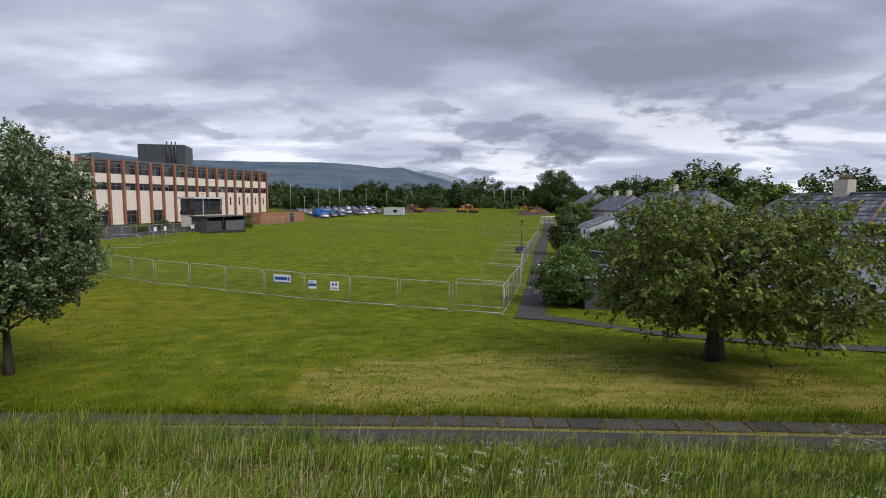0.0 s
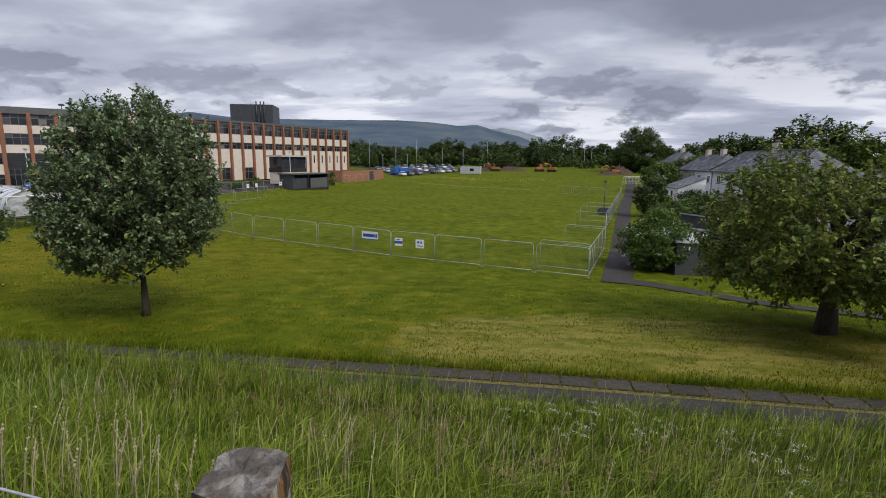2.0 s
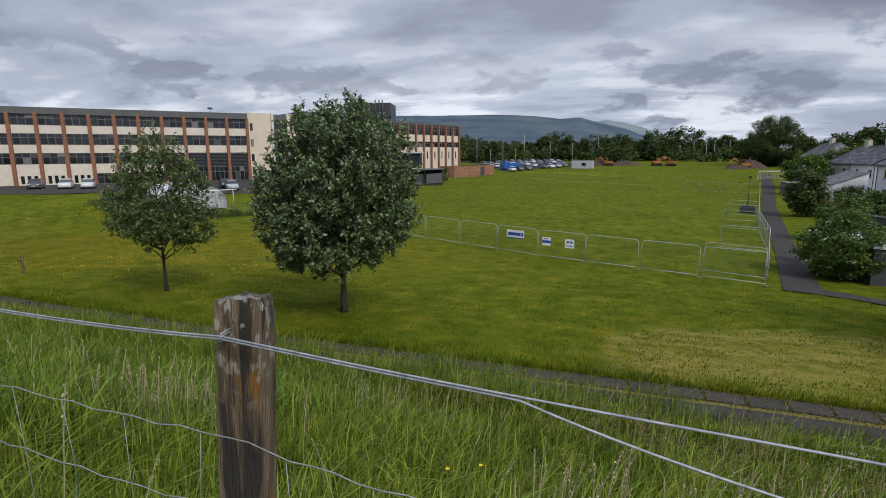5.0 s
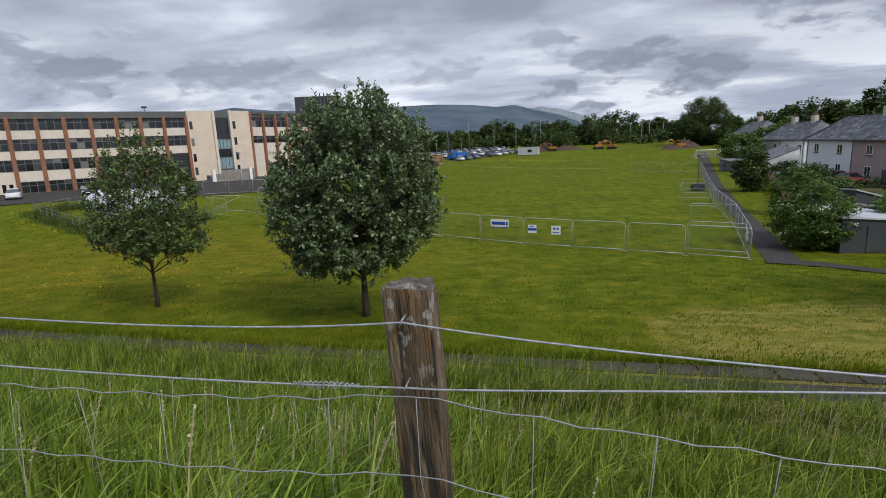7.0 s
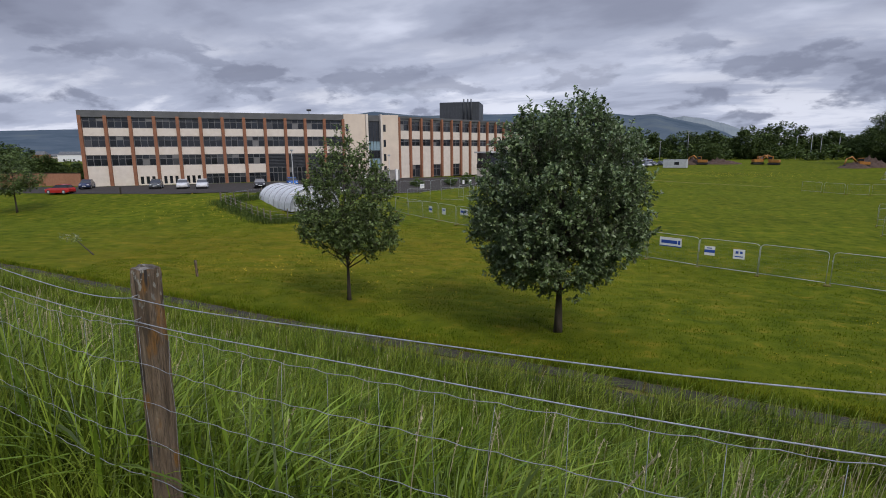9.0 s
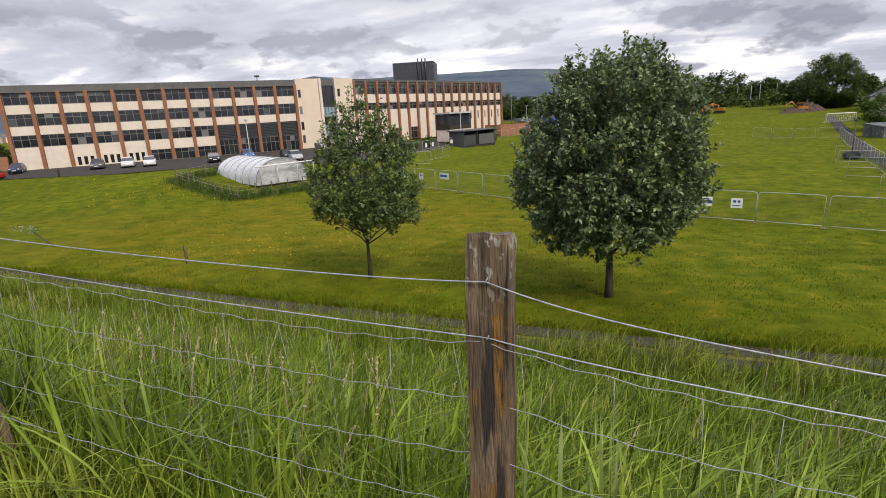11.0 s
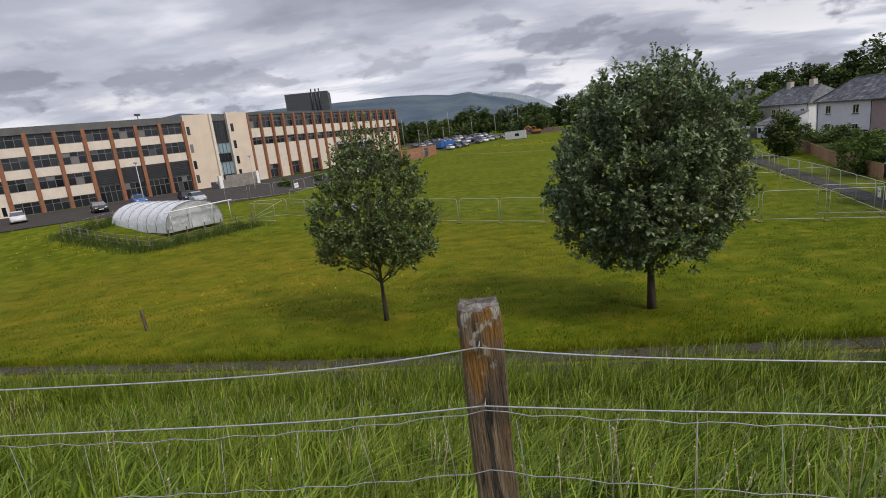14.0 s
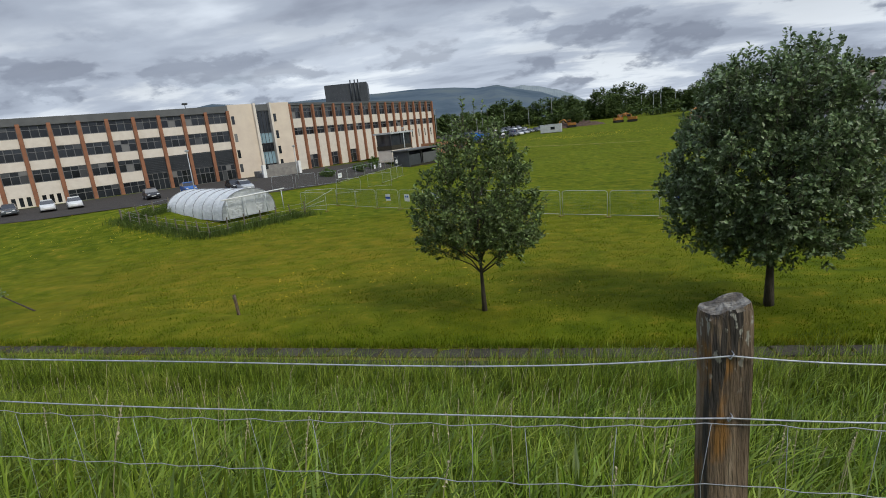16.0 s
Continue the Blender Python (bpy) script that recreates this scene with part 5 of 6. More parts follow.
for k, (x, y, h, w) in enumerate(((-58.5, 88.0, 1.4, 3.0), (-55.6, 97.0, 1.8, 3.2), (-54.8, 103, 2.8, 2.4), (-47.2, 128.0, 3.6, 2.4), (-48.8, 118.5, 3.4, 2.8))):
    tree("shrub", "clipped green shrub before the school wall", x, y, h, w, 0.0, 0.06, 0.25, M_leaf_bush, 50, 36, 110 + k, 0.4, 0.9, category="shrub", limbs=3, group="school shrubs")

M_plot = material("garden_ground", [(0.03, 0.035, 0.014), (0.06, 0.066, 0.02), (0.105, 0.075, 0.042)], 0.35, 0.95, 0.6, 8, detail=9, big=0.3, spec=0.05)
sheet("garden_plot", [(13.9, 46.0), (14.2, 53.0), (17.4, 66.0), (23.4, 86.0), (26.9, 100.0)], [(29.2, 44.0), (29.3, 53.0), (33.0, 66.0), (33.2, 86.0), (33.2, 100.0)], M_plot, 0.05, "dug garden plots and rough turf before the houses", "garden", 40)
for k, (x, y, h, w, c) in enumerate(((18.6, 60.5, 3.4, 4.4, 0), (22.5, 68.0, 2.6, 5.5, 1), (25.0, 78.5, 3.0, 4.0, 0), (28.4, 88.0, 2.4, 5.0, 1), (20.8, 55.0, 2.2, 5.0, 1), (27.2, 62.0, 2.4, 4.5, 0), (28.8, 97.0, 2.8, 4.4, 0), (18.0, 47.5, 2.4, 4.4, 0))):
    tree("garden_shrub", "dark bushy shrub among the garden plots" if c == 0 else "low spreading green shrub among the garden plots", x, y, h, w, 0.0, 0.08, 0.34, M_leaf_far if c == 0 else M_leaf_bush, 60, 36, 170 + k, 0.6, 0.8, lump=0.25, category="bush", limbs=4, group="garden shrubs")
rb2 = np.random.default_rng(181)
for a, b in (((24.4, 88.5), (32.6, 89.5)), ((21.0, 74.0), (32.6, 75.5)), ((15.6, 58.5), (29.0, 60.0))):
    n = 34
    cs = [(a[0] + (b[0] - a[0]) * i / n, a[1] + (b[1] - a[1]) * i / n + rb2.normal(0, 0.25), at(a[0] + (b[0] - a[0]) * i / n, a[1]) + rb2.uniform(0.2, 1.3)) for i in range(n)]
    v, f = leaf_cloud(cs, [0.55] * n, 46, 0.26, 182)
    tagged(arrays("garden_hedge", v, f, M_leaf_far), "dark clipped hedge dividing the gardens", "hedge", kind="stuff")

# ---- low buildings before the school ----
def block(name, label, x, y, ang, pieces, z=None):
    """A small structure from named boxes: (part, x0, x1, y0, y1, z0, z1, material)."""
    t = thing(name, label, "structure", pose(x, y, (at(x, y) if z is None else z) - 0.03, 0, 0, ang))
    for n, x0, x1, y0, y1, z0, z1, m in pieces:
        part(n, boxed(x0, x1, y0, y1, z0, z1, bevel=0.02), m, t)
    return t


block("entrance_canopy", "glazed upper entrance pavilion with flat overhanging roof", -57.0, 114.5, 70, [("roof", -0.4, 8.4, -4.4, 0.4, 3.4, 3.75, M_zinc), ("glazing", 0.2, 7.8, -3.8, 0.0, 0.9, 3.4, M_glass), ("deck", 0, 8, -4, 0, 0, 0.9, M_slab), ("plinth", 0.1, 7.9, -3.9, -0.1, -2.6, 0, M_panel), ("post", 0, 0.2, -4.0, -3.8, 0.9, 3.4, M_frame), ("post", 7.8, 8.0, -4.0, -3.8, 0.9, 3.4, M_frame), ("post", 3.9, 4.1, -4.0, -3.85, 0.9, 3.4, M_frame)], z=4.1)
block("service_block", "low dark service shelter with flat roof beside the field", -52.0, 109.0, 68, [("roof", -0.3, 11.3, -4.3, 0.3, 3.0, 3.25, M_fascia), ("wall", 0, 11, -0.3, 0, -1.2, 3.0, M_dark), ("wall", 0, 0.3, -4, -0.3, -1.2, 3.0, M_dark), ("wall", 10.7, 11, -4, -0.3, -1.2, 3.0, M_dark), ("plinth", 0.3, 10.7, -3.9, -0.3, -1.2, 0.12, M_slab), ("gate", 0.3, 4.2, -4.0, -3.9, 0, 2.2, M_dark), ("gate", 5.2, 10.6, -4.0, -3.9, 0, 2.2, M_fascia), ("post", 4.6, 4.8, -4, -3.8, 0, 3, M_frame)])
# brick compound wall, with its courses
bw = block("brick_compound", "low orange brick compound wall beside the car park", -48.2, 139.0, 67, [("wall", 0, 18.2, -0.22, 0, 0, 3.1, M_brick), ("wall", 0, 0.22, 0, 5, 0, 3.1, M_brick), ("coping", -0.05, 18.25, -0.27, 0.05, 3.1, 3.22, M_slab), ("gate", 11.6, 13.4, -0.3, -0.22, 0, 2.7, M_dark)])
bm = bmesh.new()
for k in range(20):
    box(bm, 0, 18.2, -0.228, -0.218, 0.12 + 0.15 * k, 0.135 + 0.15 * k)
part("brick_course", bm, M_slab, bw)["kind"] = "stuff"


# ---- cars ----
M_tyre = material("tyre_rubber", [(0.02, 0.02, 0.02), (0.035, 0.035, 0.035)], 8.0, 0.9)
M_lamp = material("car_lamp", [(0.6, 0.62, 0.65), (0.75, 0.76, 0.78)], 8.0, 0.2)
M_conc = material("pale_concrete", [(0.17, 0.16, 0.15), (0.25, 0.235, 0.215)], 1.5, 0.9, 0.3, 30, big=0.15)
M_tail = material("tail_lamp", [(0.3, 0.02, 0.02), (0.4, 0.03, 0.03)], 8.0, 0.3)


def paint(name, c):
    return material(name, [tuple(v * 0.85 for v in c), c], 0.8, 0.25, spec=0.6, big=0.06)


PAINTS = {"white": paint("white_car_paint", (0.7, 0.71, 0.72)), "black": paint("black_car_paint", (0.02, 0.021, 0.025)), "grey": paint("grey_car_paint", (0.09, 0.1, 0.11)), "silver": paint("silver_car_paint", (0.42, 0.44, 0.46)), "blue": paint("blue_car_paint", (0.03, 0.13, 0.42)), "navy": paint("navy_car_paint", (0.02, 0.035, 0.09)), "red": paint("red_car_paint", (0.4, 0.02, 0.02))}


def loft(bm, rings):
    vs = [[bm.verts.new(p) for p in r] for r in rings]
    n = len(vs[0])
    for a, b in zip(vs, vs[1:]):
        for j in range(n):
            bm.faces.new((a[j], a[(j + 1) % n], b[(j + 1) % n], b[j])).smooth = False
    bm.faces.new(vs[0]); bm.faces.new(list(reversed(vs[-1])))
    bmesh.ops.recalc_face_normals(bm, faces=bm.faces)
    return bm


def car_proto(colour):
    """Hatchback, nose towards minus y, 4.2 m long."""
    t = thing("car", "%s hatchback car parked on the tarmac" % colour, "car", Matrix.Identity(4), "parked cars")
    st = [(-2.08, 0.38, 0.62, 0.70), (-1.95, 0.24, 0.74, 0.80), (-1.3, 0.2, 0.88, 0.86), (-0.8, 0.2, 0.95, 0.88), (1.4, 0.2, 0.98, 0.88), (1.95, 0.26, 0.95, 0.84), (2.1, 0.4, 0.78, 0.74)]
    bm = loft(bmesh.new(), [[(-w, y, lo), (-w * 1.02, y, (lo + hi) / 2), (-w * 0.94, y, hi), (w * 0.94, y, hi), (w * 1.02, y, (lo + hi) / 2), (w, y, lo)] for y, lo, hi, w in st])
    part("body", bm, PAINTS[colour], t)
    cab = [(-0.85, 0.93, 0.95, 0.8), (-0.1, 0.93, 1.40, 0.66), (0.5, 0.93, 1.47, 0.65), (1.4, 0.93, 1.40, 0.64), (1.95, 0.93, 0.98, 0.76)]
    bm = loft(bmesh.new(), [[(-0.8, y, lo), (-w, y, hi), (w, y, hi), (0.8, y, lo)] for y, lo, hi, w in cab])
    part("window", bm, M_glass, t)
    bm = loft(bmesh.new(), [[(-w, y, z), (-w, y, z + 0.05), (w, y, z + 0.05), (w, y, z)] for y, z, w in ((-0.12, 1.385, 0.66), (0.5, 1.45, 0.655), (1.42, 1.385, 0.645))])
    part("roof", bm, PAINTS[colour], t)
    for x in (-0.8, 0.8):
        for y in (-1.3, 1.3):
            w = part("wheel", tube(bmesh.new(), [(x - 0.1, y, 0.31), (x + 0.1, y, 0.31)], 0.31, 14), M_tyre, t)
            part("rim", tube(bmesh.new(), [(x - 0.11, y, 0.31), (x + 0.11, y, 0.31)], 0.19, 10), M_galv, w)
    for x in (-0.56, 0.56):
        part("headlight", boxed(x - 0.15, x + 0.15, -2.07, -1.93, 0.6, 0.74, bevel=0.03), M_lamp, t)
        part("tail_light", boxed(x - 0.12, x + 0.12, 2.0, 2.08, 0.68, 0.9, bevel=0.03), M_tail, t)
    part("number_plate", boxed(-0.26, 0.26, -2.1, -2.05, 0.42, 0.52), M_white, t)
    return t


car_of = {}


def car(colour, x, y, ang, lift=0.07):
    m = pose(x, y, at(x, y) + lift, 0, 0, ang)
    if colour not in car_of:
        car_of[colour] = car_proto(colour)
        car_of[colour].matrix_basis = m
        return car_of[colour]
    return copy_thing(car_of[colour], m)


for c, x, y, a in (("navy", -104.5, 55.0, 47), ("red", -102.5, 49.6, -70), ("grey", -91.2, 58.2, 47), ("white", -86.6, 59.6, 47), ("white", -83.6, 60.9, 47), ("black", -74.6, 64.4, 47), ("blue", -72.8, 70.0, 47), ("black", -65.6, 70.4, 47), ("silver", -63.2, 69.0, 47)):
    car(c, x, y, a)
for c, x, y, a in (("black", 30.9, 84.5, 12), ("red", 30.6, 80.6, 8)):
    car(c, x, y, a)
rc = np.random.default_rng(17)
cols = ["white", "silver", "white", "grey", "silver", "black", "white", "navy", "silver"]
for row in range(5):
    for k in range(10):
        if rc.uniform() < 0.14:
            continue
        x = -38.5 + 2.0 * k - row * 4.5 + rc.normal(0, 0.15)
        y = 171.5 + 3.6 * k + row * 9 + rc.normal(0, 0.2)
        car(cols[int(rc.integers(0, len(cols)))], x, y, 28 + 180 * (row % 2), 0.09)

block("entrance_steps", "concrete entrance steps and ramp walls", -70.0, 87.5, 52, [("ramp_wall", 0, 6.5, -0.15, 0.15, 0, 1.5, M_conc), ("step", 0, 6.4, 0.2, 0.8, 0, 0.3, M_conc), ("step", 0, 6.4, 0.8, 1.4, 0, 0.6, M_conc), ("step", 0, 6.4, 1.4, 2.0, 0, 0.9, M_conc), ("step", 0, 6.4, 2.0, 4.5, 0, 1.2, M_conc), ("pillar", -0.3, 0.3, -0.4, 0.2, 0, 2.3, M_white), ("ramp_wall", 3.0, 9.5, 4.6, 4.9, 0, 2.0, M_conc), ("pillar", 6.6, 7.1, -0.4, 0.1, 0, 2.3, M_white)])

# site cabin, lorry, diggers and earth heaps at the far end
block("site_cabin", "white steel site cabin at the field's far edge", -21.0, 186.0, -8, [("body", 0, 7.0, 0, 2.6, 0.15, 2.7, M_zinc), ("roof", -0.05, 7.05, -0.05, 2.65, 2.7, 2.8, M_zinc), ("door", 1.0, 1.9, -0.04, 0, 0.2, 2.2, M_zinc), ("window", 3.4, 4.8, -0.04, 0, 1.1, 2.0, M_glass), ("skid", 0, 7.0, 0.2, 0.5, 0, 0.15, M_frame)])
block("lorry", "blue flatbed lorry in the car park", -42.0, 176.0, 60, [("cab", 0, 2.0, 0, 2.3, 0.6, 3.0, PAINTS["blue"]), ("windscreen", -0.03, 0.0, 0.2, 2.1, 1.7, 2.7, M_glass), ("bed", 2.2, 7.5, 0, 2.3, 1.0, 2.4, PAINTS["blue"]), ("wheel", 0.6, 1.5, -0.05, 2.35, 0.0, 0.9, M_tyre), ("wheel", 5.2, 6.1, -0.05, 2.35, 0.0, 0.9, M_tyre)])
M_digger = material("digger_orange", [(0.3, 0.12, 0.02), (0.4, 0.18, 0.03)], 1.5, 0.5, big=0.15)
M_earth = material("bare_earth", [(0.05, 0.031, 0.022), (0.1, 0.063, 0.044)], 1.2, 0.95, 0.8, 6, big=0.2)


def digger(x, y, ang):
    t = thing("digger", "orange tracked excavator standing on the grass", "excavator", pose(x, y, at(x, y) - 0.02, 0, 0, ang), "excavators")
    for s in (-1.1, 0.65):
        part("track", boxed(-1.8, 1.8, s, s + 0.45, 0, 0.75, bevel=0.25), M_tyre, t)
    part("body", boxed(-1.6, 1.5, -1.1, 1.1, 0.8, 1.7, bevel=0.15), M_digger, t)
    c = part("cab", boxed(0.2, 1.5, 0.1, 1.1, 1.7, 2.8, bevel=0.1), M_digger, t)
    part("window", boxed(0.3, 1.53, 0.07, 1.13, 1.95, 2.65), M_glass, c)
    part("boom", tube(bmesh.new(), [(1.3, -0.3, 1.5), (2.8, -0.3, 3.1), (4.2, -0.3, 2.5)], [0.25, 0.28, 0.18], 6), M_digger, t)
    part("arm", tube(bmesh.new(), [(4.2, -0.3, 2.6), (4.7, -0.3, 0.9)], [0.18, 0.14], 6), M_digger, t)
    part("bucket", boxed(4.2, 5.0, -0.8, 0.2, 0.15, 0.95, bevel=0.2), M_frame, t)
    return t


for x, y, a in ((11.5, 203, 160), (7.0, 205, 20), (-9.5, 204, 175), (32.0, 191, 200)):
    digger(x, y, a)


def heap(x, y, w, d, h, seed):
    r = np.random.default_rng(seed)
    n = 22
    u, q = np.meshgrid(np.linspace(-1, 1, n), np.linspace(-1, 1, n))
    rr = np.sqrt(u * u + q * q)
    z = h * np.clip(1 - rr, 0, 1) ** 0.7 * (1 + 0.25 * r.normal(0, 1, u.shape)) - 0.05
    v = np.stack([x + u.ravel() * w, y + q.ravel() * d, land(x + u.ravel() * w, y + q.ravel() * d) + z.ravel()], 1)
    i = (np.arange(n - 1)[:, None] * n + np.arange(n - 1)[None]).ravel()
    tagged(arrays("soil_mound", v, np.stack([i, i + 1, i + n + 1, i + n], 1), M_earth, smooth=True), "mound of dug reddish-brown earth on the grass", "soil")


heap(-4, 208, 7, 3, 1.6, 1); heap(-13, 206, 5, 3, 1.8, 2); heap(34.5, 194, 5, 4, 2.4, 3); heap(30, 190, 4, 3, 1.4, 4)

# brick boundary and the far town west of the school
block("boundary_wall", "long brown brick boundary wall beyond the parked cars", -150.0, 50.0, 13, [("wall", 0, 38.5, 0, 0.25, -0.5, 2.6, M_brick), ("coping", -0.05, 38.55, -0.05, 0.3, 2.6, 2.72, M_slab), ("pier", 12.0, 12.5, -0.1, 0.35, -0.5, 2.9, M_brick), ("pier", 25.0, 25.5, -0.1, 0.35, -0.5, 2.9, M_brick)], z=2.0)
ru = np.random.default_rng(64)
for k in range(16):
    az, d = -59.5 - 0.85 * k + ru.normal(0, 0.2), ru.uniform(420, 760)
    x, y = polar(az, d)
    w, dp, eh = ru.uniform(9, 22), 9.0, ru.uniform(5, 7)
    t = thing("distant_house", "small pale distant house in the town", "house", pose(x, y, at(x, y) - 0.5, 0, 0, ru.uniform(20, 60)), "distant town")
    part("wall", boxed(0, w, 0, dp, 0, eh, bevel=0.05), (M_harl_white, M_harl_beige, M_brick)[k % 3], t)
    rf = part("roof", hip_roof(w, dp, 2.8, 0.3, 1.5), M_slate, t)
    rf.location = (0, 0, eh + 0.1)
    for c in (0.2, 0.6):
        part("window", boxed(w * c, w * c + 1.6, -0.05, 0.02, 1.2, 2.6, bevel=0.02), M_glass, t)

# goal frame, lamp post, masts
goal = thing("goal", "white and blue goal frame beside the path", "goal", pose(27.5, 150, at(27.5, 150), 0, 0, 15))
part("goal_frame", tube(bmesh.new(), [(0, 0, 0), (0, 0, 2.1), (6.5, 0, 2.1), (6.5, 0, 0)], 0.09, 8), M_white, goal)
part("back_bar", tube(bmesh.new(), [(0, 0, 2.1), (0, 1.8, 0.1), (6.5, 1.8, 0.1), (6.5, 0, 2.1)], 0.06, 6), PAINTS["silver"], goal)
part("net", frame_grid(6.4, 2.0, [0.4 * k for k in range(1, 16)], [0.4, 0.8, 1.2, 1.6], 0.02, 0.5, 0.52), M_white, goal)["kind"] = "stuff"


M_mast = material("mast_paint", [(0.2, 0.21, 0.22), (0.3, 0.31, 0.32)], 3.0, 0.6)


def mast(label, x, y, h, r, head, mat, name="lamp_post"):
    t = thing(name, label, "lamp post", pose(x, y, at(x, y) - 0.05))
    part("pole", tube(bmesh.new(), [(0, 0, 0), (0, 0, h * 0.4), (0, 0, h)], [r, r * 0.85, r * 0.6], 8), mat, t)
    if head:
        part("lamp_head", boxed(-head, head, -0.18, 0.18, h - 0.05, h + 0.2, bevel=0.06), mat, t)
    return t


lp = mast("black lamp post with a lantern head inside the site fence", 11.9, 82.0, 4.9, 0.09, 0.22, M_frame)
part("cabinet", boxed(-0.9, 0.9, -0.5, 0.5, 0.05, 1.1, bevel=0.2), M_dark, lp, "dark covered base")
for az, d, h in ((-16.0, 225, 12), (-19, 190, 7), (-11.0, 232, 12), (-8.2, 255, 9), (-6.0, 240, 8), (-13.2, 236, 9), (-3.4, 250, 12), (-12.0, 215, 6), (-14.6, 215, 6)):
    mast("tall grey floodlight column beyond the car park", *polar(az, d), h, 0.13, 0.5, M_mast, "floodlight_mast")
for az in (5.6, 6.7, 7.4, 8.7):
    mast("white rugby post upright at the far pitch", *polar(az, 262), 9.0, 0.11, 0, M_zinc, "rugby_post")
mast("slim grey lamp column before the school", -69.0, 66.0, 6.0, 0.08, 0.25, M_zinc)
mast("slim grey lamp column by the entrance", -62.0, 84.0, 5.5, 0.08, 0.25, M_zinc)
mast("slim grey lamp column by the service shelter", -49.0, 108.0, 8.0, 0.09, 0.25, M_zinc)
bol = thing("marker_post", "short pale post on the grass verge", "post", pose(-89.4, 50.9, at(-89.4, 50.9) - 0.03))
part("post", boxed(-0.1, 0.1, -0.1, 0.1, 0, 1.1, bevel=0.03), M_slab, bol)

# ---- polytunnel in its little enclosure ----
M_poly = material("polythene", [(0.58, 0.61, 0.64), (0.78, 0.8, 0.82)], 1.6, 0.35, 0.5, 4, big=0.2, trans=0.12)
M_hoop = material("hoop_steel", [(0.2, 0.21, 0.23), (0.3, 0.31, 0.33)], 4.0, 0.5)
tm, tl = frame_on((-53.1, 47.2), (-63.7, 52.9), at(-57, 50) - 0.05)
tun = thing("polytunnel", "white polythene tunnel greenhouse with ribbed hoops", "greenhouse", tm)
W, Hh = 6.2, 2.75
arc = [(W * 0.5 * (1 - math.cos(math.pi * k / 14)), Hh * math.sin(math.pi * k / 14) ** 0.72) for k in range(15)]
bm = bmesh.new()
rr = np.random.default_rng(2)
xs = np.linspace(0, tl, 25)
rows = []
for j, x in enumerate(xs):
    s = 0.985 if j % 4 else 1.0
    rows.append([bm.verts.new((x, -(W * 0.5 + (a - W * 0.5) * s), b * s + rr.normal(0, 0.006))) for a, b in arc])
for r0, r1 in zip(rows, rows[1:]):
    for j in range(14):
        bm.faces.new((r0[j], r0[j + 1], r1[j + 1], r1[j])).smooth = True
part("cover", bm, M_poly, tun)
for j in range(0, 25, 4):
    part("hoop", tube(bmesh.new(), [(xs[j], -a, b + 0.02) for a, b in arc], 0.045, 6), M_hoop, tun)
for x in (0.02, tl - 0.02):
    bm = bmesh.new()
    bm.faces.new([bm.verts.new((x, -a, b)) for a, b in arc])
    bmesh.ops.solidify(bm, geom=bm.faces[:], thickness=0.02)
    part("end_wall", bm, M_poly, tun)
part("door", boxed(-0.06, 0.0, -3.8, -2.4, 0.05, 2.0), M_zinc, tun)
part("rail", tube(bmesh.new(), [(-0.9, 0.3, 2.1), (-0.9, -7.0, 2.2)], 0.07, 6), M_white, tun)
for y in (-0.2, -2.2, -4.6, -6.6):
    part("rail_post", tube(bmesh.new(), [(-0.9, y, 0), (-0.9, y, 2.15)], 0.05, 6), M_galv, tun)
M_stake = material("grey_stake", [(0.1, 0.085, 0.065), (0.19, 0.165, 0.135)], 5.0, 0.9, 0.4, 30, obrand=0.25)
enc = thing("enclosure_fence", "weathered post and mesh fence round the polytunnel", "fence", Matrix.Identity(4))
ring = [(-46.4, 51.6), (-51.2, 42.0), (-65.8, 48.6), (-63.0, 57.5)]
pm_me = None
for a, b in zip(ring, ring[1:]):
    d = math.hypot(b[0] - a[0], b[1] - a[1])
    n = int(d / 1.7)
    for i in range(n + 1):
        x, y = a[0] + (b[0] - a[0]) * i / n, a[1] + (b[1] - a[1]) * i / n
        o = part("post", boxed(-0.05, 0.05, -0.05, 0.05, 0, 1.45, bevel=0.015), M_stake, enc) if pm_me is None else new("post", pm_me)
        pm_me = o.data; o.parent = enc
        o.matrix_basis = pose(x, y, at(x, y) - 0.05, rr.normal(0, 3), rr.normal(0, 3), rr.uniform(0, 90))
    for zz in (0.4, 0.8, 1.2):
        part("strand", tube(bmesh.new(), [(a[0] + (b[0] - a[0]) * i / 8, a[1] + (b[1] - a[1]) * i / 8, at(a[0] + (b[0] - a[0]) * i / 8, a[1] + (b[1] - a[1]) * i / 8) + zz) for i in range(9)], 0.01, 4), M_wire, enc)


# ---- signs on the site fence ----
M_signblue = material("sign_blue", [(0.02, 0.06, 0.3), (0.03, 0.09, 0.4)], 3.0, 0.5)
M_signwhite = material("sign_white", [(0.7, 0.71, 0.72), (0.8, 0.8, 0.8)], 3.0, 0.5)


def sign(label, x, y, z, w, h, ang, bars):
    t = thing("sign", label, "sign", pose(x, y, at(x, y) + z, 0, 0, ang), "site signs")
    part("board", boxed(-w / 2, w / 2, -0.035, -0.025, -h / 2, h / 2, bevel=0.003), M_signwhite, t)
    for x0, x1, z0, z1 in bars:
        part("bar", boxed(x0 * w, x1 * w, -0.042, -0.037, z0 * h, z1 * h), M_signblue, t)
    return t


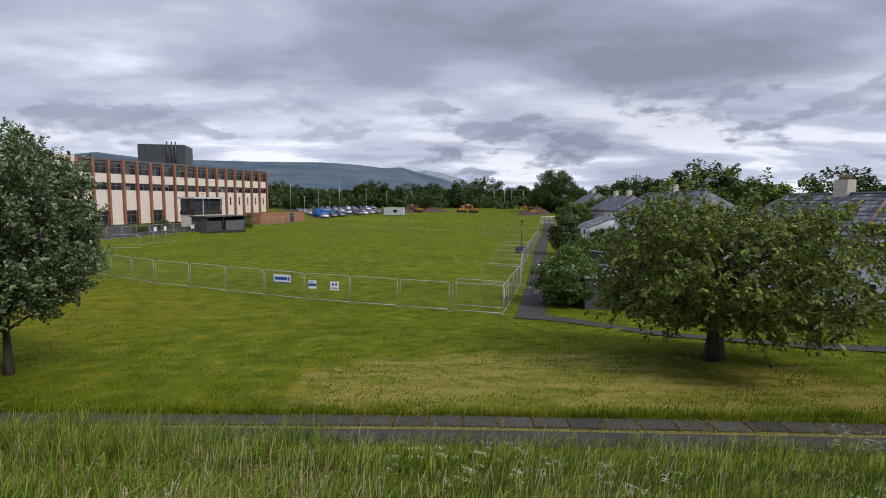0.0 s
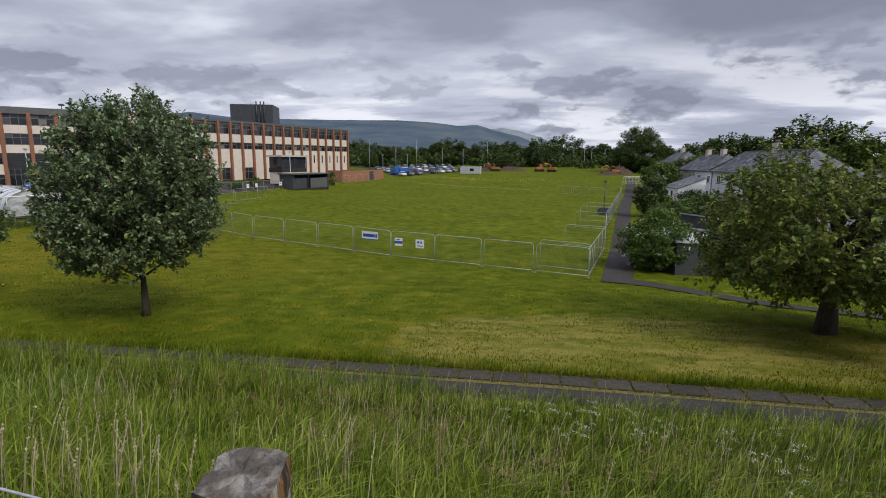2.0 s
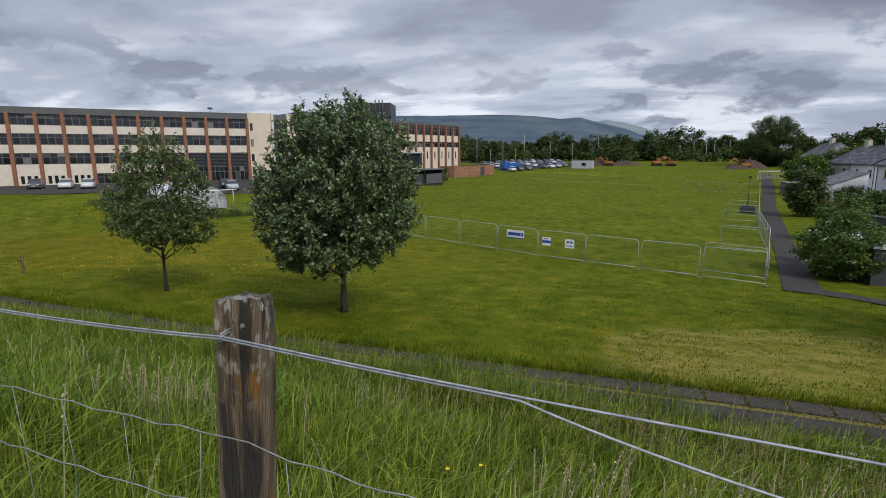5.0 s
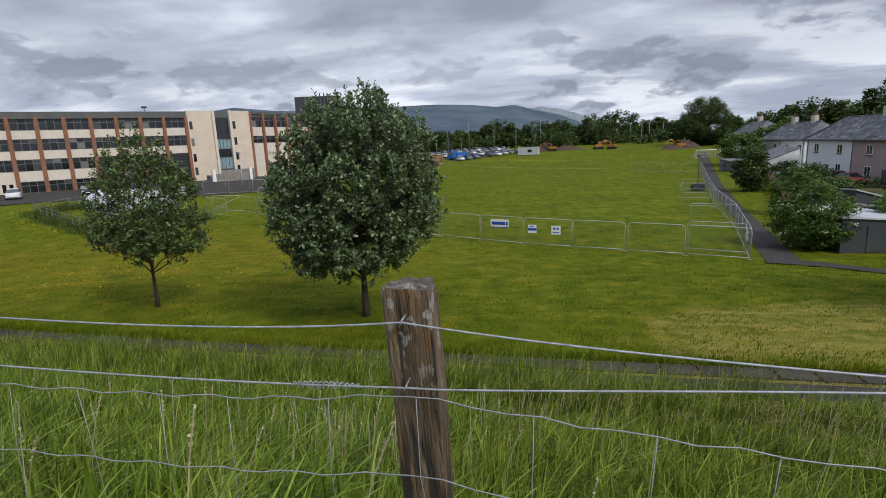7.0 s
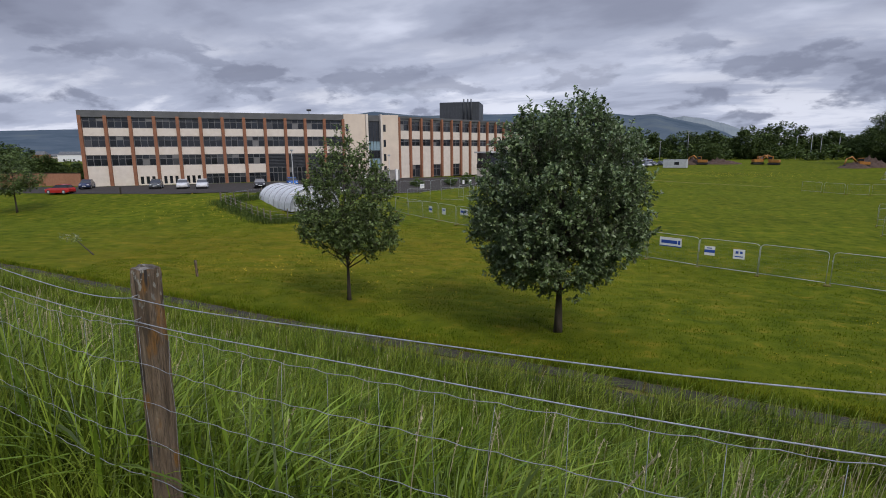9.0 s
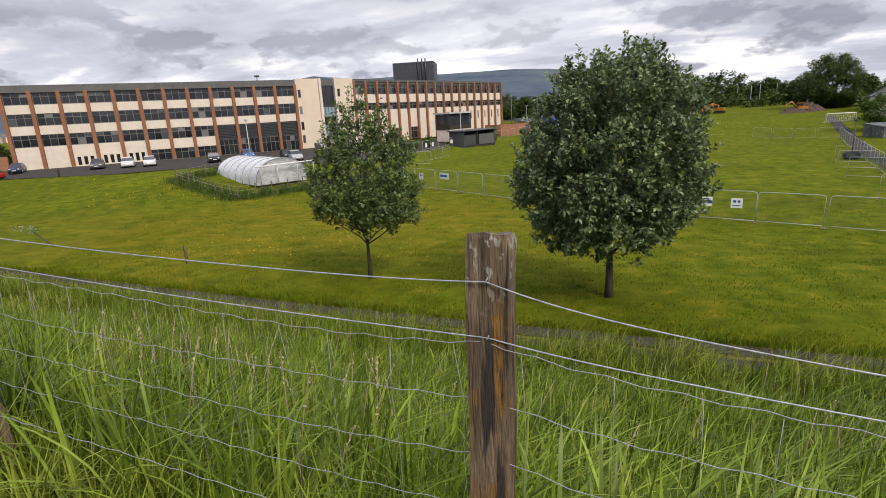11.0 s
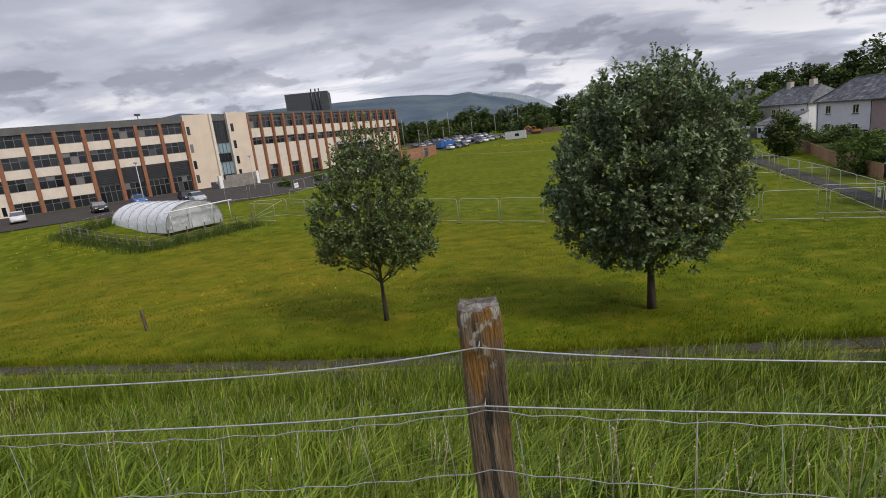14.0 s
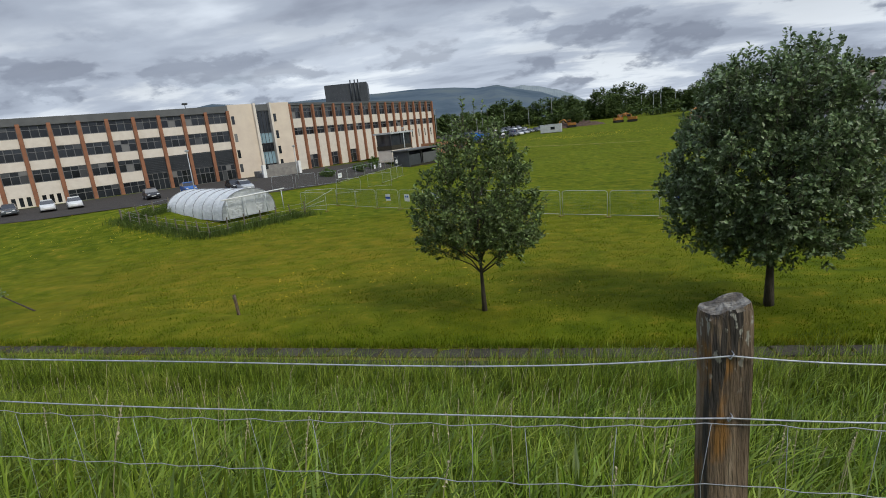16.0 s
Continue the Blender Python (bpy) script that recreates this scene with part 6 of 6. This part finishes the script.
sign("long white contractor banner with a blue band on the site fence", -12.0, 38.5, 1.48, 1.5, 0.62, -21, [(-0.42, 0.3, -0.16, 0.2), (0.34, 0.44, -0.2, 0.24), (-0.5, 0.5, -0.5, -0.4)])
sign("small white site notice with blue panel on the fence", -9.6, 37.65, 1.25, 0.62, 0.6, -13, [(-0.5, 0.5, -0.2, 0.12), (-0.3, 0.2, 0.25, 0.35)])
sign("small white site notice with blue symbols on the fence", -7.95, 37.25, 1.25, 0.66, 0.62, -13, [(-0.3, -0.05, 0.05, 0.3), (0.08, 0.3, 0.05, 0.3), (-0.35, 0.35, -0.3, -0.2)])
sign("small white site notice with blue panel on the fence", -37.2, 51.9, 1.25, 0.75, 0.7, -34, [(-0.5, 0.5, -0.2, 0.12)])
sign("small white site notice with blue symbols on the fence", -34.8, 50.3, 1.25, 0.75, 0.7, -34, [(-0.3, -0.05, 0.05, 0.3), (0.08, 0.3, 0.05, 0.3)])
sign("long white contractor banner with a blue band on the site fence", -31.5, 48.1, 1.5, 1.5, 0.6, -34, [(-0.42, 0.3, -0.16, 0.2)])
for x, y, a, w in ((-53.0, 79.6, -86, 1.3), (-52.0, 95.0, -86, 0.8), (-51.8, 98.0, -86, 0.8), (-51.0, 107.0, -86, 1.2), (-49.4, 121.0, -80, 0.9), (-48.9, 124.5, -80, 0.9)):
    sign("plain white notice board on the school-side fence", x + 0.1, y, 1.2, w, 0.75, a + 170, [(-0.3, 0.3, 0.0, 0.1)])
for x, y in ((4.25, 37.2), (3.95, 36.0)):
    sign("small white notice on the path-side fence", x - 0.05, y, 1.3, 0.42, 0.62, -100, [(-0.3, 0.3, 0.1, 0.2)])

# ---- odd posts on the field ----
stub = thing("stake", "short weathered timber stake in the field", "stake", pose(-34.3, 18.7, at(-34.3, 18.7) - 0.05, 0, -3, 0))
part("stake_shaft", post_mesh(1.0, 0.1, 44), M_post, stub).location = (0, 0, 0.95)
fall = thing("leaning_sapling", "leaning thin sapling with white blossom in the grass", "sapling", pose(-47.0, 21.0, at(-47.0, 21.0)))
part("trunk", tube(bmesh.new(), [(0, 0, 0), (-0.9, 0.1, 0.35), (-2.0, 0.2, 0.8)], [0.045, 0.04, 0.025], 7), M_bark, fall)
v, f = leaf_cloud([(-2.0 - 0.3 * k, 0.2 + 0.2 * math.sin(k), 0.85 + 0.12 * (k % 3)) for k in range(6)], [0.3] * 6, 34, 0.1, 55)
arrays("crown", v, f, M_leaf_grey, fall)["kind"] = "stuff"
v, f = leaf_cloud([(-2.2 - 0.28 * k, 0.2 + 0.25 * math.sin(2 * k), 0.95 + 0.12 * (k % 3)) for k in range(5)], [0.14] * 5, 9, 0.06, 56)
arrays("blossom", v, f, M_flower, fall)["kind"] = "stuff"


# ---- grass ----
def blades(name, label, cat, x, y, z0, length, width, bend, seed, mat, segs=3, parent=None):
    """Curved tapering blades, one island each."""
    r = np.random.default_rng(seed)
    n = len(x)
    a = r.uniform(0, 2 * np.pi, n)
    # the wind lays them mostly towards plus x
    dx, dy = np.cos(a) * 0.8 + 0.35, np.sin(a) * 0.8 - 0.1
    px, py = -np.sin(a), np.cos(a)
    b = bend * r.uniform(0.15, 1.0, n) ** 1.3
    rows = []
    for k in range(segs):
        t = k / segs
        off = b * length * t ** 1.8
        zz = z0 + length * (t - 0.35 * b * t ** 2.5)
        w = width * (1 - 0.55 * t) * (0.75 if k == 0 else 1)
        for s in (-0.5, 0.5):
            rows.append(np.stack([x + dx * off + px * w * s, y + dy * off + py * w * s, zz], 1))
    rows.append(np.stack([x + dx * b * length, y + dy * b * length, z0 + length * (1 - 0.35 * b)], 1))
    m = len(rows)
    v = np.stack(rows, 1).reshape(-1, 3)
    i = (np.arange(n) * m)[:, None]
    tris = []
    for k in range(segs - 1):
        q = 2 * k
        tris += [(q, q + 1, q + 3), (q, q + 3, q + 2)]
    tris.append((m - 3, m - 2, m - 1))
    f = (i[:, :, None] + np.array(tris)[None]).reshape(-1, 3)
    ob = arrays(name, v, f, mat, parent)
    return tagged(ob, label, cat, kind="stuff") if parent is None else ob


rg = np.random.default_rng(71)


def scatter(n, y0, y1, clump=0.0):
    """Points over the bank between two distances from the fence, widening with distance."""
    y = rg.uniform(y0, y1, n)
    x0, x1 = -24.0 - 1.4 * y, 1.5 + 0.95 * y
    x = x0 + (x1 - x0) * rg.uniform(0, 1, n)
    if clump:
        keep = np.array([noise.noise((a * 1.1, b * 1.1, 3.0)) for a, b in zip(x, y)]) + rg.normal(0, 0.25, n) > -clump
        x, y = x[keep], y[keep]
    return x, y


def tall(x, y):
    return 0.8 + 0.45 * np.array([noise.noise((a * 0.45, b * 0.45, 9.0)) for a, b in zip(x, y)])


def fade(x):
    """Shorter growth to the east, lush to the west."""
    return 0.72 + 0.28 * np.clip((1.0 - x) / 6, 0, 1)


for k, (n, y0, y1, ln, wd, bd) in enumerate(((60000, 0.75, 3.0, 0.46, 0.0095, 0.95), (64000, 3.0, 6.0, 0.46, 0.012, 0.9), (46000, 6.0, 9.5, 0.5, 0.015, 0.9), (42000, 9.5, 14.8, 0.5, 0.02, 0.9), (12000, 0.85, 3.5, 0.74, 0.009, 1.3), (15000, 3.5, 8.0, 0.8, 0.015, 1.2), (9000, 8.0, 14.3, 0.66, 0.018, 1.1))):
    x, y = scatter(n, y0, y1, 0.22 if k > 3 else 0.0)
    fy = foot(x)
    ok = y < fy + 0.25 - 0.2 * rg.uniform(0, 1, len(x)) + 0.35 * np.clip((-6 - x) / 6, 0, 1)
    x, y, fy = x[ok], y[ok], fy[ok]
    near = np.clip(0.6 + (fy - y) / 2.5 + 0.5 * np.clip((-5 - x) / 4, 0, 1), 0.4, 1.05)
    L = ln * tall(x, y) * rg.uniform(0.55, 1.25, len(x)) * near * fade(x)
    blades("bank_grass", "long lush green grass on the embankment", "grass", x, y, land(x, y) - 0.03, L, wd * rg.uniform(0.6, 1.3, len(x)), bd, 80 + k, M_blade, 5 if k > 3 else 3)
# rank growth hanging over the path edge
n = 27000
x = rg.uniform(-46, 20, n)
y = foot(x) + rg.uniform(-1.9, 0.45, n)
lush = np.clip((-2.5 - x) / 4.5, 0, 1)
blades("verge_grass", "rank tall grass hanging over the footpath edge", "grass", x, y, land(x, y) - 0.03, rg.uniform(0.5, 1.15, n) * (0.45 + (0.52 - 0.12 * np.clip((-19 - x) / 5, 0, 1)) * lush) * tall(x * 2.5, y) / 0.8, np.full(n, 0.017), 1.0, 131, M_blade, 4)
tx = rg.uniform(-34, -3, 260)
ty = foot(tx) - np.abs(rg.normal(0.1, 0.5, 260))
x, y = np.repeat(tx, 7) + rg.normal(0, 0.12, 1820), np.repeat(ty, 7) + rg.normal(0, 0.08, 1820)
x[:190], y[:190] = rg.normal(-19.6, 0.9, 190), rg.uniform(9.6, 11.4, 190)
blades("verge_stem", "sparse tall grass stems leaning over the footpath", "grass", x, y, land(x, y) - 0.03, rg.uniform(0.7, 1.35, 1820), np.full(1820, 0.011), 0.7, 135, M_lush, 5)
# broad-bladed tussocks near the fence
n = 800
tx, ty = scatter(n, 1.3, 7.5)
x = np.repeat(tx, 15) + rg.normal(0, 0.07, len(tx) * 15)
y = np.repeat(ty, 15) + rg.normal(0, 0.07, len(tx) * 15)
L = np.repeat(rg.uniform(0.5, 0.85, len(tx)), 15) * rg.uniform(0.6, 1.1, len(x)) * fade(x)
blades("tussock_grass", "broad arching blades of tussock grass on the bank", "grass", x, y, land(x, y) - 0.03, L, rg.uniform(0.01, 0.02, len(x)), 1.15, 137, M_blade, 6)
tx, ty = rg.uniform(-28, -9, 1700), 1.1 + 9 * rg.uniform(0, 1, 1700) ** 1.3
x = np.repeat(tx, 14) + rg.normal(0, 0.08, 23800)
y = np.repeat(ty, 14) + rg.normal(0, 0.08, 23800)
L = np.repeat(rg.uniform(0.5, 0.9, 1700), 14) * rg.uniform(0.6, 1.1, 23800)
blades("lush_grass", "bright lush grass tussocks along the fence", "grass", x, y, land(x, y) - 0.03, L, rg.uniform(0.013, 0.026, 23800), 1.05, 139, M_lush, 6)
n = 15000
x = rg.uniform(-50, 22, n)
y = foot(x) + 1.74 + np.abs(rg.normal(0, 0.26, n))
blades("far_verge_grass", "uncut grass fringe beyond the paving slabs", "grass", x, y, land(x, y) - 0.02, rg.uniform(0.12, 0.38, n), np.full(n, 0.018), 1.0, 132, M_tuft, 3)
# flowering stalks with feathery heads
cl = []
for cx, cy, m, s in ((-9.6, 4.4, 60, 0.5), (-4.6, 3.7, 34, 0.55), (-3.5, 2.9, 12, 0.25), (-23.0, 13.0, 30, 0.9), (-19.5, 12.6, 26, 1.0), (-3.0, 5.0, 26, 0.5), (-1.5, 6.4, 26, 0.6), (-8.5, 8.0, 40, 0.7), (-5.0, 3.0, 14, 0.4), (-12, 5, 22, 1.2), (-17, 3.2, 22, 0.8), (-19.5, 4, 24, 1.0), (1.5, 7.5, 24, 1.2), (-22, 7, 24, 1.5), (-26, 9, 24, 2), (-3.2, 8.6, 40, 0.9)):
    cl.append(np.stack([rg.normal(cx, s, m), rg.normal(cy, s * 0.6, m)], 1))
cl = np.concatenate(cl + [np.stack(scatter(420, 1.3, 13), 1)])
cl = cl[(cl[:, 1] > 1.2) & (cl[:, 1] < foot(cl[:, 0]) - 0.2)]
x, y = cl[:, 0], cl[:, 1]
L = rg.uniform(0.6, 1.0, len(x))
lean_x, lean_y = rg.normal(0.1, 0.1, len(x)), rg.normal(0, 0.08, len(x))
sv, sf, tips = [], [], []
z0 = land(x, y)
for i in range(len(x)):
    p = [np.array([x[i] + lean_x[i] * L[i] * t * t, y[i] + lean_y[i] * L[i] * t * t, z0[i] + L[i] * t]) for t in (0, 0.5, 0.8, 1.0)]
    for q, (a, b) in enumerate(zip(p, p[1:])):
        w = 0.0034
        o = len(sv)
        sv += [a + (w, 0, 0), a + (-w * 0.5, w * 0.87, 0), a + (-w * 0.5, -w * 0.87, 0), b + (w, 0, 0), b + (-w * 0.5, w * 0.87, 0), b + (-w * 0.5, -w * 0.87, 0)]
        sf += [(o, o + 1, o + 4, o + 3), (o + 1, o + 2, o + 5, o + 4), (o + 2, o, o + 3, o + 5)]
    for t in np.linspace(0.0, 1.0, 7):
        tips.append(p[2] + (p[3] - p[2]) * t)
st = arrays("seed_stalks", np.array(sv), np.array(sf), M_straw)
tagged(st, "pale dry seed stalks standing above the grass", "grass", kind="stuff")
v, f = leaf_cloud(tips, [0.008] * len(tips), 2, 0.02, 141, flat=3.5)
tagged(arrays("seed_heads", v, f, M_straw), "feathery pale grass seed heads", "grass", kind="stuff")
# sorrel and dock heads
M_sorrel = material("sorrel_head", [(0.13, 0.085, 0.03), (0.22, 0.16, 0.06)], 3.0, 0.8, island=0.4, trans=0.2)
pts = []
for cx, cy, m, s in ((-5.0, 8.2, 70, 1.3), (-2.6, 6.6, 60, 1.1), (-7.5, 9.6, 50, 1.3), (-3.0, 9.2, 40, 1.2), (0.9, 6.2, 26, 0.7), (-1.2, 4.6, 30, 0.7), (1.6, 3.8, 26, 0.7), (8.6, 11.2, 26, 0.7)):
    for _ in range(m):
        px, py = rg.normal(cx, s), rg.normal(cy, s * 0.6)
        if 1.3 < py < float(foot(px)) - 0.3:
            hh = at(px, py) + rg.uniform(0.42, 0.8)
            pts += [(px + rg.normal(0, 0.05), py + rg.normal(0, 0.05), hh + 0.04 * j) for j in range(4)]
v, f = leaf_cloud(pts, [0.06] * len(pts), 6, 0.026, 151)
tagged(arrays("sorrel", v, f, M_sorrel), "reddish-brown sorrel heads among the bank grass", "wild flowers", kind="stuff")
# mown field tufts, thinning with distance
n = 150000
y = 14.0 + 34 * rg.uniform(0, 1, n) ** 1.7
x = rg.uniform(-1, 1, n) * (16 + y * 0.75) - 13
ok = y > foot(x) + 1.85
x, y = x[ok], y[ok]
edge = 1 + 2.2 * np.exp(-(y - foot(x) - 1.85) / 0.5)
blades("field_grass_tufts", "short mown tufts over the playing field", "grass", x, y, land(x, y) - 0.01, (0.045 + 0.07 * rg.uniform(0, 1, len(x)) ** 2) * edge, 0.014 + 0.0008 * y, 0.9, 95, M_tuft, 2)
# weeds round the polytunnel enclosure
n = 15000
s = rg.uniform(0, 3, n)
seg = np.minimum(s.astype(int), 2); fr = s - seg
R = np.array(ring)
x = R[seg, 0] + (R[seg + 1, 0] - R[seg, 0]) * fr + rg.normal(0, 0.9, n)
y = R[seg, 1] + (R[seg + 1, 1] - R[seg, 1]) * fr + rg.normal(0, 0.7, n)
blades("enclosure_weeds", "tall unmown weeds along the enclosure fence", "weeds", x, y, land(x, y) - 0.03, rg.uniform(0.25, 1.0, n) * (0.7 + 0.5 * np.sin(x * 1.3 + y) ** 2), np.full(n, 0.032), 1.0, 97, M_weed, 3)
# joints of the slabs
n = 11000
x = rg.uniform(-48, 27, n); sl = np.round((x + 48.45) / 0.9) * 0.9 - 48.45
cross = rg.uniform(0, 1, n) < 0.45
x = np.where(cross, sl + rg.normal(0, 0.035, n), x)
y = foot(x) + np.where(cross, rg.uniform(1.1, 1.8, n), np.where(rg.uniform(0, 1, n) < 0.6, 1.1, 1.82) + rg.normal(0, 0.05, n))
blades("joint_grass", "yellowed grass and moss in the slab joints", "grass", x, y, np.full(n, 1.33), rg.uniform(0.04, 0.13, n), np.full(n, 0.025), 0.9, 99, M_moss, 2)

# ---- wild flowers ----
M_yellow = material("buttercup_petal", [(0.7, 0.5, 0.01), (0.8, 0.6, 0.02)], 5.0, 0.5)
cl = []
for k in range(26):
    cx, cy = rg.uniform(-45, 12), 17 + 40 * rg.uniform(0, 1) ** 1.3
    m = int(rg.integers(8, 46))
    for j in range(m):
        px, py = cx + rg.normal(0, 1.1), cy + rg.normal(0, 0.7)
        cl.append((px, py, at(px, py) + 0.1))
for cx, cy, m, s in ((-1.0, 25.1, 220, 1.2), (-28, 55, 160, 3), (-20, 135, 500, 9), (0, 150, 420, 8), (-38, 20.5, 160, 0.9), (-36, 30, 90, 5), (-20, 26, 80, 5)):
    for j in range(m):
        px, py = cx + rg.normal(0, s * 1.6), cy + rg.normal(0, s * 0.6)
        cl.append((px, py, at(px, py) + 0.1))
cl = [c for c in cl if c[1] > float(foot(c[0])) + 2.2]
v, f = leaf_cloud(cl, [0.03] * len(cl), 2, 0.03, 101)
far = []
for cx, cy, m, s in ((-20, 166, 420, 4), (-13, 160, 380, 4), (1, 164, 420, 5), (-60, 45, 200, 5), (-30, 24, 70, 3)):
    for j in range(m):
        px, py = cx + rg.normal(0, s * 1.5), cy + rg.normal(0, s * 0.7)
        far.append((px, py, at(px, py) + 0.12))
v2, f2 = leaf_cloud(far, [0.12] * len(far), 4, 0.06, 102)
v, f = np.r_[v, v2], np.r_[f, f2 + len(v)]
tagged(arrays("buttercups", v, f, M_yellow), "scattered yellow buttercups in the field grass", "flowers", kind="stuff")


M_umbel = material("cream_floret", [(0.42, 0.44, 0.33), (0.56, 0.57, 0.47)], 5.0, 0.7, island=0.3)


def umbel(x, y, h, seed, spread=0.1):
    """Cow parsley: stem, rays and a flat head of tiny florets."""
    r = np.random.default_rng(seed)
    t = thing("cow_parsley", "white-flowered cow parsley stem in the long grass", "wild flower", pose(x, y, at(x, y) - 0.02), "cow parsley")
    bm = bmesh.new()
    tube(bm, [(0, 0, 0), (0.01, 0, h * 0.5), (0.02, 0.01, h)], [0.005, 0.004, 0.003], 5)
    part("stem", bm, M_blade, t)
    heads = [(0.02, 0.01, h)] + [(r.normal(0, 0.14), r.normal(0, 0.14), h * r.uniform(0.8, 0.98)) for _ in range(4)]
    pts = []
    for hx, hy, hz in heads:
        part("ray", tube(bmesh.new(), [(0.01, 0, h * 0.55), (hx * 0.6, hy * 0.6, hz * 0.85), (hx, hy, hz)], 0.0025, 4), M_blade, t)
        for _ in range(18):
            a, q = r.uniform(0, 6.28), spread * math.sqrt(r.uniform(0, 1)) * 0.55
            pts.append((hx + math.cos(a) * q, hy + math.sin(a) * q, hz + 0.02 - q * 0.15))
    v, f = leaf_cloud(pts, [0.006] * len(pts), 2, 0.014, seed + 5)
    arrays("flower_head", v, f, M_umbel, t)["kind"] = "stuff"
    return t


for k, (x, y) in enumerate(((-1.2, 9.1), (-0.8, 9.3), (-0.4, 8.8), (0.0, 8.2), (0.3, 9.0), (0.6, 7.2), (0.4, 10.4), (1.0, 9.2), (1.9, 7.6), (2.1, 7.3), (2.0, 6.4), (2.5, 7.0), (8.5, 11.6), (8.1, 10.6), (8.2, 11.4), (7.8, 11.0), (8.6, 11.0), (3.0, 8.4), (-0.2, 7.6), (1.4, 8.4), (4.5, 6.0), (3.4, 4.6))):
    umbel(x, y, 0.62 + 0.1 * (k % 3), 200 + 7 * k, 0.11)
for k, (x, y) in enumerate(((-4.55, 2.1), (-4.7, 2.25), (-4.4, 2.0), (-5.9, 3.4), (-5.7, 3.6))):
    t = thing("buttercup", "single yellow buttercup above the bank grass", "wild flower", pose(x, y, at(x, y) - 0.02), "buttercups on the bank")
    hh = 0.62 + 0.05 * (k % 3)
    part("stem", tube(bmesh.new(), [(0, 0, 0), (0.02, 0, hh)], 0.0025, 4), M_blade, t)
    bm = bmesh.new()
    for j in range(5):
        a = 2 * math.pi * j / 5
        q = [bm.verts.new((0.02 + math.cos(a + d) * r0, math.sin(a + d) * r0, hh + z)) for d, r0, z in ((0, 0.002, 0), (-0.5, 0.014, 0.008), (0, 0.02, 0.014), (0.5, 0.014, 0.008))]
        bm.faces.new(q)
    part("petal_cup", bm, M_yellow, t)
